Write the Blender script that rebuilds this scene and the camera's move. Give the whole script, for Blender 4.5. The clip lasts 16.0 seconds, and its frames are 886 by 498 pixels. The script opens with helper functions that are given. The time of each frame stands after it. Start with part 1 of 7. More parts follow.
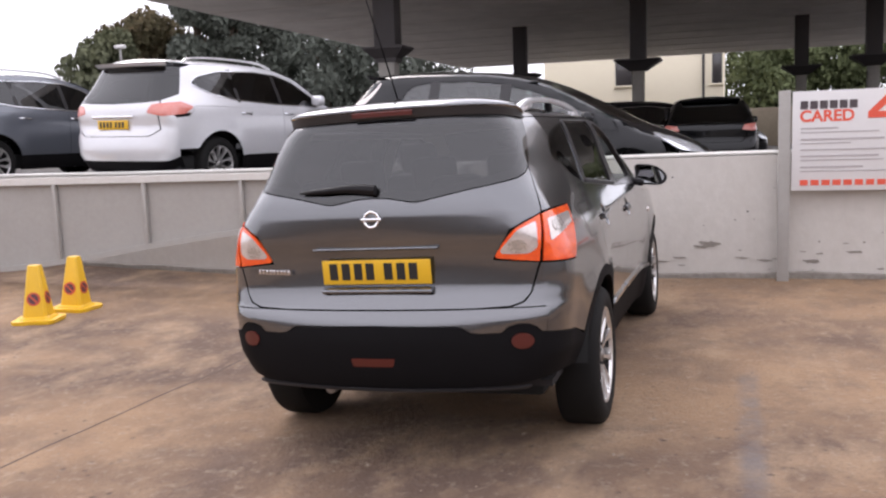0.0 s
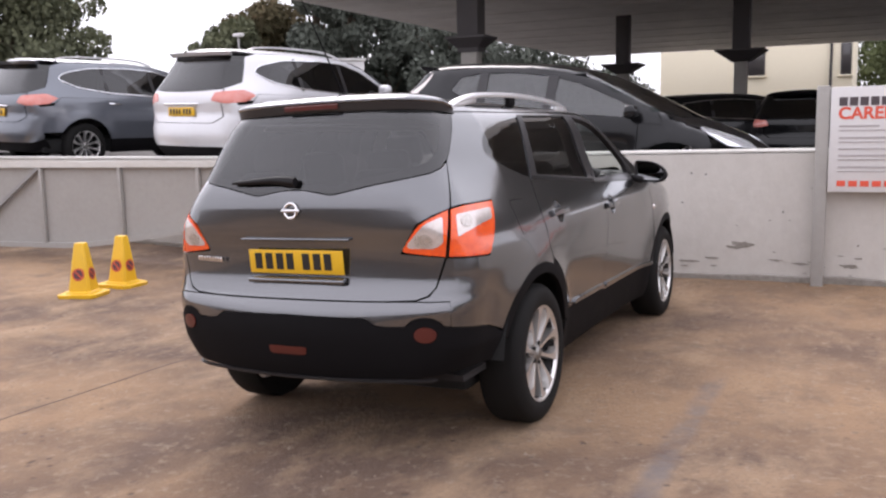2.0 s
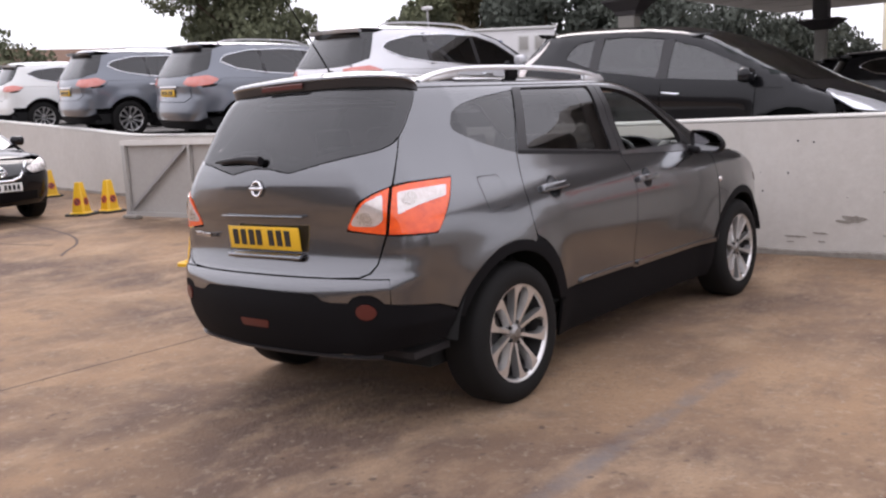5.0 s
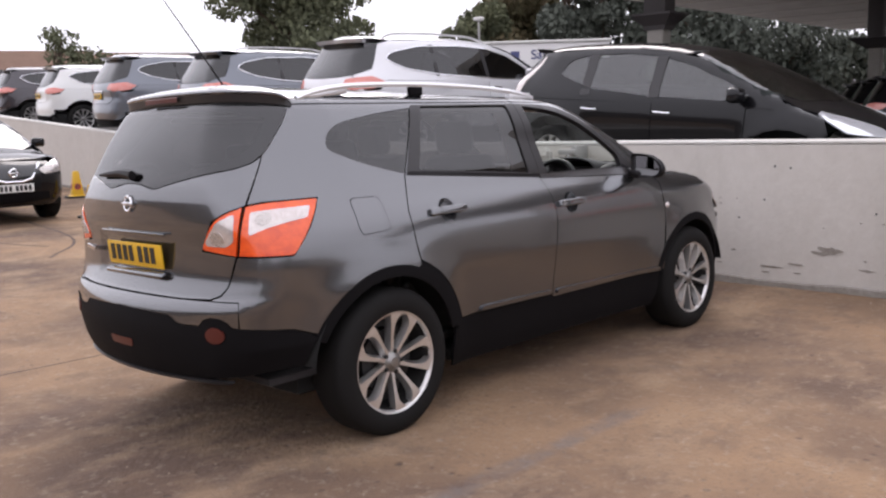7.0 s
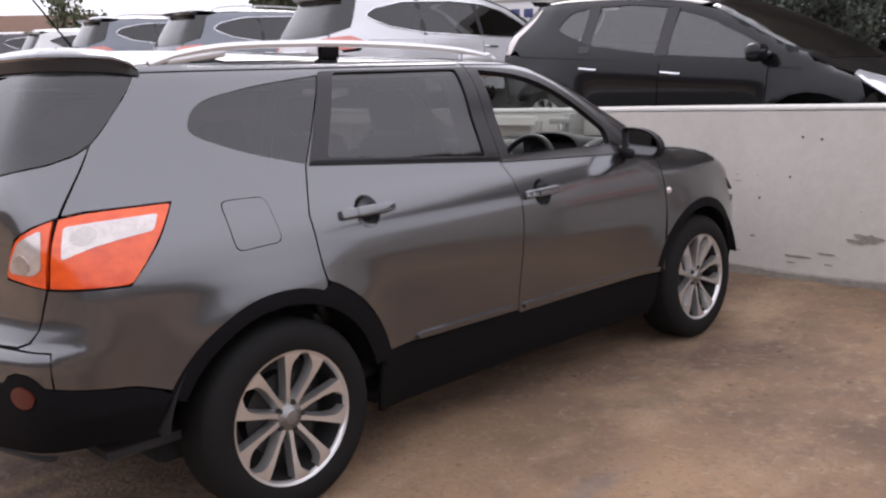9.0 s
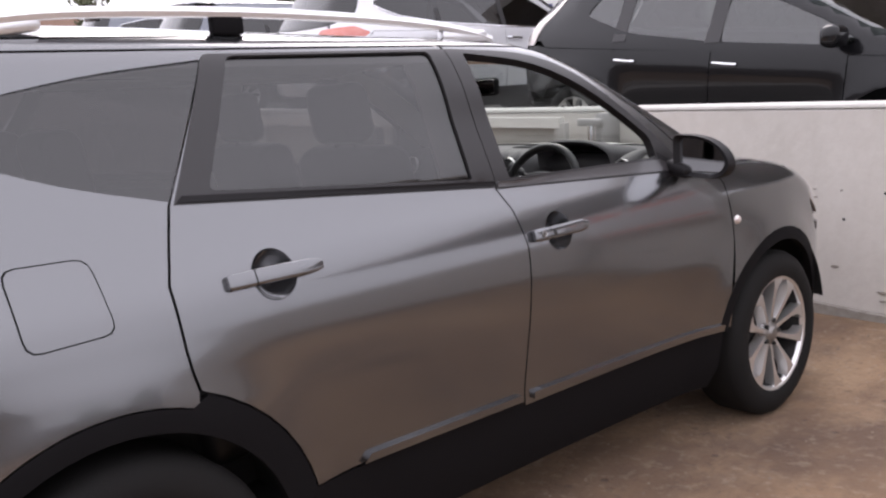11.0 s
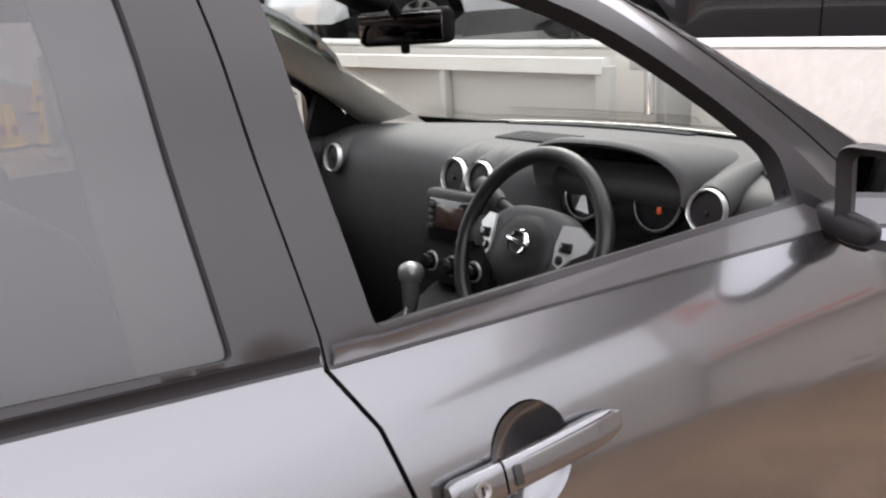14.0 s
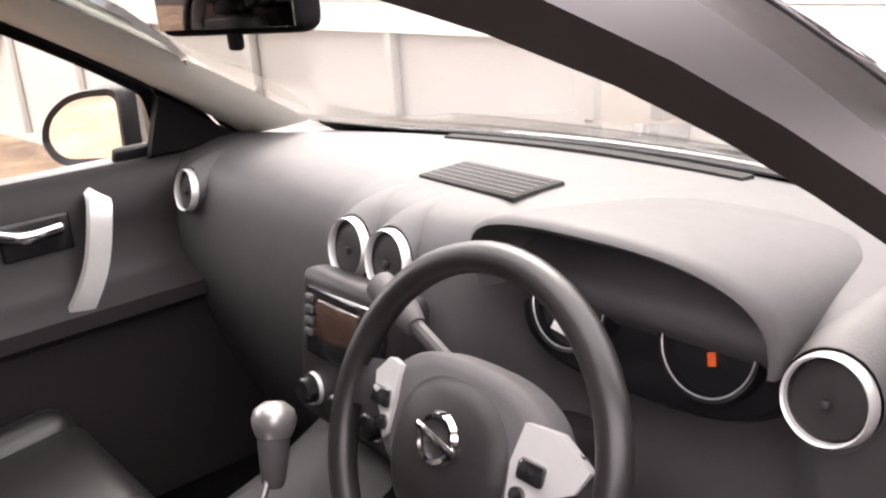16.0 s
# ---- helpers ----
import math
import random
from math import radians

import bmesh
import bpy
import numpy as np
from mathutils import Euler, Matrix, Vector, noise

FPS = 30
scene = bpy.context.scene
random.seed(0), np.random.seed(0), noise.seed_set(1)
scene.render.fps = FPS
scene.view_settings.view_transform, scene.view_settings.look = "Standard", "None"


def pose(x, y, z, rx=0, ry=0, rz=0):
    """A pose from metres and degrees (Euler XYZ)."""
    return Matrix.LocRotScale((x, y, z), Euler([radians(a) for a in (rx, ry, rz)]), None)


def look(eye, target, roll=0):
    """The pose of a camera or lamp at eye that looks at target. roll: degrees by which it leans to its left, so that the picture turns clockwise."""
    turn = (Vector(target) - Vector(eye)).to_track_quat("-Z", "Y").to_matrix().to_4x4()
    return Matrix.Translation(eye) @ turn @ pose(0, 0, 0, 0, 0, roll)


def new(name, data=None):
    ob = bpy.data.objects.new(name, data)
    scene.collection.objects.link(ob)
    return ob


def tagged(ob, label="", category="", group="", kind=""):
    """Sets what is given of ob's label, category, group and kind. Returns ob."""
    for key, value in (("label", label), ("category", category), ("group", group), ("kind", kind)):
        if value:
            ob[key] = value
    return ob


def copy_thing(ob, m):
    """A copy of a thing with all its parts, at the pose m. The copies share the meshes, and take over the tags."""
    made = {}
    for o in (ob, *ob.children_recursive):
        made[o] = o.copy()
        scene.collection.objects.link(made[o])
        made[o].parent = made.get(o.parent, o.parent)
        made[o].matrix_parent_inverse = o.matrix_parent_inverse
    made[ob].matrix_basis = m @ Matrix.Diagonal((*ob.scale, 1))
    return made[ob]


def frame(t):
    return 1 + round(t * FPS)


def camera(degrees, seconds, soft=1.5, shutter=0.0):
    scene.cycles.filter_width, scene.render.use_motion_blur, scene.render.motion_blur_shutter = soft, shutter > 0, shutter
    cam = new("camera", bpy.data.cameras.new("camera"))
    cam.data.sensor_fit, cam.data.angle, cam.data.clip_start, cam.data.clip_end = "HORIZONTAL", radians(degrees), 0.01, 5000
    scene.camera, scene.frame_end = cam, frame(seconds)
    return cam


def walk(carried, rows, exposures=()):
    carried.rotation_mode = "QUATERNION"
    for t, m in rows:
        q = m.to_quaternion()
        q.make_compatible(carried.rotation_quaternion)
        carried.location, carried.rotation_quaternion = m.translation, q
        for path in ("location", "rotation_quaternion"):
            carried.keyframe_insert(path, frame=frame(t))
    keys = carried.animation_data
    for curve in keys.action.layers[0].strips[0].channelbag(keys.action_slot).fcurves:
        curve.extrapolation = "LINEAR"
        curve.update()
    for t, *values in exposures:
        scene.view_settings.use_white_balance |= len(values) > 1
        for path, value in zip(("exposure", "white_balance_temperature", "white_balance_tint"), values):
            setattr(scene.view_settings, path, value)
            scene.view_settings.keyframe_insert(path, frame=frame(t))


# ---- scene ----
import mathutils

SKY, SUN = 0.120, 1.5
cam = camera(53.0, 16.0, soft=2.3)
PATH = [
    (0, (1.535, -4.425, 1.448), (0.904, -2.542, 1.216), -3.6),
    (0.5, (1.826, -4.38, 1.445), (1.099, -2.534, 1.191), -3.0),
    (1, (2.043, -4.335, 1.437), (1.241, -2.52, 1.19), -3.4),
    (1.5, (2.217, -4.223, 1.424), (1.36, -2.433, 1.173), -1.6),
    (2, (2.412, -4.109, 1.428), (1.524, -2.334, 1.185), -2.6),
    (2.5, (2.703, -4.09, 1.439), (1.755, -2.346, 1.195), -1.5),
    (3, (2.858, -3.994, 1.409), (1.832, -2.293, 1.178), -2.6),
    (3.5, (2.995, -3.842, 1.41), (1.884, -2.198, 1.151), -1.8),
    (6, (3.753, -3.14, 1.386), (2.383, -1.708, 1.117), -3.9),
    (6.5, (3.933, -2.941, 1.405), (2.535, -1.529, 1.17), -1.8),
    (7, (3.902, -2.718, 1.397), (2.51, -1.306, 1.14), -2.5),
    (7.5, (3.776, -2.456, 1.413), (2.42, -1.01, 1.145), -2.8),
    (8, (3.666, -2.168, 1.407), (2.274, -0.763, 1.113), -3.8),
    (8.5, (3.55, -1.882, 1.433), (2.126, -0.509, 1.139), -3.4),
    (9, (3.408, -1.664, 1.43), (1.989, -0.296, 1.09), -3.2),
    (11.5, (2.44, -0.359, 1.404), (0.959, 0.944, 1.073), -3.7),
    (12, (2.228, -0.075, 1.402), (0.744, 1.226, 1.081), -3.8),
    (12.5, (2.027, 0.166, 1.412), (0.523, 1.435, 1.056), -4.0),
    (13, (1.866, 0.385, 1.442), (0.389, 1.667, 1.024), -5.3),
    (13.5, (1.703, 0.638, 1.442), (0.182, 1.863, 1.012), -4.7),
    (14, (1.508, 0.835, 1.448), (-0.027, 2.014, 0.946), -4.2),
    (14.5, (1.282, 0.989, 1.466), (-0.229, 2.196, 0.957), -4.8),
    (15, (1.154, 1.175, 1.464), (-0.348, 2.377, 0.918), -4.7),
    (15.5, (1.037, 1.361, 1.464), (-0.49, 2.521, 0.894), -4.7),
    (16, (0.919, 1.467, 1.459), (-0.564, 2.658, 0.844), -4.9),
]
EXPOSURES = [(0, 0.08, 6650, 19), (7, -0.16, 6650, 19), (9, -0.18, 6600, 19), (11.5, 0.18, 6750, 20), (12, 0.28, 6850, 20), (12.5, 0.58, 6800, 19), (14.0, 0.98, 6850, 17), (14.5, 1.22, 6850, 17), (15, 1.82, 7050, 20), (16, 2.14, 7400, 26)]
LEVEL = pose(0, 0, 0, 0, -1.7, 0)  # the car stands on a slight cross slope
walk(cam, [(t, LEVEL @ look(eye, target, roll)) for t, eye, target, roll in PATH], EXPOSURES)


# ---- light: an overcast day ----
world = bpy.data.worlds.new("sky")
scene.world = world
world.use_nodes = True
nt = world.node_tree
nt.nodes.clear()
sky = nt.nodes.new("ShaderNodeTexSky")
sky.sky_type, sky.sun_disc, sky.sun_elevation, sky.sun_rotation = "NISHITA", False, radians(44), radians(315)
sky.air_density, sky.dust_density, sky.ozone_density = 1.0, 1.0, 1.0
grey = nt.nodes.new("ShaderNodeHueSaturation")
grey.inputs["Saturation"].default_value = 0.12
back = nt.nodes.new("ShaderNodeBackground")
back.inputs["Strength"].default_value = SKY
outw = nt.nodes.new("ShaderNodeOutputWorld")
nt.links.new(sky.outputs[0], grey.inputs["Color"])
cloud = nt.nodes.new("ShaderNodeMix")
cloud.data_type = "RGBA"
cloud.inputs["Factor"].default_value, cloud.inputs[7].default_value = 0.8, (7.4, 7.75, 8.45, 1)
nt.links.new(grey.outputs[0], cloud.inputs[6])
# an overcast sky grows brighter towards the zenith
gen, sep, rise, bright = nt.nodes.new("ShaderNodeTexCoord"), nt.nodes.new("ShaderNodeSeparateXYZ"), nt.nodes.new("ShaderNodeMapRange"), nt.nodes.new("ShaderNodeVectorMath")
rise.inputs["From Max"].default_value = 0.5
rise.inputs["To Min"].default_value, rise.inputs["To Max"].default_value = 1.30, 2.30
bright.operation = "SCALE"
nt.links.new(gen.outputs["Generated"], sep.inputs[0])
nt.links.new(sep.outputs["Z"], rise.inputs["Value"])
nt.links.new(cloud.outputs[2], bright.inputs[0])
nt.links.new(rise.outputs[0], bright.inputs["Scale"])
nt.links.new(bright.outputs[0], back.inputs["Color"])
nt.links.new(back.outputs[0], outw.inputs["Surface"])
sun = new("sun", bpy.data.lights.new("sun", "SUN"))
sun.data.energy, sun.data.angle, sun.data.color = SUN, radians(30), (1.0, 0.97, 0.93)
sun.matrix_world = pose(0, 0, 30, 46, 0, 225)


# ---- materials ----
def mat(name, base, rough=0.5, metal=0.0, vary=0.0, scale=6.0, bump=0.0, bscale=60.0, coat=0.0, second=None, spec=0.5, stretch=(1, 1, 1), rand=0.0, world_space=False):
    """Principled surface; vary: strength of blotches between base and second at two scales; bump: fine relief."""
    m = bpy.data.materials.new(name)
    m.use_nodes = True
    t = m.node_tree
    p = t.nodes["Principled BSDF"]
    p.inputs["Roughness"].default_value, p.inputs["Metallic"].default_value = rough, metal
    p.inputs["Coat Weight"].default_value, p.inputs["Coat Roughness"].default_value = coat, 0.04
    p.inputs["Specular IOR Level"].default_value = spec
    p.inputs["Base Color"].default_value = (*base, 1)
    if vary or bump:
        co = t.nodes.new("ShaderNodeTexCoord")
        mp = t.nodes.new("ShaderNodeMapping")
        mp.inputs["Scale"].default_value = stretch
        t.links.new(co.outputs["Object"], mp.inputs["Vector"])
    if vary:
        mix = t.nodes.new("ShaderNodeMix")
        mix.data_type = "RGBA"
        mix.inputs[6].default_value, mix.inputs[7].default_value = (*base, 1), (*(second or [c * 0.55 for c in base]), 1)
        acc = None
        for s, d in ((scale, 5), (scale * 7.3, 3)):
            n = t.nodes.new("ShaderNodeTexNoise")
            n.inputs["Scale"].default_value, n.inputs["Detail"].default_value, n.inputs["Roughness"].default_value = s, d, 0.62
            t.links.new(mp.outputs[0], n.inputs["Vector"])
            r = t.nodes.new("ShaderNodeMapRange")
            r.inputs["From Min"].default_value, r.inputs["From Max"].default_value = 0.36, 0.68
            r.inputs["To Max"].default_value = vary * 0.6
            t.links.new(n.outputs["Fac"], r.inputs["Value"])
            if acc is None:
                acc = r.outputs[0]
            else:
                a = t.nodes.new("ShaderNodeMath")
                a.operation = "ADD"
                t.links.new(acc, a.inputs[0])
                t.links.new(r.outputs[0], a.inputs[1])
                acc = a.outputs[0]
        t.links.new(acc, mix.inputs["Factor"])
        t.links.new(mix.outputs[2], p.inputs["Base Color"])
        rr = t.nodes.new("ShaderNodeMapRange")
        rr.inputs["To Min"].default_value, rr.inputs["To Max"].default_value = rough, min(rough * 1.25 + 0.03, 1)
        t.links.new(acc, rr.inputs["Value"])
        t.links.new(rr.outputs[0], p.inputs["Roughness"])
    if bump:
        n = t.nodes.new("ShaderNodeTexNoise")
        n.inputs["Scale"].default_value, n.inputs["Detail"].default_value = bscale, 6
        t.links.new(mp.outputs[0], n.inputs["Vector"])
        b = t.nodes.new("ShaderNodeBump")
        b.inputs["Strength"].default_value, b.inputs["Distance"].default_value = min(bump, 1.0), 0.01
        t.links.new(n.outputs["Fac"], b.inputs["Height"])
        t.links.new(b.outputs[0], p.inputs["Normal"])
    return m


def glass(name, tint, gloss=0.03, face=0.05):
    """A thin pane: tinted see-through with a Fresnel reflection."""
    m = bpy.data.materials.new(name)
    m.use_nodes = True
    t = m.node_tree
    t.nodes.clear()
    o, mx = t.nodes.new("ShaderNodeOutputMaterial"), t.nodes.new("ShaderNodeMixShader")
    tr, gl, lw = t.nodes.new("ShaderNodeBsdfTransparent"), t.nodes.new("ShaderNodeBsdfGlossy"), t.nodes.new("ShaderNodeLayerWeight")
    tr.inputs["Color"].default_value = (*tint, 1)
    gl.inputs["Roughness"].default_value = gloss
    lw.inputs["Blend"].default_value = 0.5
    pw, ad = t.nodes.new("ShaderNodeMath"), t.nodes.new("ShaderNodeMath")
    pw.operation, pw.inputs[1].default_value = "POWER", 4.0
    ad.operation, ad.inputs[1].default_value, ad.inputs[2].default_value = "MULTIPLY_ADD", 1 - face, face
    t.links.new(lw.outputs["Facing"], pw.inputs[0])
    t.links.new(pw.outputs[0], ad.inputs[0])
    t.links.new(ad.outputs[0], mx.inputs[0])
    t.links.new(tr.outputs[0], mx.inputs[1])
    t.links.new(gl.outputs[0], mx.inputs[2])
    t.links.new(mx.outputs[0], o.inputs["Surface"])
    return m


PAINT = mat("graphite_metallic_paint", (0.143, 0.145, 0.151), 0.19, 0.90, vary=0.10, scale=0.7, coat=1.0, second=(0.126, 0.128, 0.134))
PAINT.node_tree.nodes["Principled BSDF"].inputs["Coat Roughness"].default_value = 0.06
BLACKTRIM = mat("black_moulded_plastic", (0.0065, 0.006, 0.0068), 0.62, vary=0.3, scale=9, bump=0.05, bscale=300, second=(0.010, 0.0095, 0.010), spec=0.07)
GLOSSBLACK = mat("gloss_black", (0.010, 0.010, 0.011), 0.12, coat=0.6)
CAVITY = mat("dark_cavity", (0.006, 0.006, 0.006), 0.9)
FRAMEBLACK = mat("satin_black_film", (0.022, 0.0205, 0.0215), 0.32, vary=0.15, scale=5, spec=0.42)
CHROME = mat("chrome", (0.82, 0.82, 0.84), 0.08, 1.0)
SILVER = mat("brushed_silver_paint", (0.78, 0.78, 0.79), 0.32, 0.8, vary=0.12, scale=20)
RIMALLOY = mat("machined_alloy", (0.70, 0.69, 0.68), 0.28, 0.85, vary=0.15, scale=30, second=(0.42, 0.41, 0.40))
# shade between the spokes, put into the barrel's and disc's colour
RIMDARK = mat("pocket_shade_black", (0.012, 0.011, 0.011), 0.6)
RUBBER = mat("tyre_rubber", (0.007, 0.0066, 0.0066), 0.75, vary=0.5, scale=7, bump=0.12, bscale=160, second=(0.013, 0.012, 0.011), spec=0.2)
STEEL = mat("brake_steel", (0.30, 0.29, 0.28), 0.4, 0.9, vary=0.4, scale=20)
PRIVACY = glass("privacy_glass", (0.125, 0.12, 0.125), 0.012, 0.085)
CLEAR = glass("clear_windscreen_glass", (0.84, 0.90, 0.86), 0.01, 0.045)
REDLENS = mat("red_lamp_lens", (0.90, 0.115, 0.012), 0.18, coat=0.7, vary=0.7, scale=2.0, second=(0.52, 0.032, 0.008), stretch=(1, 1, 1.6))
DARKRED = mat("dark_red_reflector", (0.075, 0.009, 0.006), 0.35, coat=0.15)
CLEARLENS = mat("clear_lamp_lens", (0.70, 0.64, 0.61), 0.14, 0.45, coat=1.0, vary=0.6, scale=7, second=(0.40, 0.34, 0.325))
BOWL = mat("grey_lamp_bowl", (0.52, 0.48, 0.45), 0.25, 0.6, coat=1.0, vary=0.4, scale=25)
PLATE = mat("yellow_plate", (0.70, 0.41, 0.018), 0.35, vary=0.08, scale=8)
INK = mat("black_ink", (0.012, 0.012, 0.012), 0.5)
DARKMIRROR = mat("dark_mirror_silver", (0.20, 0.185, 0.19), 0.06, 1.0)
BELTRUBBER = mat("black_belt_rubber", (0.010, 0.009, 0.010), 0.45, vary=0.2, scale=8, spec=0.18)
BELTSATIN = mat("satin_belt_plastic", (0.040, 0.037, 0.039), 0.30, vary=0.15, scale=8, spec=0.7, coat=0.3)
MIRROR = mat("mirror_silver", (0.85, 0.86, 0.87), 0.02, 1.0)


# ---- mesh helpers ----
def obj(name, vf, material, parent=None, label="", smooth=True, normals=None, angle=35):
    me = bpy.data.meshes.new(name)
    v, f = vf
    me.from_pydata([tuple(map(float, p)) for p in v], [], [tuple(map(int, q)) for q in f])
    me.materials.append(material)
    if smooth:
        me.polygons.foreach_set("use_smooth", [True] * len(me.polygons))
        if normals is not None:
            me.normals_split_custom_set_from_vertices([tuple(map(float, n)) for n in normals])
        else:
            me.set_sharp_from_angle(angle=radians(angle))
    me.update()
    ob = new(name, me)
    if parent is not None:
        ob.parent = parent
    if label:
        ob["label"] = label
    return ob


def thing(name, label, category, m=None, group="", kind=""):
    ob = new(name)
    ob.empty_display_size = 0.2
    if m is not None:
        ob.matrix_world = m
    return tagged(ob, label, category, group, kind)


def merge(*items):
    v, f = [], []
    for a, b in items:
        k = len(v)
        v.extend([tuple(p) for p in a])
        f.extend([tuple(i + k for i in q) for q in b])
    return v, f


def moved(vf, m):
    return [tuple(m @ Vector(p)) for p in vf[0]], vf[1]


def flipped(vf):
    """Mirror in x."""
    return [(-p[0], p[1], p[2]) for p in vf[0]], [tuple(reversed(q)) for q in vf[1]]


def rbox(sx, sy, sz, r=0.01, seg=2, at=(0, 0, 0), m=None):
    bm = bmesh.new()
    bmesh.ops.create_cube(bm, size=1)
    bmesh.ops.scale(bm, vec=(sx, sy, sz), verts=bm.verts)
    if r > 0:
        bmesh.ops.bevel(bm, geom=list(bm.edges), offset=min(r, 0.49 * min(sx, sy, sz)), segments=seg, profile=0.5, affect="EDGES")
    bm.verts.ensure_lookup_table()
    v, f = [tuple(a.co + Vector(at)) for a in bm.verts], [tuple(a.index for a in q.verts) for q in bm.faces]
    bm.free()
    return moved((v, f), m) if m else (v, f)


def lathe(profile, n=32, m=None, a0=0.0, a1=2 * math.pi):
    """Profile of (radius, height) turned round z."""
    full = abs(a1 - a0 - 2 * math.pi) < 1e-6
    k = n if full else n + 1
    v = [(r * math.cos(a0 + (a1 - a0) * i / n), r * math.sin(a0 + (a1 - a0) * i / n), h) for i in range(k) for r, h in profile]
    p = len(profile)
    f = [(i * p + j, (i + 1) % k * p + j, (i + 1) % k * p + j + 1, i * p + j + 1) for i in range(n) for j in range(p - 1)]
    return moved((v, f), m) if m else (v, f)


def sweep(path, section, closed=False, up=(0, 0, 1), caps=True, scale=None):
    """A closed section (list of (across, up)) drawn along a path."""
    path = [Vector(p) for p in path]
    n, k = len(path), len(section)
    v, f = [], []
    for i, p in enumerate(path):
        a, b = path[(i - 1) % n if closed else max(i - 1, 0)], path[(i + 1) % n if closed else min(i + 1, n - 1)]
        d = (b - a).normalized()
        side = d.cross(Vector(up))
        side = side.normalized() if side.length > 1e-6 else Vector((1, 0, 0))
        top = side.cross(d)
        s = scale[i] if scale else 1.0
        v += [tuple(p + side * (x * s) + top * (y * s)) for x, y in section]
    for i in range(n if closed else n - 1):
        for j in range(k):
            f.append((i * k + j, i * k + (j + 1) % k, (i + 1) % n * k + (j + 1) % k, (i + 1) % n * k + j))
    if caps and not closed:
        f += [tuple(reversed(range(k))), tuple((n - 1) * k + j for j in range(k))]
    return v, f


def ring(r, k=8, ry=None):
    return [(r * math.cos(2 * math.pi * i / k), (ry or r) * math.sin(2 * math.pi * i / k)) for i in range(k)]


def curve(pts, n=6, closed=False):
    """Catmull-Rom through the points."""
    p = [np.array(q, float) for q in pts]
    m = len(p)
    out = []
    for i in range(m if closed else m - 1):
        a, b, c, d = (p[(i + j) % m] if closed else p[min(max(i + j, 0), m - 1)] for j in (-1, 0, 1, 2))
        for t in np.arange(n) / n:
            out.append(0.5 * (2 * b + (c - a) * t + (2 * a - 5 * b + 4 * c - d) * t * t + (3 * b - a - 3 * c + d) * t ** 3))
    if not closed:
        out.append(p[-1])
    return [tuple(q) for q in out]


def rounded(pts, r=0.02, n=4):
    """Polygon with its corners rounded; a third number in a point is its own radius."""
    out, m = [], len(pts)
    for i, q in enumerate(pts):
        p, a, b = np.array(q[:2]), np.array(pts[i - 1][:2]), np.array(pts[(i + 1) % m][:2])
        rad = q[2] if len(q) > 2 else r
        la, lb = np.linalg.norm(a - p), np.linalg.norm(b - p)
        if rad <= 0:
            out.append(tuple(p))
            continue
        u, w = p + (a - p) * min(rad, la * 0.48) / la, p + (b - p) * min(rad, lb * 0.48) / lb
        out += [tuple((1 - t) ** 2 * u + 2 * t * (1 - t) * p + t * t * w) for t in np.linspace(0, 1, n)]
    return out


def dense(poly, step):
    out = []
    for i, a in enumerate(poly):
        b = poly[(i + 1) % len(poly)]
        k = max(1, int(math.hypot(b[0] - a[0], b[1] - a[1]) / step))
        out += [(a[0] + (b[0] - a[0]) * j / k, a[1] + (b[1] - a[1]) * j / k) for j in range(k)]
    return out


def within(poly, q):
    """Which points of q lie in the polygon."""
    px, py = q[:, 0], q[:, 1]
    c = np.zeros(len(q), bool)
    for i in range(len(poly)):
        (x1, y1), (x2, y2) = poly[i - 1], poly[i]
        if y1 != y2:
            c ^= ((y1 > py) != (y2 > py)) & (px < (x2 - x1) * (py - y1) / (y2 - y1) + x1)
    return c


def tiled(outer, holes, step):
    """Triangles over a flat polygon with holes: points, triangles, boundary loops."""
    loops = [dense(outer, step)] + [dense(h, step) for h in holes]
    pts = [p for loop in loops for p in loop]
    b = np.array(pts)
    lo, hi = b.min(0), b.max(0)
    gx, gy = np.meshgrid(np.arange(lo[0], hi[0], step), np.arange(lo[1], hi[1], step * 0.87))
    gx = gx + (np.arange(gx.shape[0])[:, None] % 2) * step / 2
    g = np.stack([gx.ravel(), gy.ravel()], -1)
    keep = within(loops[0], g)
    for h in loops[1:]:
        keep &= ~within(h, g)
    g = g[keep]
    if len(g):
        near = np.min([np.min(np.hypot(*(g[:, None] - b[None, i:i + 200]).transpose(2, 0, 1)), 1) for i in range(0, len(b), 200)], 0)
        g = g[near > 0.5 * step]
    allp = [Vector(p) for p in pts] + [Vector(p) for p in g]
    edges, k = [], 0
    for loop in loops:
        edges += [(k + i, k + (i + 1) % len(loop)) for i in range(len(loop))]
        k += len(loop)
    pv, _, pf, _, _, _ = mathutils.geometry.delaunay_2d_cdt(allp, edges, [], 0, 1e-6)
    pv = np.array([tuple(p) for p in pv])
    cen = np.array([pv[list(q)].mean(0) for q in pf])
    ok = within(loops[0], cen)
    for h in loops[1:]:
        ok &= ~within(h, cen)
    tri = []
    for q, good in zip(pf, ok):
        if good:
            a, b2, c = (pv[i] for i in q)
            tri.append(tuple(q) if (b2[0] - a[0]) * (c[1] - a[1]) - (b2[1] - a[1]) * (c[0] - a[0]) > 0 else tuple(reversed(q)))
    return pv, tri


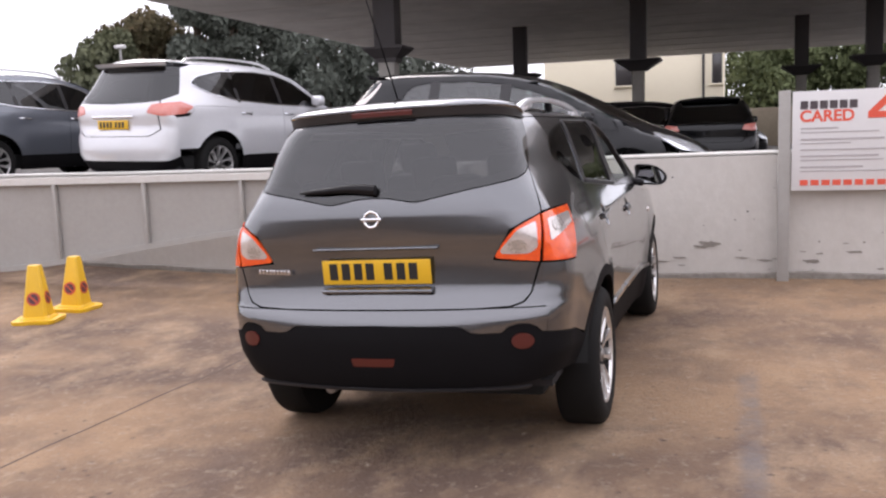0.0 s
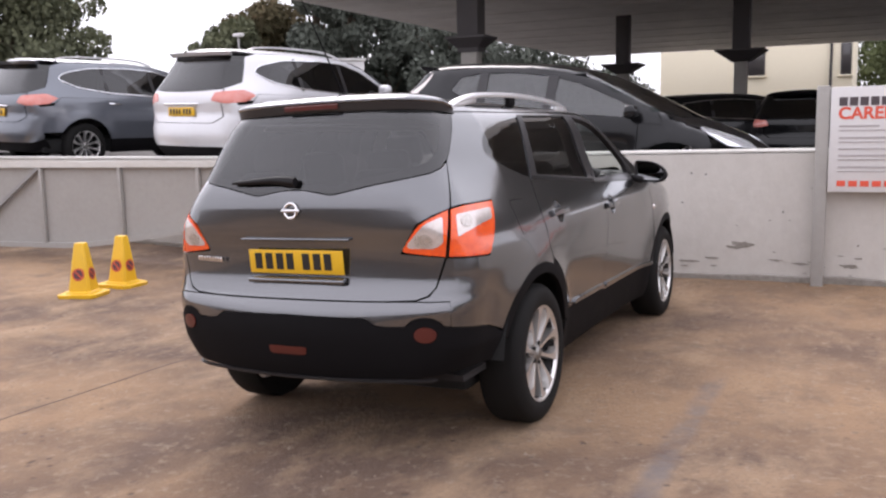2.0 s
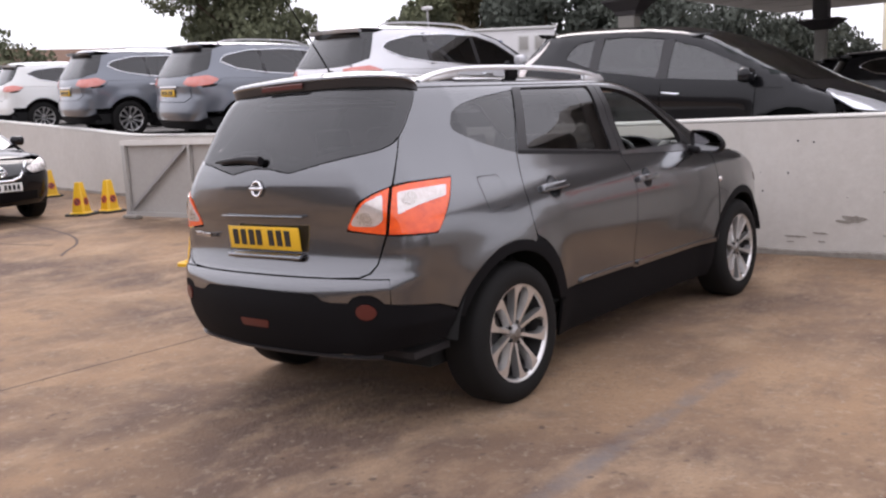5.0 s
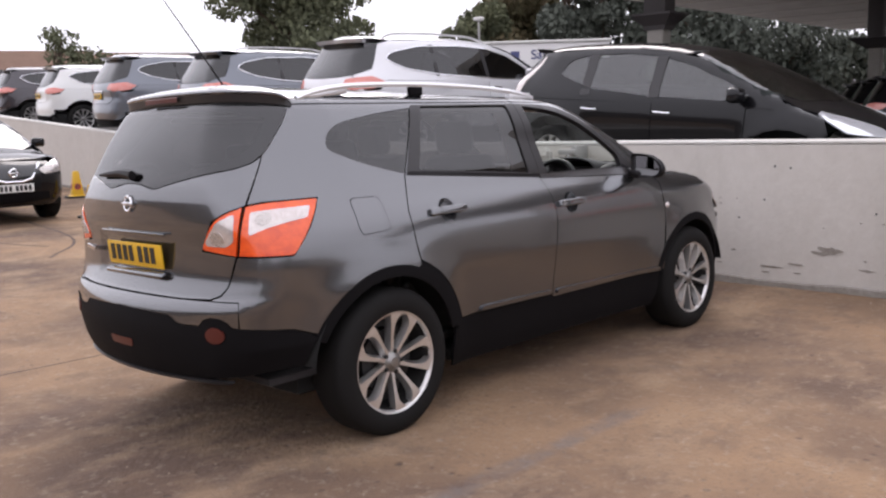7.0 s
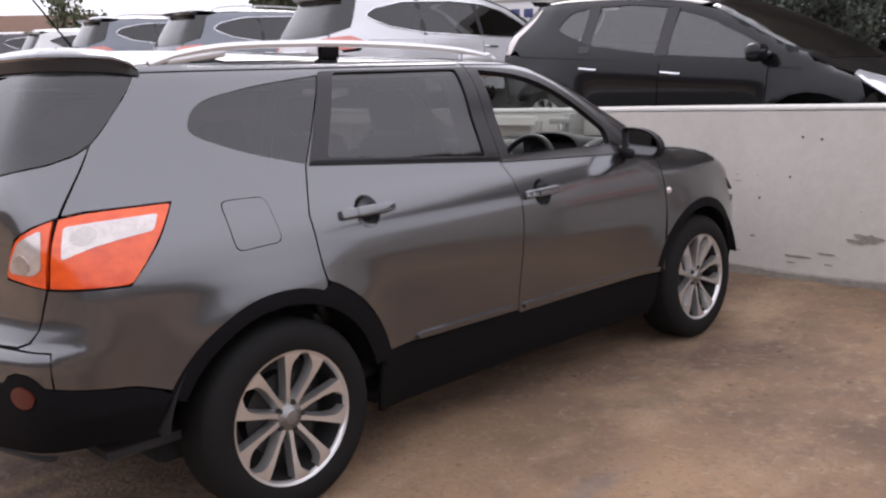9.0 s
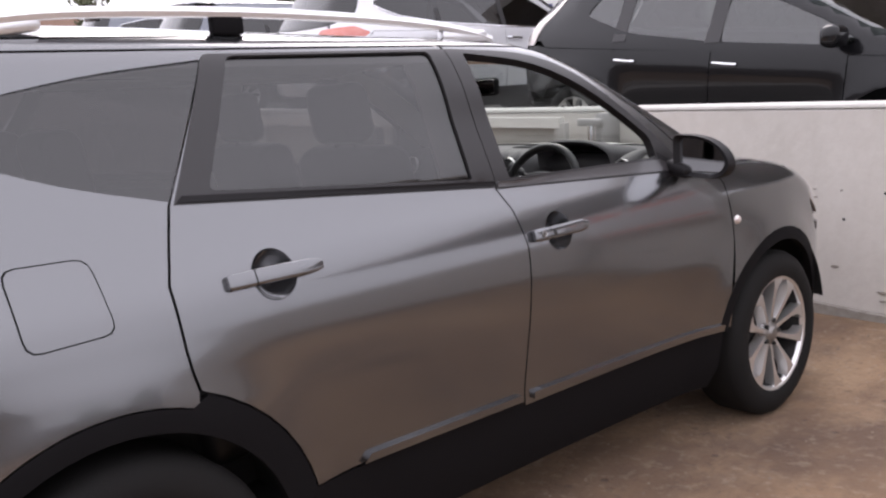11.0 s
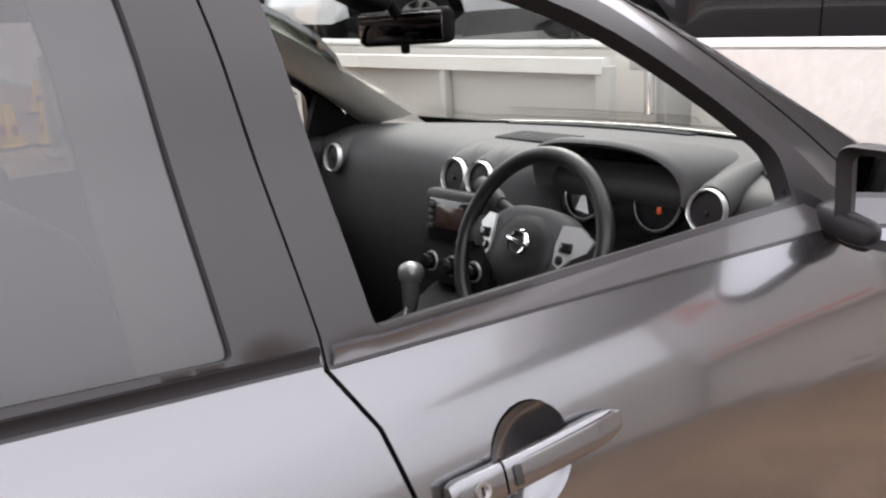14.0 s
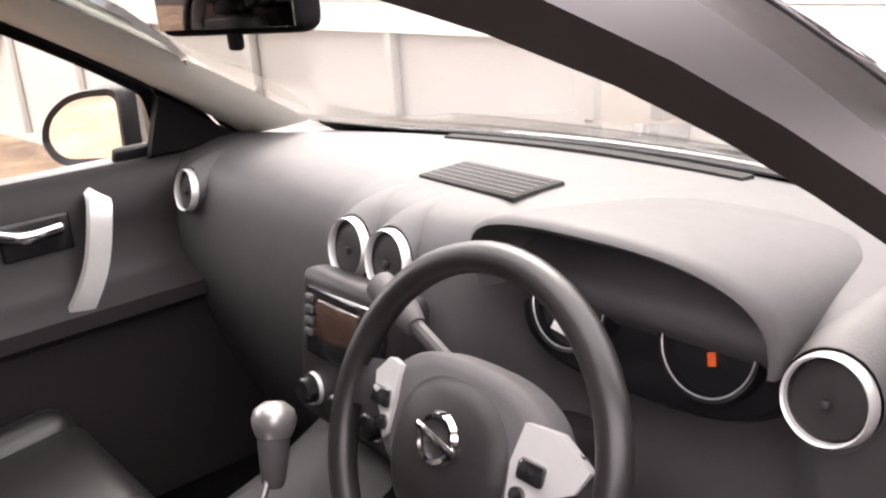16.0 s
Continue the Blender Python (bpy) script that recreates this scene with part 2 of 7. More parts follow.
def skin(shell, outer, holes=(), step=0.03, how="side", off=0.0, thick=0.014, mirror=False, dish=None):
    """A panel of a car's body: the polygon, in (perimeter, height), in (across the tail, height) or seen from above, laid on the shell. Its rim turns inward."""
    uv, tri = tiled(outer, list(holes), step)
    if how == "side":
        p = shell.at(uv[:, 0], uv[:, 1])
    elif how == "tail":
        p = shell.at(shell.tail_s + np.abs(uv[:, 0]), uv[:, 1])
        p[:, 0] = np.where(uv[:, 0] < 0, -np.abs(p[:, 0]), p[:, 0])
    elif how == "nose":
        p = shell.at(shell.nose_s - np.abs(uv[:, 0]), uv[:, 1])
        p[:, 0] = np.where(uv[:, 0] > 0, -np.abs(p[:, 0]), p[:, 0])
    else:
        p = shell.over(uv[:, 0], uv[:, 1])
    n = shell.normal(p)
    p = p + n * off
    if dish is not None:
        p = p - n * dish(p)[:, None]
    count = {}
    for q in tri:
        for i in range(3):
            e = (q[i], q[(i + 1) % 3])
            count[e] = count.get(e, 0) + 1
    rim = [e for e in count if (e[1], e[0]) not in count]
    k = len(p)
    ids = sorted({i for e in rim for i in e})
    at1, at2 = {i: k + j for j, i in enumerate(ids)}, {i: k + len(ids) + j for j, i in enumerate(ids)}
    out = {i: np.zeros(3) for i in ids}
    for a, b in rim:
        d = np.cross(p[b] - p[a], n[a])
        d /= max(np.linalg.norm(d), 1e-9)
        out[a] += d
        out[b] += d
    outn = np.array([out[i] / max(np.linalg.norm(out[i]), 1e-9) for i in ids]) if ids else np.zeros((0, 3))
    v = np.concatenate([p, p[ids], p[ids] - n[ids] * thick])
    nn = np.concatenate([n, outn, outn])
    f = list(tri) + [(at1[b], at1[a], at2[a], at2[b]) for a, b in rim]
    if mirror:
        v, nn = v * (-1, 1, 1), nn * (-1, 1, 1)
        f = [tuple(reversed(q)) for q in f]
    return v, f, nn


def panel(name, shell, outer, material, parent, label="", **k):
    v, f, nn = skin(shell, outer, **k)
    return obj(name, (v, f), material, parent, label, normals=nn)


def arch(y0, r, a0, a1, z0=0.345, n=14):
    return [(y0 + r * math.cos(radians(a)), z0 + r * math.sin(radians(a))) for a in np.linspace(a0, a1, n)]


# ---- bodywork: a car's skin is the level set of four smooth height fields ----
def pch(xs, ys):
    """Smooth curve through the knots (monotone cubic)."""
    xs, ys = np.array(xs, float), np.array(ys, float)
    h, d = np.diff(xs), np.diff(ys) / np.diff(xs)
    m = np.zeros(len(xs))
    for i in range(1, len(xs) - 1):
        if d[i - 1] * d[i] > 0:
            a, b = 2 * h[i] + h[i - 1], h[i] + 2 * h[i - 1]
            m[i] = (a + b) / (a / d[i - 1] + b / d[i])
    m[0], m[-1] = d[0], d[-1]

    def at(v):
        v = np.asarray(v, float)
        i = np.clip(np.searchsorted(xs, v) - 1, 0, len(h) - 1)
        t = (v - xs[i]) / h[i]
        inside = ((1 + 2 * t) * (1 - t) ** 2 * ys[i] + t * (1 - t) ** 2 * h[i] * m[i]
                  + t * t * (3 - 2 * t) * ys[i + 1] + t * t * (t - 1) * h[i] * m[i + 1])
        return np.where(v < xs[0], ys[0] + (v - xs[0]) * m[0], np.where(v > xs[-1], ys[-1] + (v - xs[-1]) * m[-1], inside))
    return at


def smax(a, b, r):
    h = np.maximum(r - np.abs(a - b), 0)
    return np.maximum(a, b) + h * h / (4 * r)


class Shell:
    """Half-width over height (w), its taper over length (plan), tail and nose over height, roof line over length."""

    def __init__(self, w, plan, tail, tail_k, nose, nose_k, top, top_k, axles, hub=0.345, flare=0.03, arch=0.40, cx=0.42, ya=-0.25, yb=2.95, tuck=0.13, swell=None):
        self.tuck, self.swell = tuck, pch(*swell) if swell else None
        self.w, self.plan, self.tail, self.tail_k = pch(*w), pch(*plan), pch(*tail), pch(*tail_k)
        self.nose, self.nose_k, self.top, self.top_k = pch(*nose), pch(*nose_k), pch(*top), pch(*top_k)
        self.axles, self.hub, self.flare, self.arch = axles, hub, flare, arch
        self.cx, self.ya, self.yb, self.fan = cx, ya, yb, 0.42
        self.tail_s, self.nose_s = ya - 0.21 * math.pi - cx, yb + 0.21 * math.pi + cx

    def side(self, y, z):
        x = self.w(z) * self.plan(y)
        for a in self.axles:
            r = np.hypot(y - a, z - self.hub)
            x = x + self.flare * np.exp(-((r - self.arch) / np.where(r > self.arch, 0.13, 0.3)) ** 2)
        if self.swell:
            x = x + self.swell(np.clip(z + np.where(y > 1.235, 0.042, 0.084) * (y - 1.235), 0.9, 1.6)) * np.exp(-((y - 1.2) / 0.62) ** 2)
        up = np.clip((z - 1.08) / 0.28, 0, 1)
        low = np.clip((0.52 - z) / 0.2, 0, 1)
        return x - self.tuck * (up * up * (3 - 2 * up) + 1.2 * low) * np.maximum(-0.12 - y, 0)

    def f(self, x, y, z):
        ax = np.abs(x)
        a = ax - self.side(y, z)
        b = self.tail(z) + self.tail_k(z) * x * x - y
        c = y - self.nose(z) + self.nose_k(z) * x * x
        d = z - self.top(y) + self.top_k(y) * x * x
        d = d * 0.9
        return smax(smax(smax(a, b, 0.16), c, 0.22), d, 0.07)

    def origin(self, s):
        """Start and direction, in plan, of the ray that carries the perimeter coordinate s (right-hand half)."""
        s = np.asarray(s, float)
        q = self.fan * np.pi / 2
        tr, tf = np.clip((self.ya - s) / self.fan, 0, np.pi / 2), np.clip((s - self.yb) / self.fan, 0, np.pi / 2)
        ox = self.cx - np.maximum(self.ya - q - s, 0) - np.maximum(s - self.yb - q, 0)
        return ox, np.clip(s, self.ya, self.yb), np.cos(tr) * np.cos(tf), np.sin(tf) - np.sin(tr)

    def at(self, s, z):
        ox, oy, dx, dy = self.origin(s)
        z = np.asarray(z, float)
        lo, hi = np.zeros(np.broadcast(ox, z).shape), np.full(np.broadcast(ox, z).shape, 1.6)
        for _ in range(34):
            mid = (lo + hi) / 2
            out = self.f(ox + mid * dx, oy + mid * dy, z) > 0
            lo, hi = np.where(out, lo, mid), np.where(out, mid, hi)
        return np.stack([ox + lo * dx, oy + lo * dy, z + 0 * lo], -1)

    def over(self, x, y):
        """Seen from above."""
        x, y = np.asarray(x, float), np.asarray(y, float)
        lo, hi = np.full(x.shape, 0.5), np.full(x.shape, 2.6)
        for _ in range(34):
            mid = (lo + hi) / 2
            out = self.f(x, y, mid) > 0
            lo, hi = np.where(out, lo, mid), np.where(out, mid, hi)
        return np.stack([x, y, lo], -1)

    def normal(self, p):
        e = 0.004
        g = np.stack([self.f(*(p + e * k).T) - self.f(*(p - e * k).T) for k in np.eye(3)], -1)
        return g / np.maximum(np.linalg.norm(g, axis=-1, keepdims=True), 1e-9)


SUV = Shell(
    w=([0.16, 0.30, 0.42, 0.52, 0.64, 0.76, 0.86, 0.92, 0.98, 1.05, 1.12, 1.20, 1.30, 1.42, 1.53, 1.60, 1.68],
       [0.78, 0.825, 0.845, 0.855, 0.868, 0.880, 0.8825, 0.878, 0.867, 0.844, 0.812, 0.779, 0.740, 0.690, 0.634, 0.590, 0.52]),
    plan=([-1.0, -0.5, -0.2, 0.3, 0.8, 1.35, 1.9, 2.4, 2.8, 3.1, 3.35, 3.6, 3.8], [0.90, 0.962, 0.985, 0.998, 0.990, 0.985, 0.992, 1.006, 0.998, 0.968, 0.92, 0.85, 0.78]),
    tail=([0.16, 0.26, 0.36, 0.48, 0.60, 0.68, 0.72, 0.76, 0.84, 0.96, 1.06, 1.14, 1.20, 1.30, 1.40, 1.50, 1.58, 1.66],
          [-0.62, -0.74, -0.835, -0.885, -0.90, -0.89, -0.87, -0.84, -0.81, -0.80, -0.808, -0.806, -0.795, -0.755, -0.705, -0.645, -0.59, -0.52]),
    tail_k=([0.2, 0.6, 0.8, 1.0, 1.2, 1.5], [0.24, 0.24, 0.16, 0.14, 0.17, 0.17]),
    nose=([0.16, 0.25, 0.40, 0.60, 0.75, 0.88, 0.97, 1.04, 1.10, 1.2, 1.7], [3.45, 3.55, 3.62, 3.64, 3.61, 3.54, 3.45, 3.35, 3.25, 3.2, 3.2]),
    nose_k=([0.2, 0.6, 0.9, 1.1], [0.32, 0.32, 0.32, 0.28]),
    top=([-0.9, -0.62, -0.4, -0.1, 0.3, 0.7, 1.0, 1.35, 1.6, 1.75, 2.2, 2.5, 2.62, 2.75, 3.0, 3.25, 3.45, 3.7],
         [1.61, 1.645, 1.66, 1.665, 1.658, 1.643, 1.63, 1.617, 1.597, 1.555, 1.335, 1.185, 1.145, 1.13, 1.10, 1.05, 0.98, 0.80]),
    top_k=([-0.6, 0, 0.5, 1.4, 1.8, 2.4, 2.8, 3.3], [0.22, 0.20, 0.17, 0.11, 0.11, 0.11, 0.10, 0.14]),
    axles=(0.0, 2.765), swell=([0.9, 1.138, 1.154, 1.33, 1.45, 1.6], [0.0, 0.0, 0.010, 0.021, 0.038, 0.043]))

# ---- the grey car: exterior ----
car = thing("sport_utility_car", "dark grey metallic seven-seat crossover car parked on the concrete yard", "car", LEVEL)
SPLIT = [(1.185, 1.556), (1.226, 1.127), (1.262, 1.062), (1.288, 0.95), (1.284, 0.83), (1.262, 0.51), (1.264, 0.455)]
QUARTER_GLASS = rounded([(-0.198, 1.365, 0.05), (-0.165, 1.425, 0.05), (-0.105, 1.463, 0.06), (0.12, 1.505, 0.1), (0.398, 1.533, 0.005), (0.218, 1.214, 0.005), (0.0, 1.268, 0.1), (-0.165, 1.333, 0.05)])
FLAP = rounded([(-0.163, 1.128), (0.010, 1.126), (0.034, 0.968), (-0.150, 0.958)], 0.03)
REAR_DOOR = (rounded([(0.468, 1.556), (1.181, 1.556)], 0) + SPLIT[1:] + [(1.255, 0.468), (0.60, 0.478)] + arch(0.0, 0.50, 15, 68, n=8)
             + [(0.178, 0.85), (0.172, 0.90), (0.166, 1.04), (0.218, 1.206), (0.40, 1.53), (0.42, 1.548)])
REAR_GLASS = rounded([(0.470, 1.540, 0.02), (1.119, 1.540, 0.015), (1.138, 1.165, 0.008), (0.318, 1.228, 0.02)])
FRONT_OPENING = rounded([(1.252, 1.534, 0.012), (1.53, 1.506, 0.12), (1.735, 1.434, 0.12), (1.926, 1.318, 0.12), (2.048, 1.218, 0.03), (2.045, 1.148, 0.01), (1.289, 1.154, 0.01)])
DOOR_SEAM = [(1.55, 1.551), (1.72, 1.507), (1.93, 1.390), (2.10, 1.262), (2.24, 1.138), (2.345, 1.062)]
SCREEN_SIDE = [(1.62, 1.566), (1.744, 1.523), (1.898, 1.448), (2.071, 1.342), (2.25, 1.222), (2.385, 1.128)]
FRONT_DOOR = ([(2.39, 1.02), (2.413, 0.80), (2.39, 0.60), (2.362, 0.452), (1.272, 0.450)]
              + [(a + 0.006, b) for a, b in reversed(SPLIT[1:-1])])
# the near-side front window, door frame and screen pillar
PASS_OPENING = rounded([(1.252, 1.534, 0.012), (1.54, 1.528, 0.1), (1.75, 1.490, 0.1), (1.87, 1.424, 0.1), (1.985, 1.358, 0.1), (2.10, 1.284, 0.02), (2.130, 1.150, 0.01), (1.289, 1.154, 0.01)])
PASS_HOLE = [(1.55, 1.540, 0.1), (1.765, 1.502, 0.1), (1.885, 1.435, 0.1), (2.00, 1.369, 0.1), (2.125, 1.292, 0.02), (2.20, 1.085, 0.02)]
PASS_SEAM = [(1.55, 1.551), (1.775, 1.516), (1.90, 1.447), (2.02, 1.380), (2.16, 1.292), (2.27, 1.180), (2.345, 1.062)]
LAMP_OUT = rounded([(-0.636, 1.128, 0.0), (-0.585, 1.139, 0.04), (-0.338, 1.140, 0.012), (-0.405, 1.03, 0.08), (-0.480, 0.918, 0.015), (-0.655, 0.930, 0.0)])
LAMP_IN = rounded([(-0.648, 1.127, 0.0), (-0.70, 1.104, 0.06), (-0.755, 1.068, 0.05), (-0.818, 0.952, 0.02), (-0.667, 0.930, 0.0)])
TS = SUV.tail_s


def to_tail(pts):
    return [(s - TS, z) for s, z in pts]


def symmetric(half):
    """A closed outline from its right half, given from the bottom middle round to the top middle."""
    return half + [(-a, b) for a, b in reversed(half) if a > 1e-6]


def cup_hole(s, z, r=0.060):
    return [(s + r * math.cos(a), z + r * math.sin(a)) for a in np.linspace(0, 2 * math.pi, 24, endpoint=False)]


quarter = ([(0.462, 1.556), (0.414, 1.545), (0.393, 1.528), (0.211, 1.206), (0.159, 1.04), (0.165, 0.90), (0.171, 0.848), (0.180, 0.806)] + arch(0.0, 0.462, 68, 152, n=16)
           + [(-0.50, 0.600), (-0.6605, 0.630), (-0.6605, 0.741), (TS + 0.565, 0.742), (TS + 0.606, 0.760), (-0.697, 0.80), (-0.662, 0.922)] + [(-0.482, 0.911), (-0.397, 1.03), (-0.328, 1.147), (-0.585, 1.147), (-0.632, 1.140)]
           + [(-0.602, 1.336), (-0.519, 1.435), (-0.384, 1.556)])
for mir in (False, True):
    k = dict(mirror=mir)
    panel("quarter_panel", SUV, quarter, PAINT, car, holes=[QUARTER_GLASS, FLAP], **k)
    panel("quarter_window", SUV, QUARTER_GLASS, PRIVACY, car, "dark tinted fixed pane", off=-0.004, thick=0.004, **k)
    if not mir:
        panel("fuel_flap", SUV, [(a * 0.965 - 0.002, 1.045 + (b - 1.045) * 0.965) for a, b in FLAP], PAINT, car, off=0.001, **k)
    door = panel("rear_door", SUV, REAR_DOOR, PAINT, car, holes=[cup_hole(0.42, 1.022), rounded([(0.405, 1.545, 0.02), (1.168, 1.546, 0.01), (1.2170, 1.134, 0.003), (0.226, 1.207, 0.003)])], **k)
    panel("window_surround", SUV, rounded([(0.405, 1.546, 0.02), (1.1862, 1.5475, 0.003), (1.2278, 1.131, 0.002), (0.226, 1.206, 0.003)]), FRAMEBLACK, door, "satin black window frame", holes=[REAR_GLASS], off=0.0015, **k)
    panel("belt_strip", SUV, [(0.234, 1.209), (1.2205, 1.135), (1.2225, 1.153), (0.248, 1.223)], BELTRUBBER, door, "black rubber belt strip", off=0.006, thick=0.01, step=0.05, **k)
    panel("pane", SUV, REAR_GLASS, PRIVACY, door, "dark tinted glass", off=-0.007, thick=0.004, **k)
    rim_top = PASS_HOLE if mir else [(1.54, 1.534, 0.12), (1.745, 1.470, 0.12), (1.94, 1.340, 0.12), (2.12, 1.190, 0.05), (2.20, 1.085, 0.02)]
    seam, opening = curve(PASS_SEAM if mir else DOOR_SEAM, 4), PASS_OPENING if mir else FRONT_OPENING
    lift = 0.034 if mir else 0.0
    fdoor = panel("front_door", SUV, [(1.191, 1.556)] + seam + FRONT_DOOR, PAINT, car, holes=[cup_hole(1.440, 0.976), rounded([(1.199, 1.545, 0.01)] + rim_top + [(1.2330, 1.126, 0.003)])], **k)
    panel("window_surround", SUV, rounded([(1.1898, 1.5475, 0.003)] + [(a + 0.0005, b + 0.0008, c) for a, b, c in rim_top] + [(1.2308, 1.1270, 0.002)]), FRAMEBLACK, fdoor,
          "satin black window frame", holes=[opening], off=0.0015, thick=0.03, **k)
    panel("belt_strip", SUV, [(1.2350, 1.130), (2.15, 1.092), (2.06, 1.138), (1.30, 1.146), (1.2380, 1.150)], BELTSATIN, fdoor, "satin dark grey belt strip", off=0.006, thick=0.01, step=0.05, **k)
    if mir:
        panel("pane", SUV, opening, CLEAR, fdoor, "clear side glass", off=-0.008, thick=0.004, **k)
    panel("a_pillar", SUV, [(1.189, 1.562)] + [(a, b + 0.006) for a, b in seam] + [(2.40, 1.075)] + [(2.43, 1.10)] + [(a, b + (lift if a > 1.7 else 0)) for a, b in reversed(SCREEN_SIDE)] + [(1.45, 1.583), (1.189, 1.585)], PAINT, car, **k)
    panel("cant_rail", SUV, [(-0.375, 1.562), (1.183, 1.562), (1.183, 1.585), (0.5, 1.592), (-0.33, 1.585)], PAINT, car, **k)
    panel("front_wing", SUV, [(2.398, 0.452), (2.421, 0.80), (2.398, 1.02), (2.356, 1.062), (2.44, 1.085), (2.62, 1.082), (2.85, 1.062), (3.05, 1.02), (3.16, 0.965), (3.10, 0.86), (3.17, 0.72), (3.20, 0.60)]
          + arch(2.765, 0.455, 26, 160), PAINT, car, **k)
    panel("tail_lamp", SUV, LAMP_OUT, REDLENS, car, "red and clear tail lamp", off=0.003, **k)
    inner = panel("hatch_lamp", SUV, LAMP_IN, REDLENS, car, "red and clear lamp on the tailgate", off=0.003, **k)
    panel("clear_lens", SUV, rounded([(-0.622, 1.106), (-0.56, 1.111), (-0.388, 1.114), (-0.410, 1.066), (-0.50, 1.054), (-0.56, 1.041), (-0.623, 1.012)], 0.010), CLEARLENS, car, "clear indicator lens", off=0.0055, thick=0.004, **k)
    panel("clear_lens", SUV, rounded([(-0.670, 1.103), (-0.735, 1.068), (-0.795, 0.985), (-0.79, 0.968), (-0.70, 0.966), (-0.672, 0.988)], 0.014), CLEARLENS, inner, "clear reversing lens", off=0.0055, thick=0.004, **k)
    for mid, rad in (((-0.580, 1.076), 0.027), ((-0.737, 1.0), 0.030)):
        panel("bulb_bowl", SUV, [(mid[0] + rad * math.cos(a), mid[1] + rad * math.sin(a)) for a in np.linspace(0, 2 * math.pi, 20, endpoint=False)], BOWL, car, "dull reflector bowl", off=0.0075, thick=0.003, step=0.01, **k)
    panel("headlamp", SUV, rounded([(3.12, 0.955), (3.17, 0.975), (3.40, 0.93), (3.62, 0.83), (3.56, 0.76), (3.25, 0.78), (3.11, 0.87)], 0.02), CLEARLENS, car, "clear headlamp", **k)
    panel("sill", SUV, [(0.44, 0.468), (1.255, 0.462), (2.355, 0.446), (2.355, 0.30), (2.32, 0.22), (0.45, 0.22), (0.43, 0.30)], BLACKTRIM, car, "black plastic sill cladding", off=-0.006, **k)
    panel("arch_trim", SUV, arch(0.0, 0.494, 13, 66, n=10) + arch(0.0, 0.458, 70, 156, n=16) + arch(0.0, 0.408, 156, 13, n=24), BLACKTRIM, car, "black wheel arch edge", off=0.001, thick=0.03, **k)
    panel("arch_trim", SUV, arch(2.765, 0.451, 14, 166, n=24) + arch(2.765, 0.402, 166, 14, n=24), BLACKTRIM, car, "black wheel arch edge", off=0.001, thick=0.03, **k)
    panel("door_lip", SUV, [(0.655, 0.502), (1.240, 0.494), (1.240, 0.472), (0.63, 0.480)], PAINT, door, "raised lower edge of the door", off=0.013, thick=0.013, step=0.04, **k)
    panel("door_lip", SUV, [(1.300, 0.490), (2.345, 0.480), (2.340, 0.456), (1.300, 0.466)], PAINT, fdoor, "raised lower edge of the door", off=0.013, thick=0.013, step=0.04, **k)
    # black inner skin behind the gaps, and the wheel housings
    panel("inner_skin", SUV, [(0.05, 1.19), (0.70, 1.14), (1.235, 1.10), (2.05, 1.045), (2.40, 1.05), (3.0, 1.0), (3.3, 0.9), (3.25, 0.5)] + arch(2.765, 0.475, 20, 165) + [(2.28, 0.25), (0.47, 0.25)]
          + arch(0.0, 0.475, 15, 165) + [(-0.62, 0.45), (-0.70, 0.92), (-0.5, 1.12), (-0.3, 1.2)], CAVITY, car, off=-0.022, step=0.08, **k)
    for yc in (0.0, 2.765):
        obj("wheel_housing", moved(lathe([(0.458, 0.0), (0.47, -0.05), (0.47, -0.28), (0.10, -0.28)], 28, a0=radians(9), a1=radians(171)), pose(-0.868 if mir else 0.868, yc, 0.345, 90, 0, -90 if mir else 90)), CAVITY, car)
    # roof rail: a silver bar on three feet
    rail = [(-0.23, 1.598), (-0.10, 1.634), (0.12, 1.660), (0.55, 1.667), (0.95, 1.657), (1.25, 1.638), (1.42, 1.614), (1.50, 1.594)]
    xs = lambda y: (0.545 - 0.012 * (y - 0.5) ** 2) * (-1 if mir else 1)  # noqa: E731
    rr = obj("roof_rail", sweep([(xs(a), a, b - 0.012) for a, b in curve(rail, 5)], [(0.016, -0.012), (0.019, 0.0), (0.014, 0.013), (-0.012, 0.013), (-0.018, 0.0), (-0.015, -0.012)]), SILVER, car, "silver roof rail")
    obj("rail_foot", rbox(0.030, 0.24, 0.040, 0.014, m=pose(xs(0.0), -0.05, 1.612, 8, 0, 0)), SILVER, rr)
    obj("rail_foot", rbox(0.034, 0.20, 0.04, 0.012, at=(xs(1.4), 1.38, 1.594)), SILVER, rr)
    obj("rail_foot", rbox(0.03, 0.09, 0.060, 0.008, at=(xs(0.52), 0.53, 1.628)), BLACKTRIM, rr, "black middle foot")

# tailgate, its glass and the bumper
low = [(0.0, 0.745), (0.45, 0.743), (0.56, 0.748), (0.60, 0.765)] + to_tail([(-0.703, 0.80), (-0.669, 0.925)])
cut = to_tail([(-0.822, 0.943), (-0.76, 1.074), (-0.703, 1.111), (-0.640, 1.137)])
glass_low = to_tail([(-0.609, 1.328), (-0.645, 1.304), (-0.70, 1.284), (-0.79, 1.268), (-0.95, 1.238), (-1.10, 1.208), (-1.13, 1.204), (-1.18, 1.212), (-1.26, 1.226)]) + [(0.0, 1.229)]


def plate_recess(p):
    q = np.maximum(np.abs(p[:, 0]) / 0.36, np.abs(p[:, 2] - 0.905) / 0.092)
    return 0.022 * np.clip((1.12 - q) / 0.16, 0, 1)


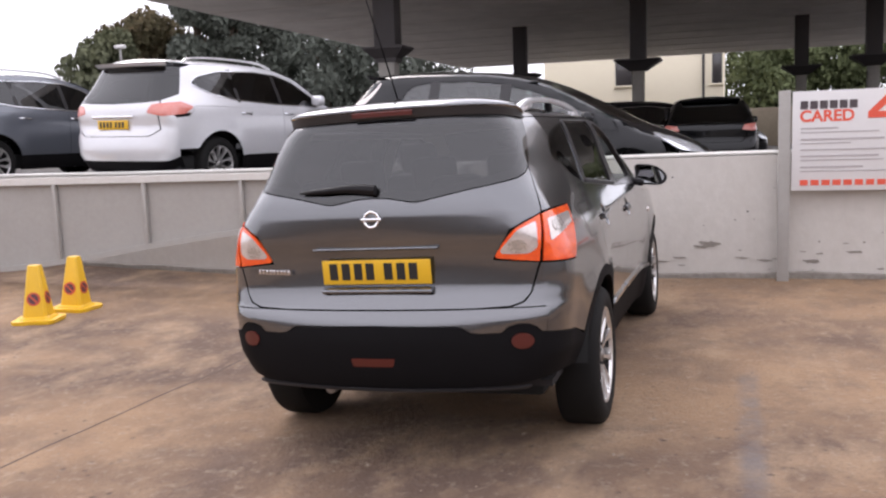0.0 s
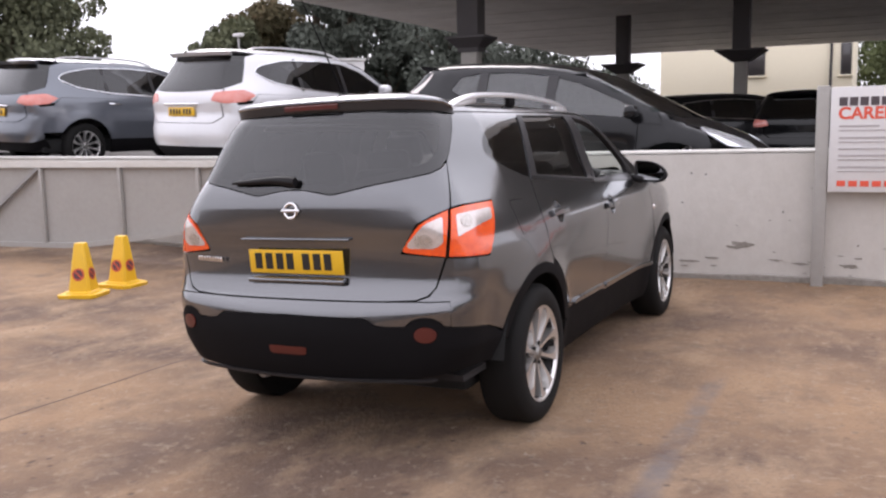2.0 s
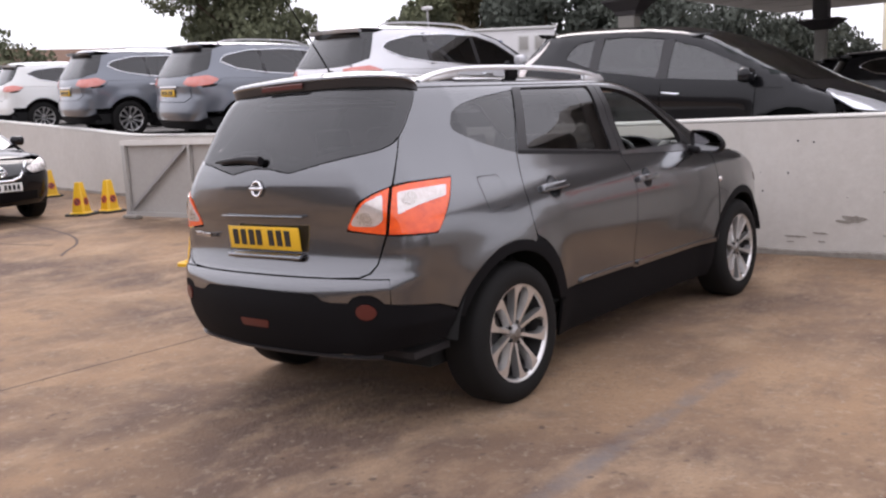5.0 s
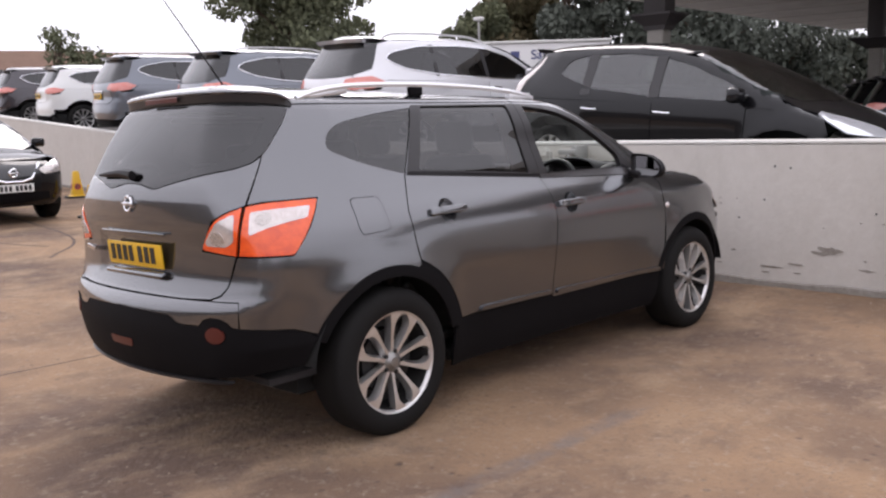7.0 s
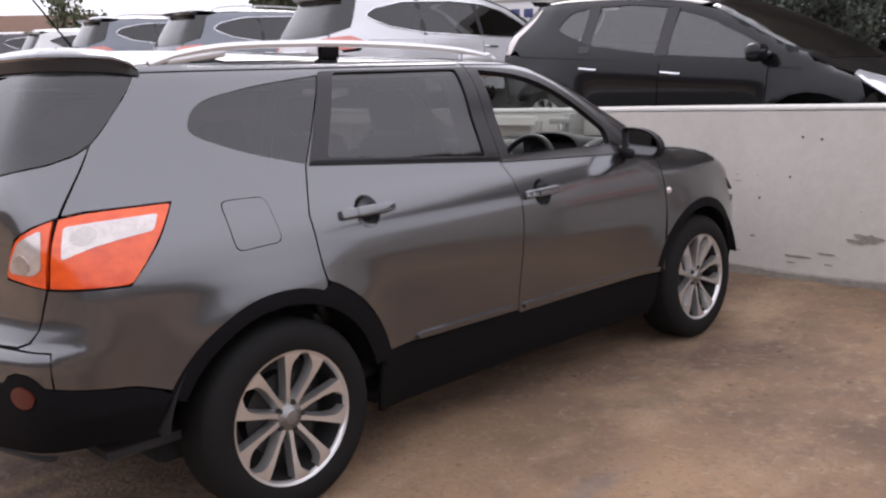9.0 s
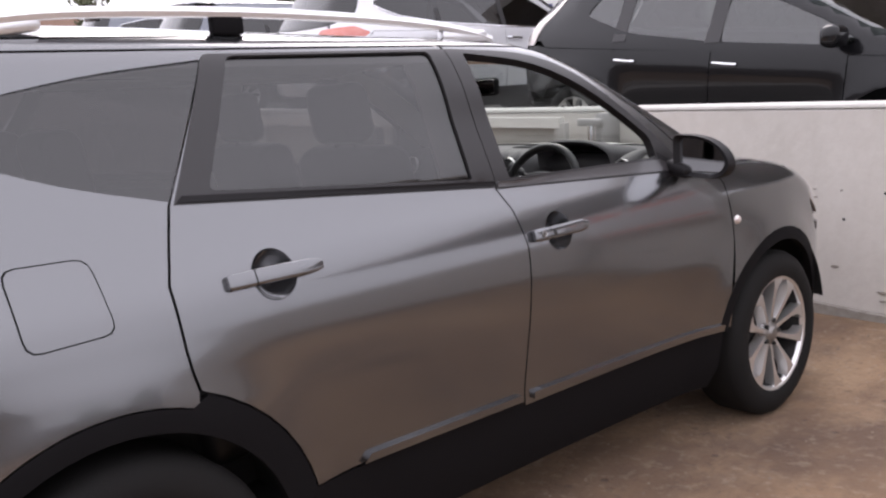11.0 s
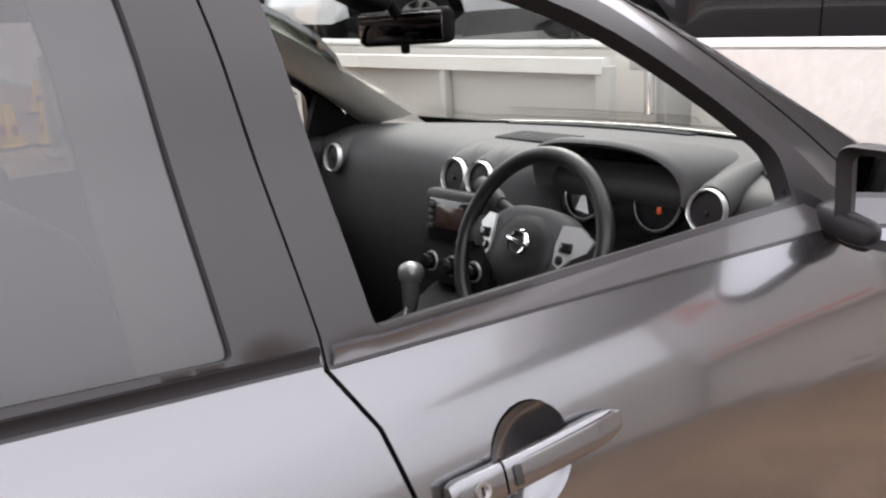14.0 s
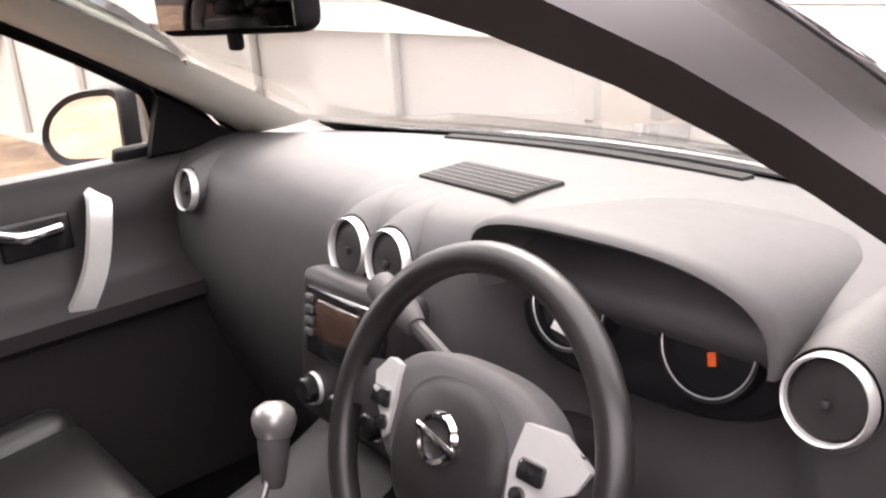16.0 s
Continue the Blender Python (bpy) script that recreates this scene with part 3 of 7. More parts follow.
gate = panel("tailgate", SUV, symmetric(low + cut + glass_low), PAINT, car, how="tail", step=0.02, dish=plate_recess)
panel("tailgate_window", SUV, symmetric([(0.0, 1.592)] + to_tail([(-0.85, 1.575), (-0.55, 1.560), (-0.393, 1.553), (-0.526, 1.434), (-0.60, 1.345)]) + [(a, b + 0.005) for a, b in glass_low][1:]),
      PRIVACY, gate, "dark tinted rear window", how="tail", off=0.001, thick=0.004)
panel("window_border", SUV, symmetric([(0.0, 1.588)] + to_tail([(-0.85, 1.571), (-0.55, 1.556), (-0.40, 1.549), (-0.53, 1.434), (-0.605, 1.345)]) + [(a, b + 0.008) for a, b in glass_low][1:]), GLOSSBLACK, gate, "black printed glass border", how="tail", off=-0.006, thick=0.002,
      holes=[symmetric([(0.0, 1.555)] + to_tail([(-0.85, 1.54), (-0.60, 1.50), (-0.64, 1.40), (-0.70, 1.34), (-0.80, 1.31), (-1.10, 1.255)]) + [(0.0, 1.262)])])
black = [(0.0, 0.676), (0.385, 0.668), (0.405, 0.660), (0.432, 0.640), (0.46, 0.634), (0.525, 0.634), (0.545, 0.660), (0.575, 0.672), (0.61, 0.670), (0.632, 0.655), (0.648, 0.632), (0.666, 0.628)]
panel("bumper", SUV, symmetric([(a, b + 0.004) for a, b in black] + [(0.6680, 0.735), (0.55, 0.736), (0.40, 0.735), (0.0, 0.736)]),
      PAINT, car, "body-coloured upper bumper", how="tail", off=0.004)
lowb = panel("bumper_cladding", SUV, symmetric([(0.0, 0.385), (0.40, 0.392), (0.58, 0.405), (0.72, 0.425)] + to_tail([(-0.47, 0.43), (-0.452, 0.47), (-0.41, 0.548), (-0.50, 0.594), (-0.655, 0.626)])
      + [(a, b) for a, b in reversed(black)][1:]), BLACKTRIM, car, "black lower bumper cladding", how="tail", off=0.006)
panel("valance", SUV, symmetric([(0.0, 0.345), (0.36, 0.345), (0.41, 0.352), (0.43, 0.385), (0.36, 0.38), (0.0, 0.378)]), BLACKTRIM, car, how="tail", off=-0.06)
panel("inner_skin", SUV, symmetric([(0.0, 0.40), (0.75, 0.42), (0.66, 0.92), (0.69, 1.12), (0.66, 1.24), (0.0, 1.19)]), CAVITY, car, how="tail", off=-0.035, step=0.08)
for sx in (-1, 1):
    panel("reflector", SUV, [(sx * 0.588 + 0.034 * math.cos(a), 0.600 + 0.034 * math.sin(a)) for a in np.linspace(0, 2 * math.pi, 24, endpoint=False)], DARKRED, lowb, "round red reflector", how="tail", off=0.012, step=0.012)
panel("fog_lamp", SUV, rounded([(-0.11, 0.535), (0.10, 0.535), (0.09, 0.498), (-0.10, 0.498)], 0.012), DARKRED, lowb, "red rear fog lamp", how="tail", off=0.009, step=0.02)
panel("lower_lip", SUV, rounded([(-0.62, 0.392), (0.62, 0.392), (0.60, 0.382), (-0.60, 0.382)], 0.004), FRAMEBLACK, lowb, how="tail", off=0.016, step=0.03)

# spoiler over the glass, with the brake light
us = np.linspace(-0.985, 0.985, 41)
base = SUV.at(TS + np.abs(us), 1.586 - 0.034 * np.abs(us) ** 2)
base[:, 0] *= np.sign(us + 1e-9)
nrm = SUV.normal(base)
hor = nrm * (1, 1, 0)
hor /= np.linalg.norm(hor, axis=1)[:, None]
fade = np.clip((0.985 - np.abs(us)) / 0.2, 0, 1) ** 0.5
rows = [(-0.16, 0.081), (-0.06, 0.074), (0.004, 0.058), (0.019, 0.049), (0.022, 0.041), (0.016, 0.033)]
grid = []
for o, h in rows:
    grid.append(base + hor * (o * (0.4 + 0.6 * fade))[:, None] + np.array((0, 0, 1)) * (h * (0.35 + 0.65 * fade))[:, None])
grid[0][:, 2] = np.minimum(grid[0][:, 2], SUV.over(grid[0][:, 0], grid[0][:, 1])[:, 2] + 0.002)
w = len(us)
spoiler = obj("spoiler", (np.concatenate(grid), [(i * w + j, i * w + j + 1, (i + 1) * w + j + 1, (i + 1) * w + j) for i in range(len(rows) - 1) for j in range(w - 1)]), PAINT, car)
under = [grid[-1], base + hor * (0.014 * fade)[:, None] + np.array((0, 0, 1)) * 0.020, base + hor * 0.010 + np.array((0, 0, -0.004)), base - hor * 0.02 + np.array((0, 0, -0.006))]
obj("spoiler_underside", (np.concatenate(under), [(i * w + j, i * w + j + 1, (i + 1) * w + j + 1, (i + 1) * w + j) for i in range(3) for j in range(w - 1)]), FRAMEBLACK, spoiler, "black underside")
mid = slice(17, 24)
b1, b2 = grid[-1][mid] + hor[mid] * 0.004, under[1][mid] + hor[mid] * 0.012
bl = [b1, (b1 + b2) / 2 + hor[mid] * 0.004, b2, b2 + np.array((0, 0, -0.012))]
obj("brake_light", (np.concatenate(bl), [(i * 7 + j, i * 7 + j + 1, (i + 1) * 7 + j + 1, (i + 1) * 7 + j) for i in range(3) for j in range(6)]), DARKRED, spoiler, "red high-level brake light")

# roof, windscreen and bonnet, cut to the side panels' edges
edge = [tuple(SUV.at(s, z)[:2]) for s, z in ((-0.325, 1.588), (0.0, 1.594), (0.5, 1.595), (0.9, 1.592), (1.26, 1.588), (1.45, 1.586), (1.60, 1.572))]
panel("roof", SUV, [(a, b) for a, b in edge] + [(0.30, 1.63), (0.0, 1.64), (-0.30, 1.63)] + [(-a, b) for a, b in reversed(edge)] + [(-0.35, -0.43), (0.0, -0.46), (0.35, -0.43)], PAINT, car, how="top", step=0.05)
sc = [tuple(SUV.at(s, z - 0.004)[:2]) for s, z in SCREEN_SIDE]
sc = [(a - 0.004, b) for a, b in sc]
shield = [(0.0, 1.645), (0.30, 1.637)] + sc + [(0.66, 2.475), (0.45, 2.56), (0.2, 2.60), (0.0, 2.61)]
panel("windscreen", SUV, shield + [(-a, b) for a, b in reversed(shield) if a > 0], CLEAR, car, "clear laminated windscreen", how="top", step=0.05, off=-0.003, thick=0.005)
bn = [tuple(SUV.at(s, z + 0.004)[:2]) for s, z in ((2.44, 1.085), (2.62, 1.082), (2.85, 1.062), (3.05, 1.02), (3.16, 0.965))]
bonnet = [(0.0, 2.615), (0.2, 2.605), (0.45, 2.565), (0.66, 2.482)] + bn[1:] + [(0.60, 3.33), (0.3, 3.43), (0.0, 3.46)]
panel("bonnet", SUV, bonnet + [(-a, b) for a, b in reversed(bonnet) if a > 0], PAINT, car, how="top", step=0.05)
frit = [(0.0, 2.606), (0.2, 2.596), (0.45, 2.556), (0.65, 2.474), (0.615, 2.412), (0.43, 2.493), (0.2, 2.537), (0.0, 2.548)]
panel("screen_border", SUV, frit + [(-a, b) for a, b in reversed(frit) if a > 0], CAVITY, car, "black printed border of the windscreen", how="top", step=0.05, off=-0.009, thick=0.003)
panel("front_bumper", SUV, symmetric([(0.0, 0.27), (0.5, 0.27), (0.82, 0.30), (0.85, 0.58), (0.88, 0.71), (0.78, 0.745), (0.50, 0.74), (0.42, 0.80), (0.3, 0.915), (0.0, 0.93)]), PAINT, car, how="nose", step=0.05)

# number plate, emblem, lettering, wiper
tilt = pose(0, -0.801, 0.905, 4, 0, 0)
plate = obj("number_plate", moved(rbox(0.52, 0.008, 0.111, 0.003), tilt), PLATE, car, "yellow rear number plate")
for x in (-0.205, -0.145, -0.085, -0.028, 0.060, 0.120, 0.178):
    obj("plate_bar", moved(rbox(0.040, 0.004, 0.076, 0.001, 1, at=(x, -0.0045, 0.003)), tilt), INK, plate, "plain black bar")
obj("grip_ledge", moved(rbox(0.53, 0.040, 0.022, 0.009, 3), pose(0, -0.806, 0.823, 28, 0, 0)), PAINT, gate, "body-coloured lip under the plate")
obj("recess_edge", moved(rbox(0.60, 0.016, 0.010, 0.004), pose(0, -0.806, 1.008, -20, 0, 0)), PAINT, gate)
em = pose(0, -0.812, 1.140, 84, 0, 0) @ Matrix.Diagonal((0.76, 0.76, 0.5, 1))
obj("emblem", moved(merge(lathe([(0.036, 0.004), (0.038, 0.012), (0.045, 0.015), (0.051, 0.011), (0.052, 0.0)], 32), rbox(0.128, 0.019, 0.014, 0.004, at=(0, 0, 0.012))), em), CHROME, gate, "round chrome emblem with a plain bar")
for i in range(9):
    obj("lettering_bar", rbox(0.013, 0.006, 0.022, 0.002, 1, m=pose(-0.615 + 0.022 * i, -0.747 - 0.0058 * i, 0.905, 0, 0, -14)), CHROME, gate, "small plain chrome bar")
wp = [SUV.at(TS + abs(u), z) * (np.sign(u + 1e-9), 1, 1) + np.array((0, -0.022, 0)) for u, z in ((-0.36, 1.268), (-0.25, 1.272), (-0.1, 1.278), (0.02, 1.268))]
wiper = obj("rear_wiper", sweep(curve(wp, 4), ring(0.016, 8, 0.020), scale=[0.25, 0.35, 0.45, 0.55, 0.62, 0.7, 0.78, 0.86, 0.95, 1.05, 1.15, 1.2, 1.2]), BELTRUBBER, gate, "black rear wiper")

# door handles over their finger cups, wing mirrors, side repeater
for mir in (False, True):
    sx = -1 if mir else 1
    for yc, zc in ((0.42, 1.022), (1.440, 0.976)):
        p = SUV.at(yc, zc)
        n = SUV.normal(p[None])[0]
        m = Matrix.Translation((p[0] * sx, p[1], p[2])) @ pose(0, 0, 0, 0, -math.degrees(math.asin(n[2])) * 1.0, 0) if not mir else Matrix.Translation((p[0] * sx, p[1], p[2])) @ pose(0, 0, 0, 0, math.degrees(math.asin(n[2])), 180)
        cup = obj("handle_cup", moved(lathe([(0.001, -0.021), (0.026, -0.0195), (0.043, -0.0145), (0.054, -0.007), (0.0605, -0.0005)], 32), m @ pose(0, 0, 0, 90, 0, 90)), PAINT, car, "recessed finger cup")
        sec = [(0.0095 * np.sign(math.cos(a)) * abs(math.cos(a)) ** 0.55, 0.0195 * np.sign(math.sin(a)) * abs(math.sin(a)) ** 0.55) for a in np.linspace(0, 2 * math.pi, 20, endpoint=False)]
        flip = -1 if mir else 1

        def grip(y0, y1, ends):
            ys = np.linspace(y0, y1, 13)
            return sweep([(0.015 - 0.30 * y * y, flip * y, 0.012 * y) for y in ys], sec, scale=ends)
        hd = obj("door_handle", moved(grip(-0.058, 0.128, [0.97] + [1.0] * 9 + [0.95, 0.86, 0.62]), m), PAINT, car, "body-coloured pull handle", angle=50)
        obj("lock_cover", moved(grip(-0.127, -0.061, [0.80, 0.95] + [1.0] * 10 + [0.97]), m), PAINT, hd, angle=50)
        if yc > 1 and not mir:
            obj("keyhole", moved(lathe([(0.0, 0.001), (0.0045, 0.001), (0.006, 0.003), (0.0095, 0.0035), (0.010, 0.0)], 20, pose(0.0215, -0.092, -0.001, 0, 90, 0)), m), STEEL, hd, "round door lock")
            obj("key_slot", moved(rbox(0.003, 0.0022, 0.010, 0.0005, 1, at=(0.0235, -0.092, -0.001)), m), INK, hd)
            obj("door_button", moved(rbox(0.004, 0.011, 0.022, 0.0018, at=(0.0245, -0.044, -0.001)), m), INK, hd, "small black button")
    cup_y, cup_z = 2.445, 0.872
    p = SUV.at(cup_y, cup_z)
    obj("side_repeater", moved(lathe([(0.0, 0.010), (0.009, 0.0095), (0.015, 0.006), (0.019, 0.0), (0.019, -0.006)], 20), pose(p[0] * sx, p[1], p[2], 0, 90 * sx, 0) @ Matrix.Diagonal((1.0, 1.25, 1.0, 1))), CLEARLENS, car, "small clear side repeater")
    # mirror: shell, glass, stalk
    face = rounded([(-0.112, 0.076, 0.028), (0.012, 0.068, 0.06), (0.088, 0.022, 0.06), (0.116, -0.034, 0.03), (0.078, -0.080, 0.04), (-0.104, -0.068, 0.026)], 0.03, 6)
    nf = len(face)
    rings = []
    for d, sc, drop in ((0.0, 1.0, 0.0), (0.010, 1.035, 0.0), (0.045, 1.02, 0.002), (0.085, 0.86, 0.006), (0.115, 0.58, 0.010), (0.128, 0.2, 0.012)):
        rings.append([(x * sc - 0.03 * (1 - sc), d, z * sc + drop) for x, z in face])
    vs = [p for r in rings for p in r]
    fs = [(i * nf + j, i * nf + (j + 1) % nf, (i + 1) * nf + (j + 1) % nf, (i + 1) * nf + j) for i in range(5) for j in range(nf)] + [tuple(5 * nf + j for j in range(nf))]
    mm = pose(0.950, 2.090, 1.150, -5, 0, 1) if not mir else pose(-0.990, 2.060, 1.190, 0, 0, 22) @ Matrix.Diagonal((1.16, 1.0, 1.08, 1))
    back = (vs[:3 * nf], fs[:2 * nf])
    cap = ([(x * 1.004, y, z * 1.004) for x, y, z in vs[2 * nf:]], [tuple(i - 2 * nf for i in q) for q in fs[2 * nf:]])
    mirror = obj("wing_mirror", moved(back if not mir else flipped(back), mm), BELTRUBBER, car, "black wing mirror with a painted cap")
    obj("mirror_cap", moved(cap if not mir else flipped(cap), mm), PAINT, mirror, "body-coloured cap")
    # the driver's glass is turned in towards the seat
    gl = [(p[0] * 0.87 - 0.001, 0.006 if mir else 0.013 - 0.11 * p[0], p[2] * 0.82) for p in rings[0]]
    gv = (gl, [tuple(range(nf))]) if not mir else flipped((gl, [tuple(range(nf))]))
    rim_v = [p for p in rings[0]] + gl
    rimf = [(j, nf + j, nf + (j + 1) % nf, (j + 1) % nf) for j in range(nf)]
    obj("mirror_rim", moved((rim_v, rimf) if not mir else flipped((rim_v, rimf)), mm), BELTRUBBER, mirror, "black rim")
    obj("mirror_glass", moved(gv, mm), MIRROR, mirror, "silvered mirror glass", smooth=False)
    obj("mirror_base", merge(rbox(0.11, 0.085, 0.050, 0.020, 3, m=pose(sx * 0.848, 2.125, 1.100, 0, sx * 14, 0)), rbox(0.024, 0.15, 0.11, 0.010, m=pose(sx * 0.802, 2.12, 1.118, 0, -sx * 24, 0))), BELTRUBBER, mirror, "black mirror foot")


def wheel(parent, m, tyre_r=0.349, rim_r=0.237, spokes=10, width=0.215, alloy=None):
    """A wheel with its axis along x, the face outward at x = 0."""
    alloy = alloy or RIMALLOY
    turn = m @ pose(0, 0, 0, 0, 90, 0)
    w = width
    t = obj("tyre", moved(lathe([(rim_r - 0.004, -0.006), (rim_r + 0.012, 0.006), (rim_r + 0.05, 0.010), (tyre_r - 0.030, 0.002), (tyre_r - 0.010, -0.014), (tyre_r, -0.035), (tyre_r, -w + 0.035), (tyre_r - 0.012, -w + 0.012), (rim_r, -w)], 56), turn), RUBBER, parent, "black road tyre", angle=50)
    rim = obj("rim", moved(lathe([(rim_r - 0.012, -0.020), (rim_r - 0.010, -0.012), (rim_r - 0.004, -0.003), (rim_r + 0.004, 0.0), (rim_r + 0.008, -0.004)], 56), turn), alloy, parent, "machined alloy wheel")
    obj("barrel", moved(lathe([(rim_r - 0.03, -0.14), (rim_r - 0.016, -0.05), (rim_r - 0.012, -0.018)], 56), turn), RIMDARK, rim, "inner barrel blackened for shade")
    bars = []
    k0 = rim_r / 0.237
    for i in range(spokes):
        side = 1 if i % 2 else -1
        sec = []
        # straight on the wedge's side, flaring round the pocket on the other
        for r, ww, wp, z in ((0.040, 0.010, 0.010, -0.030), (0.10, 0.0075, 0.008, -0.022), (0.150, 0.0085, 0.011, -0.014), (0.185, 0.0095, 0.019, -0.009), (0.203, 0.010, 0.032, -0.007), (0.214, 0.010, 0.050, -0.006), (0.222, 0.010, 0.066, -0.006), (0.232, 0.010, 0.068, -0.006)):
            r, ww, wp = r * k0, ww * k0, wp * k0
            lo, hi = (-wp, ww) if side > 0 else (-ww, wp)
            wide = [(abs(q) + (0.009 if (q < 0) == (side > 0) else 0.003) * min(1.0, (0.245 * k0 - r) / 0.06)) * (1 if q > 0 else -1) for q in (lo, hi)]
            sec.append([(r, lo, z), (r, hi, z), (r, wide[1], z - 0.042), (r, wide[0], z - 0.042)])
        v = [p for q in sec for p in q]
        f = [(j * 4 + k, (j + 1) * 4 + k, (j + 1) * 4 + (k + 1) % 4, j * 4 + (k + 1) % 4) for j in range(len(sec) - 1) for k in range(4)]
        bars.append(moved((v, [tuple(reversed(q)) for q in f]), pose(0, 0, 0, 0, 0, 360 / spokes * i + 1.5 * side)))
    for b in bars:
        obj("spoke", moved(b, turn), alloy, rim, angle=30)
    obj("hub_cap", moved(lathe([(0.0, -0.012), (0.024, -0.014), (0.030, -0.020), (0.050, -0.028), (0.062, -0.05)], 28), turn), STEEL, rim)
    for j in range(5):
        obj("wheel_nut", moved(lathe([(0.0, -0.020), (0.009, -0.020), (0.011, -0.034)], 10, pose(0.052 * math.cos(2 * math.pi * j / 5 + 0.3), 0.052 * math.sin(2 * math.pi * j / 5 + 0.3), 0)), turn), INK, rim)
    obj("brake_disc", moved(lathe([(0.06, -0.075), (0.150, -0.075), (0.150, -0.095), (0.155, -0.12), (rim_r - 0.025, -0.13)], 36), turn), RIMDARK, parent)


for yc in (0.0, 2.765):
    wheel(car, pose(0.888, yc, 0.347, 0, 0, 0))
    wheel(car, pose(-0.888, yc, 0.347, 0, 0, 180))
obj("underbody", merge(rbox(1.30, 3.7, 0.10, 0.03, at=(0, 1.45, 0.285)), rbox(1.56, 1.84, 0.07, 0.03, at=(0, 1.38, 0.265))), CAVITY, car)
obj("exhaust_pipe", moved(lathe([(0.0, -0.02), (0.026, -0.02), (0.030, 0.0), (0.030, 0.18)], 16), pose(-0.33, -0.66, 0.33, -90, 0, 0)), STEEL, car, "dull steel exhaust pipe")

roof_aerial = obj("aerial_base", lathe([(0.026, 0.0), (0.024, 0.012), (0.012, 0.022), (0.0, 0.024)], 20, pose(-0.06, -0.22, 1.668, 6, 0, 0)), BLACKTRIM, car, "black aerial base")
obj("aerial_mast", sweep([(-0.06, -0.225, 1.685), (-0.06, -0.38, 1.90), (-0.06, -0.55, 2.13)], ring(0.0035, 8), scale=[1.3, 1.0, 0.8]), BLACKTRIM, roof_aerial, "thin black whip aerial")

# ---- the grey car: cabin ----
DASH = mat("grained_dash_plastic", (0.066, 0.0625, 0.064), 0.58, vary=0.3, scale=5, bump=0.10, bscale=420, second=(0.056, 0.0525, 0.054), spec=0.32)
DOORTRIM = mat("black_door_plastic", (0.022, 0.0195, 0.0205), 0.42, vary=0.3, scale=5, bump=0.08, bscale=420, second=(0.022, 0.020, 0.021), spec=0.22)
LEATHER = mat("black_leather", (0.013, 0.012, 0.0122), 0.34, vary=0.3, scale=8, bump=0.06, bscale=420, second=(0.014, 0.0128, 0.013), spec=0.4)
LINING = mat("pale_cloth_lining", (0.80, 0.77, 0.70), 0.95, vary=0.15, scale=6, bump=0.1, bscale=400, second=(0.44, 0.42, 0.38))
KNOBGREY = mat("satin_grey_knob", (0.30, 0.29, 0.285), 0.30, 0.6, vary=0.2, scale=15)
TRIMSILVER = mat("satin_silver_trim", (0.64, 0.63, 0.62), 0.32, 0.5, vary=0.1, scale=15)
CARPET = mat("black_carpet", (0.022, 0.019, 0.0195), 0.95, bump=0.3, bscale=300)
SCREENBROWN = mat("unlit_display", (0.055, 0.030, 0.024), 0.2, coat=0.5)
NEEDLE = mat("orange_dial_marks", (0.75, 0.10, 0.02), 0.5)
DIAL = mat("black_dial_face", (0.008, 0.008, 0.009), 0.25)
GLINTWHITE = mat("white_painted_glint", (0.8, 0.8, 0.8), 0.5)


def grid_mesh(rows):
    n, k = len(rows), len(rows[0])
    return [tuple(p) for r in rows for p in r], [(i * k + j, i * k + j + 1, (i + 1) * k + j + 1, (i + 1) * k + j) for i in range(n - 1) for j in range(k - 1)]


def bell(v, mid, half, soft):
    return float(np.clip((half + soft - abs(v - mid)) / soft, 0, 1) ** 2 * (3 - 2 * np.clip((half + soft - abs(v - mid)) / soft, 0, 1)))


# dashboard: one moulding, its section changing from door to door
rows = []
for x in np.linspace(-0.755, 0.755, 61):
    mid, drv = bell(x, -0.005, 0.10, 0.07), bell(x, 0.37, 0.15, 0.08)
    ends = np.clip((abs(x) - 0.60) / 0.15, 0, 1)
    back, low_end = 2.585 - 0.30 * x * x, 0.020 * float(np.clip((x - 0.47) / 0.13, 0, 1))
    sec = [(back, 1.120), (back - 0.03, 1.148), (back - 0.10, 1.158 - 0.5 * low_end), (2.32 - 0.06 * ends, 1.163 + 0.004 * mid - low_end), (2.22 - 0.04 * mid, 1.156 - low_end), (2.165 - 0.03 * mid, 1.135 - 0.6 * low_end), (2.140 - 0.03 * mid, 1.100),
           (2.130 - 0.035 * mid + 0.06 * drv, 1.040), (2.128 - 0.045 * mid + 0.07 * drv, 0.97), (2.135 - 0.06 * mid + 0.05 * drv, 0.90), (2.165 - 0.10 * mid, 0.80), (2.22 - 0.14 * mid, 0.66), (2.30 - 0.2 * mid, 0.50), (2.40, 0.40)]
    rows.append([(x, a, b) for a, b in curve(sec, 3)])
dash = obj("dashboard", grid_mesh(rows), DASH, car, "dark grey grained dashboard", angle=60)


def vent(x, y, z, r, tilt=12, turn=0.0):
    m = pose(x, y, z, 90 - tilt, 0, turn)
    v = obj("air_vent", moved(lathe([(r * 0.885, 0.006), (r * 0.90, 0.012), (r * 0.945, 0.014), (r * 0.99, 0.010), (r * 1.01, 0.0)], 40), m), TRIMSILVER, dash, "round vent with a silver ring")
    obj("vent_flap", moved(merge(lathe([(0.0, 0.004), (r * 0.5, 0.006), (r * 0.82, 0.003), (r * 0.86, -0.008)], 32), rbox(0.008, 0.010, 0.008, 0.003, at=(0.0, -0.004, 0.008))), m), DOORTRIM, v, "black vent flap")
    return v


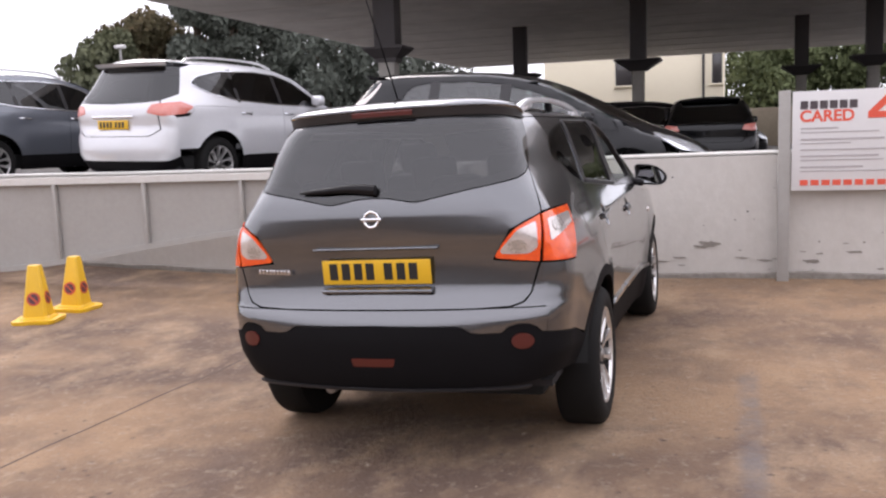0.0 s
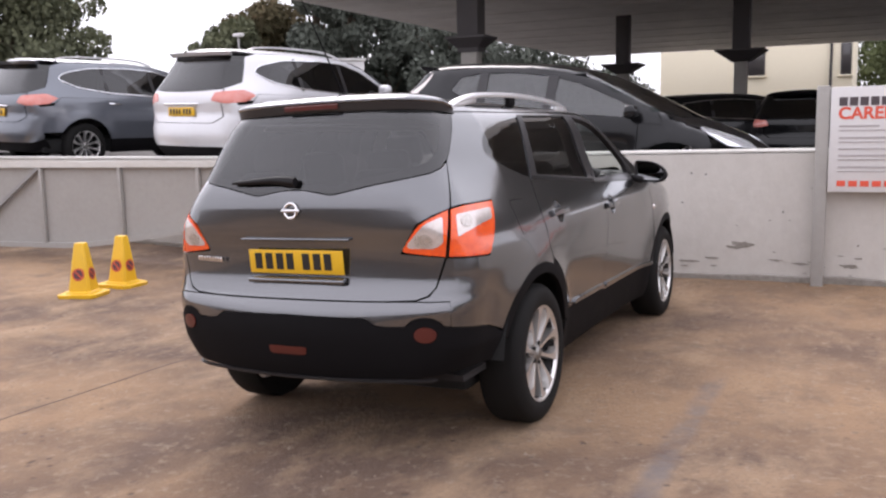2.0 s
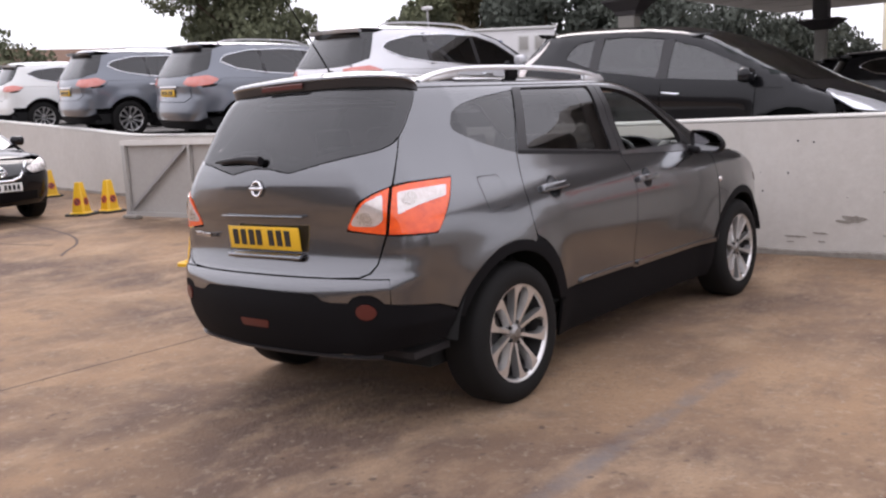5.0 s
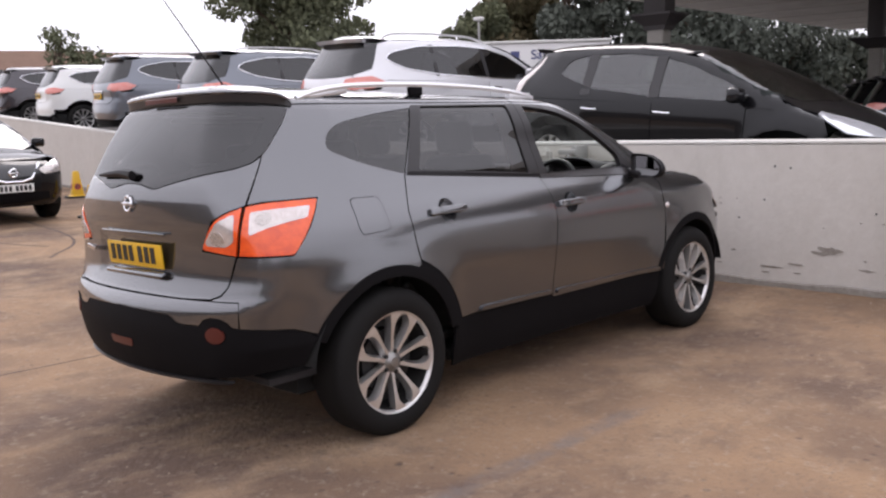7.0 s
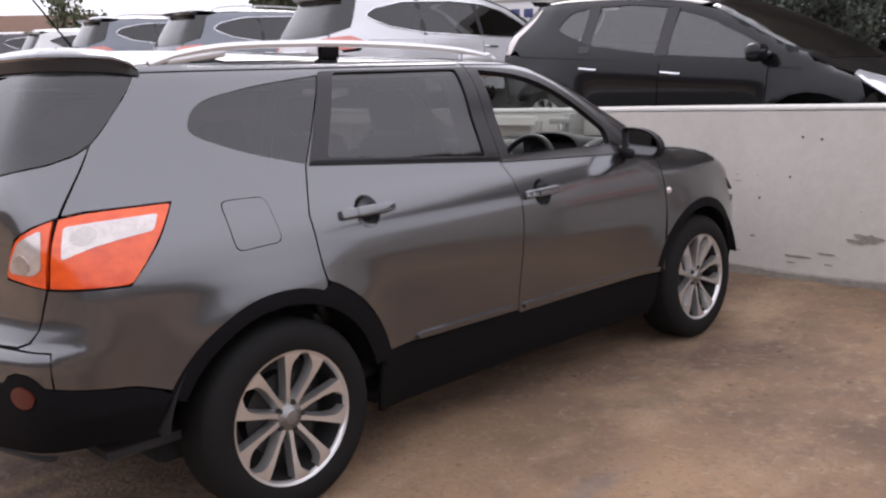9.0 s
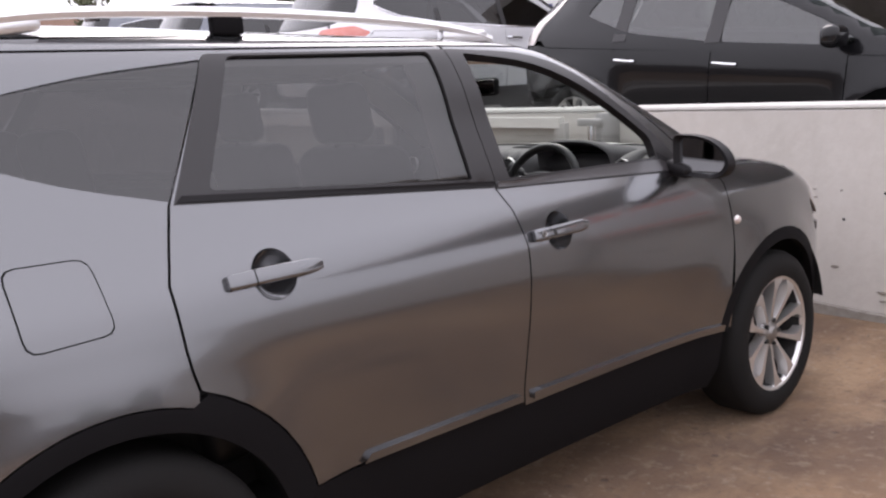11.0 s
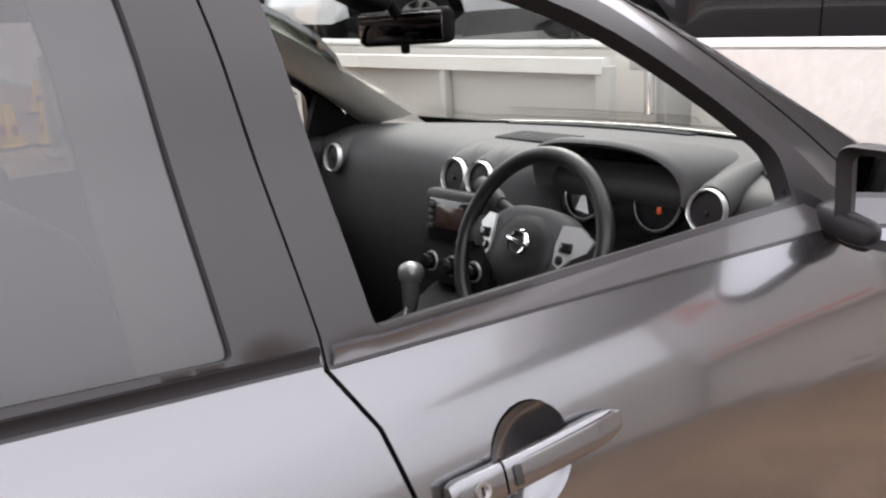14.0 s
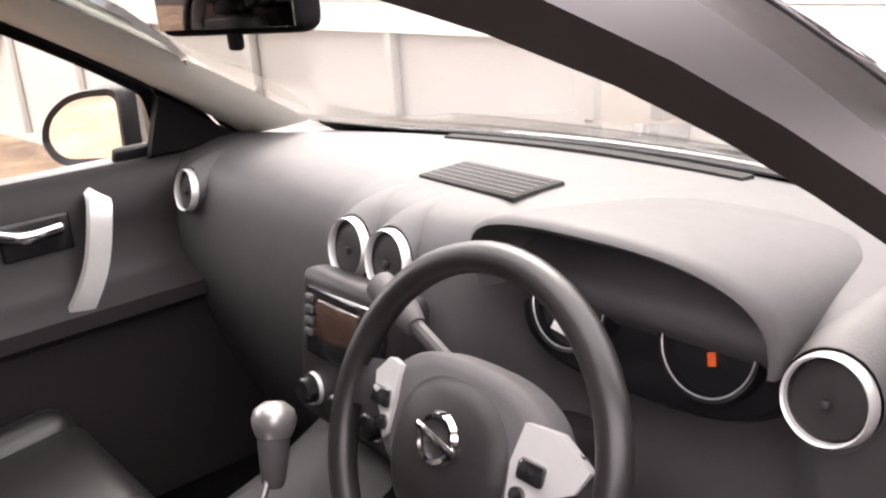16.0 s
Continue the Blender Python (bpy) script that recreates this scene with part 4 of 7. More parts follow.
for x, y, z, r in ((0.608, 2.108, 1.094, 0.0395), (-0.636, 2.124, 1.091, 0.040), (-0.076, 2.106, 1.092, 0.043), (0.016, 2.104, 1.092, 0.043)):
    # teardrop cowl behind the ring, fading into the dash top
    rows = []
    for i, t in enumerate(np.linspace(0, 1, 8)):
        rr, yy, zz = r * 1.10 * (1 - 0.80 * t ** 1.5), y - 0.002 + (0.125 if abs(x) < 0.2 else 0.165) * t, z + 0.058 * t ** 0.8
        rows.append([(x + rr * math.cos(a), yy - 0.10 * 0 + 0.25 * rr * math.sin(a), zz + rr * 0.97 * math.sin(a)) for a in np.linspace(0, 2 * math.pi, 25)])
    obj("vent_cowl", grid_mesh(rows), DASH, dash, angle=60)
    vent(x, y, z, r)

# slatted grille on the dash top
gm = Matrix.Translation((0.025, 2.276, 1.1635)) @ pose(0, 0, 0, 2, 0, -4.5)
grille = obj("demister_grille", moved(rbox(0.214, 0.090, 0.010, 0.002), gm), CAVITY, dash, "black slatted demister grille")
for i in range(6):
    obj("slat", moved(rbox(0.204, 0.0042, 0.004, 0.001, 1, at=(0, -0.034 + 0.0136 * i, 0.0042)), gm), DOORTRIM, grille)
slot = [(0.60 * t - 0.30, 2.505 - 0.26 * (0.60 * t - 0.30) ** 2, 1.1610 - 0.004 * abs(t - 0.5)) for t in np.linspace(0, 1, 12)]
obj("demister_slot", sweep(slot, [(0.012, 0.002), (-0.012, 0.002), (-0.012, -0.004), (0.012, -0.004)]), CAVITY, dash, "dark demister slot")
obj("corner_vent", rbox(0.040, 0.085, 0.008, 0.003, m=pose(0.636, 2.262, 1.139, 0, 6, 40)), CAVITY, dash, "small black side vent")

# instrument hood and dials
rows = []
ang = np.linspace(-0.12, math.pi + 0.12, 33)
for t, (yo, w, h, zb) in enumerate(((2.165, 0.172, 0.076, 1.105), (2.075, 0.176, 0.078, 1.116), (2.062, 0.183, 0.086, 1.117), (2.066, 0.188, 0.092, 1.117), (2.085, 0.190, 0.093, 1.117), (2.18, 0.188, 0.074, 1.120), (2.29, 0.178, 0.050, 1.125), (2.37, 0.158, 0.030, 1.130), (2.42, 0.13, 0.014, 1.132))):
    rows.append([(0.375 - w * np.sign(math.cos(a)) * abs(math.cos(a)) ** 0.72, yo + (0.035 * (1 - max(math.sin(a), 0)) if t < 5 else 0), zb + h * np.sign(math.sin(a)) * abs(math.sin(a)) ** 0.72) for a in ang])
hood = obj("instrument_hood", grid_mesh(rows), DASH, dash, angle=70)
pan = pose(0.368, 2.172, 1.078, 74, 0, 0)
pe = [(0.178 * np.sign(math.cos(a)) * abs(math.cos(a)) ** 0.6, 0.082 * np.sign(math.sin(a)) * abs(math.sin(a)) ** 0.7) for a in np.linspace(0, 2 * math.pi, 41)]
panel_face = obj("instrument_panel", moved(grid_mesh([[(x * s, y * s, h) for x, y in pe] for s, h in ((0.0, 0.004), (0.9, 0.004), (0.97, 0.0), (1.0, -0.02))]), pan), DIAL, dash, "black instrument panel")
for gx in (-0.090, 0.092):
    g = obj("dial", moved(lathe([(0.0, 0.010), (0.050, 0.010), (0.053, 0.018), (0.057, 0.019), (0.059, 0.012), (0.060, 0.0)], 40, pose(gx, 0, 0)), pan), DIAL, panel_face)
    obj("dial_ring", moved(lathe([(0.0512, 0.0185), (0.0522, 0.0198), (0.0532, 0.0185)], 40, pose(gx, 0, 0)), pan), TRIMSILVER, g, "thin silver ring")
    if gx > 0:
        obj("warning_mark", moved(rbox(0.034, 0.006, 0.003, 0.001, at=(gx - 0.006, 0.002, 0.012)), pan), NEEDLE, g, "orange dial mark")
        obj("warning_mark", moved(rbox(0.009, 0.014, 0.003, 0.001, m=pose(gx + 0.004, -0.014, 0.012, 0, 0, 15)), pan), NEEDLE, g, "orange dial mark")
    else:
        # glint on the dial, drawn as a flat white triangle
        obj("dial_glint", moved(([(gx - 0.008, 0.010, 0.0125), (gx - 0.024, -0.036, 0.0125), (gx + 0.014, -0.042, 0.0125)], [(0, 1, 2)]), pan), GLINTWHITE, g, "white glint painted on the dial", smooth=False)

# centre stack: radio, knobs
st = pose(-0.002, 2.052, 0.965, 81, 0, 0)
stack = obj("centre_panel", moved(rbox(0.235, 0.215, 0.05, 0.016, 3), st), DOORTRIM, dash, "black centre panel of the dashboard")
radio = obj("radio", moved(rbox(0.175, 0.095, 0.012, 0.005, at=(0.0, 0.040, 0.027)), st), GLOSSBLACK, stack, "black radio unit")
obj("display", moved(rbox(0.098, 0.052, 0.006, 0.003, at=(-0.008, 0.048, 0.034)), st), SCREENBROWN, radio, "unlit brown display")
for i in range(4):
    for sx in (-0.076, 0.066):
        obj("button", moved(rbox(0.018, 0.011, 0.007, 0.003, at=(sx, 0.072 - 0.016 * i, 0.034)), st), DASH, radio)
for i in range(3):
    obj("heater_knob", moved(lathe([(0.0, 0.022), (0.015, 0.021), (0.018, 0.018), (0.020, 0.0)], 24, pose(-0.075 + 0.075 * i, -0.060, 0.025)), st), DIAL, stack, "black heater knob")
    obj("knob_ring", moved(lathe([(0.0195, 0.004), (0.022, 0.006), (0.024, 0.0)], 24, pose(-0.075 + 0.075 * i, -0.060, 0.025)), st), TRIMSILVER, stack, "silver ring")

# steering wheel
HUBBLACK = mat("black_hub_plastic", (0.016, 0.0145, 0.015), 0.45, vary=0.2, scale=8, bump=0.05, bscale=420, spec=0.25)
sw = pose(0.340, 1.930, 1.024, 66, 0, 0)
wheel_rim = obj("steering_wheel", moved(sweep([(0.180 * math.cos(a), 0.180 * math.sin(a), 0.0) for a in np.linspace(0, 2 * math.pi, 56, endpoint=False)], ring(0.0160, 12), closed=True), sw), LEATHER, car, "black leather steering wheel", angle=80)
pad = [(0.082 * np.sign(math.cos(a)) * abs(math.cos(a)) ** 0.8, -0.012 + 0.078 * np.sign(math.sin(a)) * abs(math.sin(a)) ** 0.85) for a in np.linspace(0, 2 * math.pi, 36, endpoint=False)]
obj("airbag_pad", moved(grid_mesh([[(0, -0.012, 0.028)] * 37] + [[(x * s, -0.012 + (y + 0.012) * s, h) for x, y in pad + pad[:1]] for s, h in ((0.35, 0.028), (0.75, 0.024), (0.93, 0.014), (1.0, 0.0), (1.02, -0.03))]), sw), HUBBLACK, wheel_rim, "dark padded hub", angle=60)
bez = [(0.122 * np.sign(math.cos(a)) * abs(math.cos(a)) ** 0.75, 0.010 + 0.070 * np.sign(math.sin(a)) * abs(math.sin(a)) ** 0.9) for a in np.linspace(0, 2 * math.pi, 41)]
# the sheen on the dark hub's surround is put in as paler dash grey
obj("hub_bezel", moved(grid_mesh([[(x * k, 0.010 + (y - 0.010) * k, h) for x, y in bez] for k, h in ((0.0, 0.012), (0.80, 0.012), (0.94, 0.008), (1.0, -0.002), (1.0, -0.025))]), sw), DASH, wheel_rim, "hub surround, greyed for the light it catches", angle=60)
obj("emblem", moved(merge(lathe([(0.020, 0.0), (0.021, 0.005), (0.026, 0.006), (0.029, 0.0)], 28), rbox(0.066, 0.009, 0.005, 0.002, at=(0, 0, 0.004))), sw @ pose(0.0, 0.006, 0.028, 0, 0, -12) @ Matrix.Scale(0.9, 4)), CHROME, wheel_rim, "chrome ring emblem with a plain bar")
for s in (-1, 1):
    obj("spoke", moved(sweep(curve([(s * 0.070, 0.012, -0.004), (s * 0.11, 0.018, 0.0), (s * 0.150, 0.012, 0.0), (s * 0.178, 0.006, 0.0)], 4), [(0.030, 0.006), (0.0, 0.010), (-0.030, 0.006), (-0.026, -0.008), (0.026, -0.008)], scale=[1.25] * 4 + [1.0] * 4 + [0.7] * 5), sw), DOORTRIM, wheel_rim)
    obj("lower_spoke", moved(sweep([(s * 0.035, -0.075, -0.006), (s * 0.050, -0.125, -0.002), (s * 0.075, -0.165, 0.0)], [(0.016, 0.005), (-0.016, 0.005), (-0.013, -0.007), (0.013, -0.007)]), sw), LEATHER, wheel_rim)
    fv = [(s * (x if s > 0 else 0.088 + 0.6 * (x - 0.088)), y, z) for x, y, z in ((0.088, 0.052, 0.017), (0.125, 0.054, 0.014), (0.160, 0.034, 0.010), (0.150, 0.012, 0.010), (0.118, -0.006, 0.012), (0.098, -0.026, 0.013), (0.084, -0.018, 0.016), (0.082, 0.016, 0.018))]
    low_v = [(x, y, z - 0.010) for x, y, z in fv]
    tri = [tuple(range(8)) if s < 0 else tuple(reversed(range(8)))] + [(i, 8 + i, 8 + (i + 1) % 8, (i + 1) % 8) if s < 0 else (i, (i + 1) % 8, 8 + (i + 1) % 8, 8 + i) for i in range(8)]
    insert = obj("spoke_insert", moved((fv + low_v, tri), sw), TRIMSILVER, wheel_rim, "satin silver spoke insert", angle=20)
    obj("button_pad", moved(rbox(0.030, 0.020, 0.008, 0.004, at=(s * 0.106, 0.014, 0.016)), sw), GLOSSBLACK, insert, "black buttons")
    obj("button_pad", moved(lathe([(0.0, 0.005), (0.008, 0.004), (0.009, -0.004)], 14, pose(s * 0.096, -0.010, 0.014)), sw), GLOSSBLACK, insert, "round black button")
obj("column_shroud", moved(rbox(0.12, 0.10, 0.20, 0.035, 4), sw @ pose(0, -0.02, -0.13)), DOORTRIM, dash)
for s in (-1, 1):
    obj("column_stalk", moved(merge(sweep([(s * 0.04, 0.03 - s * 0.01, -0.055), (s * 0.10, 0.036 - s * 0.026, -0.05), (s * 0.165, 0.040 - s * 0.048, -0.045)], ring(0.009, 10)), sweep([(s * 0.150, 0.038 - s * 0.043, -0.046), (s * 0.170, 0.040 - s * 0.050, -0.045), (s * 0.222, 0.044 - s * 0.068, -0.041), (s * 0.228, 0.044 - s * 0.070, -0.041)], ring(0.0185, 12), scale=[0.7, 1.0, 1.0, 0.6])), sw), DASH, dash, "dark control stalk")

# console, gear lever, handbrake
con = [(0.115, -0.25), (0.115, 0.0), (0.105, 0.05), (0.07, 0.065), (-0.07, 0.065), (-0.105, 0.05), (-0.118, 0.0), (-0.118, -0.25)]
rows = [[(-0.02 + a, y, z + b) for a, b in con] for y, z in ((1.10, 0.60), (1.40, 0.61), (1.62, 0.63), (1.74, 0.68), (1.84, 0.715), (1.96, 0.745), (2.08, 0.80), (2.14, 0.86))]
console = obj("centre_console", grid_mesh(rows), DOORTRIM, car, "black centre console", angle=50)
sur = [(0.056 * math.cos(a) * (1 + 0.26 * math.sin(a)), 0.082 * math.sin(a)) for a in np.linspace(0, 2 * math.pi, 37)]
gs = Matrix.Translation((0.003, 1.862, 0.783)) @ pose(0, 0, 0, 5, 0, 8)
obj("gear_surround", moved(grid_mesh([[(x * s, y * s, h) for x, y in sur] for s, h in ((0.60, -0.004), (0.64, 0.006), (0.82, 0.010), (0.97, 0.004), (1.0, -0.004), (1.02, -0.03))]), gs), TRIMSILVER, console, "satin silver gear surround", angle=60)
obj("gear_gate", moved(([(x * 0.64, y * 0.66, 0.0) for x, y in sur[:-1]], [tuple(range(36))]), gs), SCREENBROWN, console, "dark brown gate plate", smooth=False)
lever = obj("gear_lever", sweep([(-0.012, 1.86, 0.775), (-0.028, 1.905, 0.840), (-0.038, 1.922, 0.868)], ring(0.005, 10)), STEEL, console, "dull steel gear lever")
kn = Matrix.Translation((-0.041, 1.927, 0.880)) @ pose(0, 0, 0, -16, -12, 0)
obj("knob_skirt", moved(lathe([(0.012, -0.060), (0.016, -0.052), (0.020, -0.012), (0.022, 0.006)], 24), kn), DASH, lever, "dark leather knob skirt")
obj("gear_knob", moved(lathe([(0.020, 0.004), (0.024, 0.008), (0.028, 0.018), (0.030, 0.030), (0.026, 0.042), (0.014, 0.051), (0.0, 0.053)], 28), kn), KNOBGREY, lever, "satin grey gear knob")
obj("handbrake", merge(sweep(curve([(-0.195, 1.42, 0.655), (-0.192, 1.57, 0.712), (-0.180, 1.705, 0.776)], 4), ring(0.018, 10)), lathe([(0.0, 0.022), (0.009, 0.020), (0.010, 0.0)], 14, pose(-0.180, 1.703, 0.775, -65, 0, 0))), LEATHER, console, "black handbrake lever")
rotary = obj("console_dial", lathe([(0.0, 0.018), (0.024, 0.018), (0.026, 0.014), (0.027, -0.010)], 28, pose(-0.012, 1.768, 0.758, 8, 0, 0)), DIAL, console, "black rotary switch")
obj("dial_cap", lathe([(0.0, 0.0215), (0.019, 0.0215), (0.022, 0.018)], 28, pose(-0.012, 1.768, 0.758, 8, 0, 0)), TRIMSILVER, rotary, "silver cap")
obj("cup_holder", lathe([(0.0, 0.002), (0.034, 0.002), (0.037, 0.004), (0.040, 0.0)], 28, pose(-0.055, 1.62, 0.690)), DIAL, console, "black cup holder")


def seat(x, y, width=0.50, back=0.66, lift=0.0):
    """A car seat facing +y: cushion, bolsters, back, headrest."""
    s = obj("seat_cushion", rbox(width * 0.96, 0.52, 0.17, 0.06, 4, m=pose(x, y + 0.26 + lift, 0.585 + lift, 6, 0, 0)), LEATHER, car, "black leather seat")
    for k in (-1, 1):
        obj("seat_bolster", rbox(0.10, 0.48, 0.13, 0.05, 4, m=pose(x + k * (width / 2 - 0.05), y + 0.26 + lift, 0.632 + lift, 6, 0, 0)), LEATHER, s)
    obj("seat_back", rbox(width * 0.96, 0.15, back, 0.06, 4, m=pose(x, y - 0.10, 0.62 + back / 2, 14, 0, 0)), LEATHER, s)
    obj("headrest", rbox(0.25, 0.10, 0.19, 0.045, 4, m=pose(x, y - 0.20, 0.62 + back + 0.095, 10, 0, 0)), LEATHER, s)
    for k in (-0.05, 0.05):
        obj("headrest_post", sweep([(x + k, y - 0.175, 0.56 + back), (x + k, y - 0.195, 0.68 + back)], ring(0.006, 8)), CHROME, s)


seat(0.37, 1.19, lift=0.06)
seat(-0.445, 1.295, lift=0.045)
for x in (-0.42, 0.0, 0.42):
    seat(x, 0.30, 0.42, 0.58)
for x in (-0.33, 0.33):
    seat(x, -0.36, 0.40, 0.50)

# door cards, with grab handle on the passenger side
for sx in (-1, 1):
    rows = []
    top_z = 1.154 if sx < 0 else 1.118
    for y in np.linspace(1.22, 2.36, 14):
        zt = top_z - (0.012 if sx < 0 else 0.052) * (y - 1.22)
        rows.append([(sx * a, y, b) for a, b in ((0.80, zt - 0.03), (0.785, zt), (0.755, zt + 0.002), (0.735, zt - 0.02), (0.728, zt - 0.10), (0.732, 0.96), (0.70, 0.93), (0.665, 0.905), (0.668, 0.875), (0.71, 0.85), (0.73, 0.70), (0.74, 0.45))])
    card = obj("door_card", grid_mesh(rows if sx > 0 else [list(r) for r in rows]), DOORTRIM, car, "black door trim", angle=50)
    if sx < 0:
        gp = curve([(-0.715, 1.978, 1.104), (-0.682, 1.971, 1.088), (-0.675, 1.944, 0.990), (-0.678, 1.903, 0.915), (-0.712, 1.872, 0.870)], 5)
        obj("grab_handle", sweep(gp, [(0.020, 0.006), (-0.020, 0.006), (-0.022, -0.008), (0.022, -0.008)], up=(1, 0, 0)), TRIMSILVER, card, "satin silver grab handle")
        obj("handle_recess", rbox(0.012, 0.125, 0.070, 0.02, 3, at=(-0.728, 1.865, 1.05)), DIAL, card, "black handle recess")
        obj("inner_handle", sweep(curve([(-0.722, 1.800, 1.068), (-0.705, 1.84, 1.058), (-0.700, 1.905, 1.062)], 4), ring(0.007, 8, 0.010)), CHROME, card, "chrome inner door handle")
        obj("quarter_trim", (lambda t: (t, [(0, 1, 2), (3, 5, 4), (0, 3, 4, 1), (1, 4, 5, 2), (2, 5, 3, 0)]))([(-0.735, 2.10, 1.15), (-0.735, 2.30, 1.15), (-0.695, 2.12, 1.265), (-0.76, 2.10, 1.14), (-0.76, 2.30, 1.14), (-0.72, 2.12, 1.265)]), BLACKTRIM, card, "black mirror triangle", smooth=False)

# pillar trims, headlining, driving mirror, cowl
edge_in = [(1.56, 1.530), (1.745, 1.472), (1.942, 1.343), (2.075, 1.200), (2.10, 1.150), (2.36, 1.135), (2.245, 1.218), (2.066, 1.338), (1.893, 1.444), (1.740, 1.519), (1.62, 1.562), (1.57, 1.562)]
panel("pillar_trim", SUV, edge_in, LINING, car, "pale cloth pillar trim", off=-0.024, thick=-0.018)
low_edge = np.array(curve([(1.40, 1.532), (1.60, 1.524), (1.75, 1.490), (1.87, 1.424), (1.985, 1.360), (2.10, 1.293), (2.20, 1.232), (2.325, 1.150)], 4))
lower = SUV.at(low_edge[:, 0], low_edge[:, 1]) * (-1, 1, 1) + (0.020, 0, 0)
top_line = np.array(curve([(-0.44, 1.42, 1.585), (-0.455, 1.63, 1.560), (-0.478, 1.795, 1.503), (-0.498, 1.905, 1.450), (-0.520, 2.01, 1.397), (-0.545, 2.10, 1.345), (-0.570, 2.19, 1.297), (-0.615, 2.39, 1.180)], 4))
obj("pillar_trim", grid_mesh([[tuple(lower[i] * (1 - q) + top_line[i] * q + np.array((0.10, -0.10, 0.0)) * q * (1 - q)) for q in np.linspace(0, 1, 7)] for i in range(len(lower))]), LINING, car, "pale cloth pillar trim", angle=70)
panel("headlining", SUV, [(0.50, 1.58), (0.52, 1.2), (0.50, 0.3), (0.45, -0.35), (-0.45, -0.35), (-0.50, 0.3), (-0.52, 1.2), (-0.50, 1.58)], LINING, car, "pale cloth headlining", how="top", off=-0.055, thick=0.01, step=0.1)
for mir in (False, True):
    panel("inner_rail", SUV, [(-0.30, 1.552), (1.55, 1.548), (1.55, 1.585), (-0.30, 1.585)], LINING, car, off=-0.05, thick=0.01, step=0.08, mirror=mir)
    panel("b_pillar_trim", SUV, [(1.06, 1.54), (1.225, 1.54), (1.25, 1.14), (1.20, 0.6), (1.05, 0.6), (1.07, 1.14)], LINING, car, off=-0.05, thick=0.01, step=0.08, mirror=mir)
im = pose(-0.015, 1.950, 1.435, 0, 0, 16)
mirr = obj("driving_mirror", moved(rbox(0.235, 0.040, 0.072, 0.017, 4), im), BLACKTRIM, car, "black driving mirror")
obj("mirror_glass", moved(rbox(0.215, 0.003, 0.056, 0.001, at=(0, -0.0205, 0)), im), DARKMIRROR, mirr, "dark mirror glass")
obj("mirror_stem", sweep([(-0.02, 1.955, 1.435), (-0.015, 1.915, 1.485), (-0.01, 1.86, 1.505)], ring(0.013, 10)), BLACKTRIM, mirr)
obj("mirror_tab", moved(rbox(0.018, 0.012, 0.022, 0.004, at=(0, -0.006, -0.042)), im), BLACKTRIM, mirr)
obj("sensor_pod", rbox(0.10, 0.09, 0.04, 0.015, 3, m=pose(-0.01, 1.845, 1.500, -25, 0, 0)), BLACKTRIM, car, "black sensor pod at the windscreen")
cw = [(x, 2.62 - 0.30 * x * x, 1.128 - 0.02 * x * x) for x in np.linspace(-0.68, 0.68, 24)]
obj("scuttle", sweep(cw, [(0.035, -0.004), (-0.035, 0.010), (-0.035, -0.02), (0.035, -0.02)]), BLACKTRIM, car, "black scuttle panel")
for x0, x1 in ((-0.62, -0.02), (-0.02, 0.60)):
    wv = [(x, 2.585 - 0.30 * x * x, 1.150 - 0.02 * x * x) for x in np.linspace(x0, x1, 10)]
    obj("front_wiper", sweep(wv, ring(0.009, 8)), GLOSSBLACK, car, "black windscreen wiper")
obj("cabin_floor", rbox(1.46, 3.0, 0.03, 0.0, at=(0, 0.9, 0.36)), CARPET, car)
obj("bulkhead", rbox(1.46, 0.03, 0.60, 0.0, at=(0, 2.46, 0.70)), CARPET, car)

# ---- other cars ----
def tinted(name, base, rough=0.3, metal=0.6):
    return mat(name, base, rough, metal, vary=0.08, scale=3, coat=1.0)


GREYBLUE = tinted("slate_grey_paint", (0.145, 0.158, 0.182))
SILVERPAINT = tinted("silver_paint", (0.66, 0.66, 0.68), 0.32, 0.3)
WHITEPAINT = tinted("white_paint", (0.66, 0.66, 0.645), 0.3, 0.0)
BLACKPAINT = mat("black_paint", (0.006, 0.006, 0.007), 0.16, vary=0.08, scale=3, spec=0.2, coat=0.35)
DARKPAINT = tinted("dark_plum_paint", (0.030, 0.024, 0.030), 0.25, 0.3)
DARKGLASS = glass("dark_car_glass", (0.05, 0.052, 0.055), 0.015, 0.08)
GREENGLASS = glass("green_car_glass", (0.36, 0.41, 0.39), 0.015, 0.12)
PINKLENS = mat("pale_red_lamp_lens", (0.62, 0.16, 0.12), 0.15, coat=1.0, vary=0.4, scale=12, second=(0.75, 0.40, 0.36))
WHITEPLATE = mat("white_plate", (0.75, 0.75, 0.72), 0.4)
HEADLENS = mat("bright_headlamp_lens", (0.80, 0.82, 0.85), 0.08, 0.5, coat=1.0, vary=0.4, scale=10, second=(0.5, 0.52, 0.56))

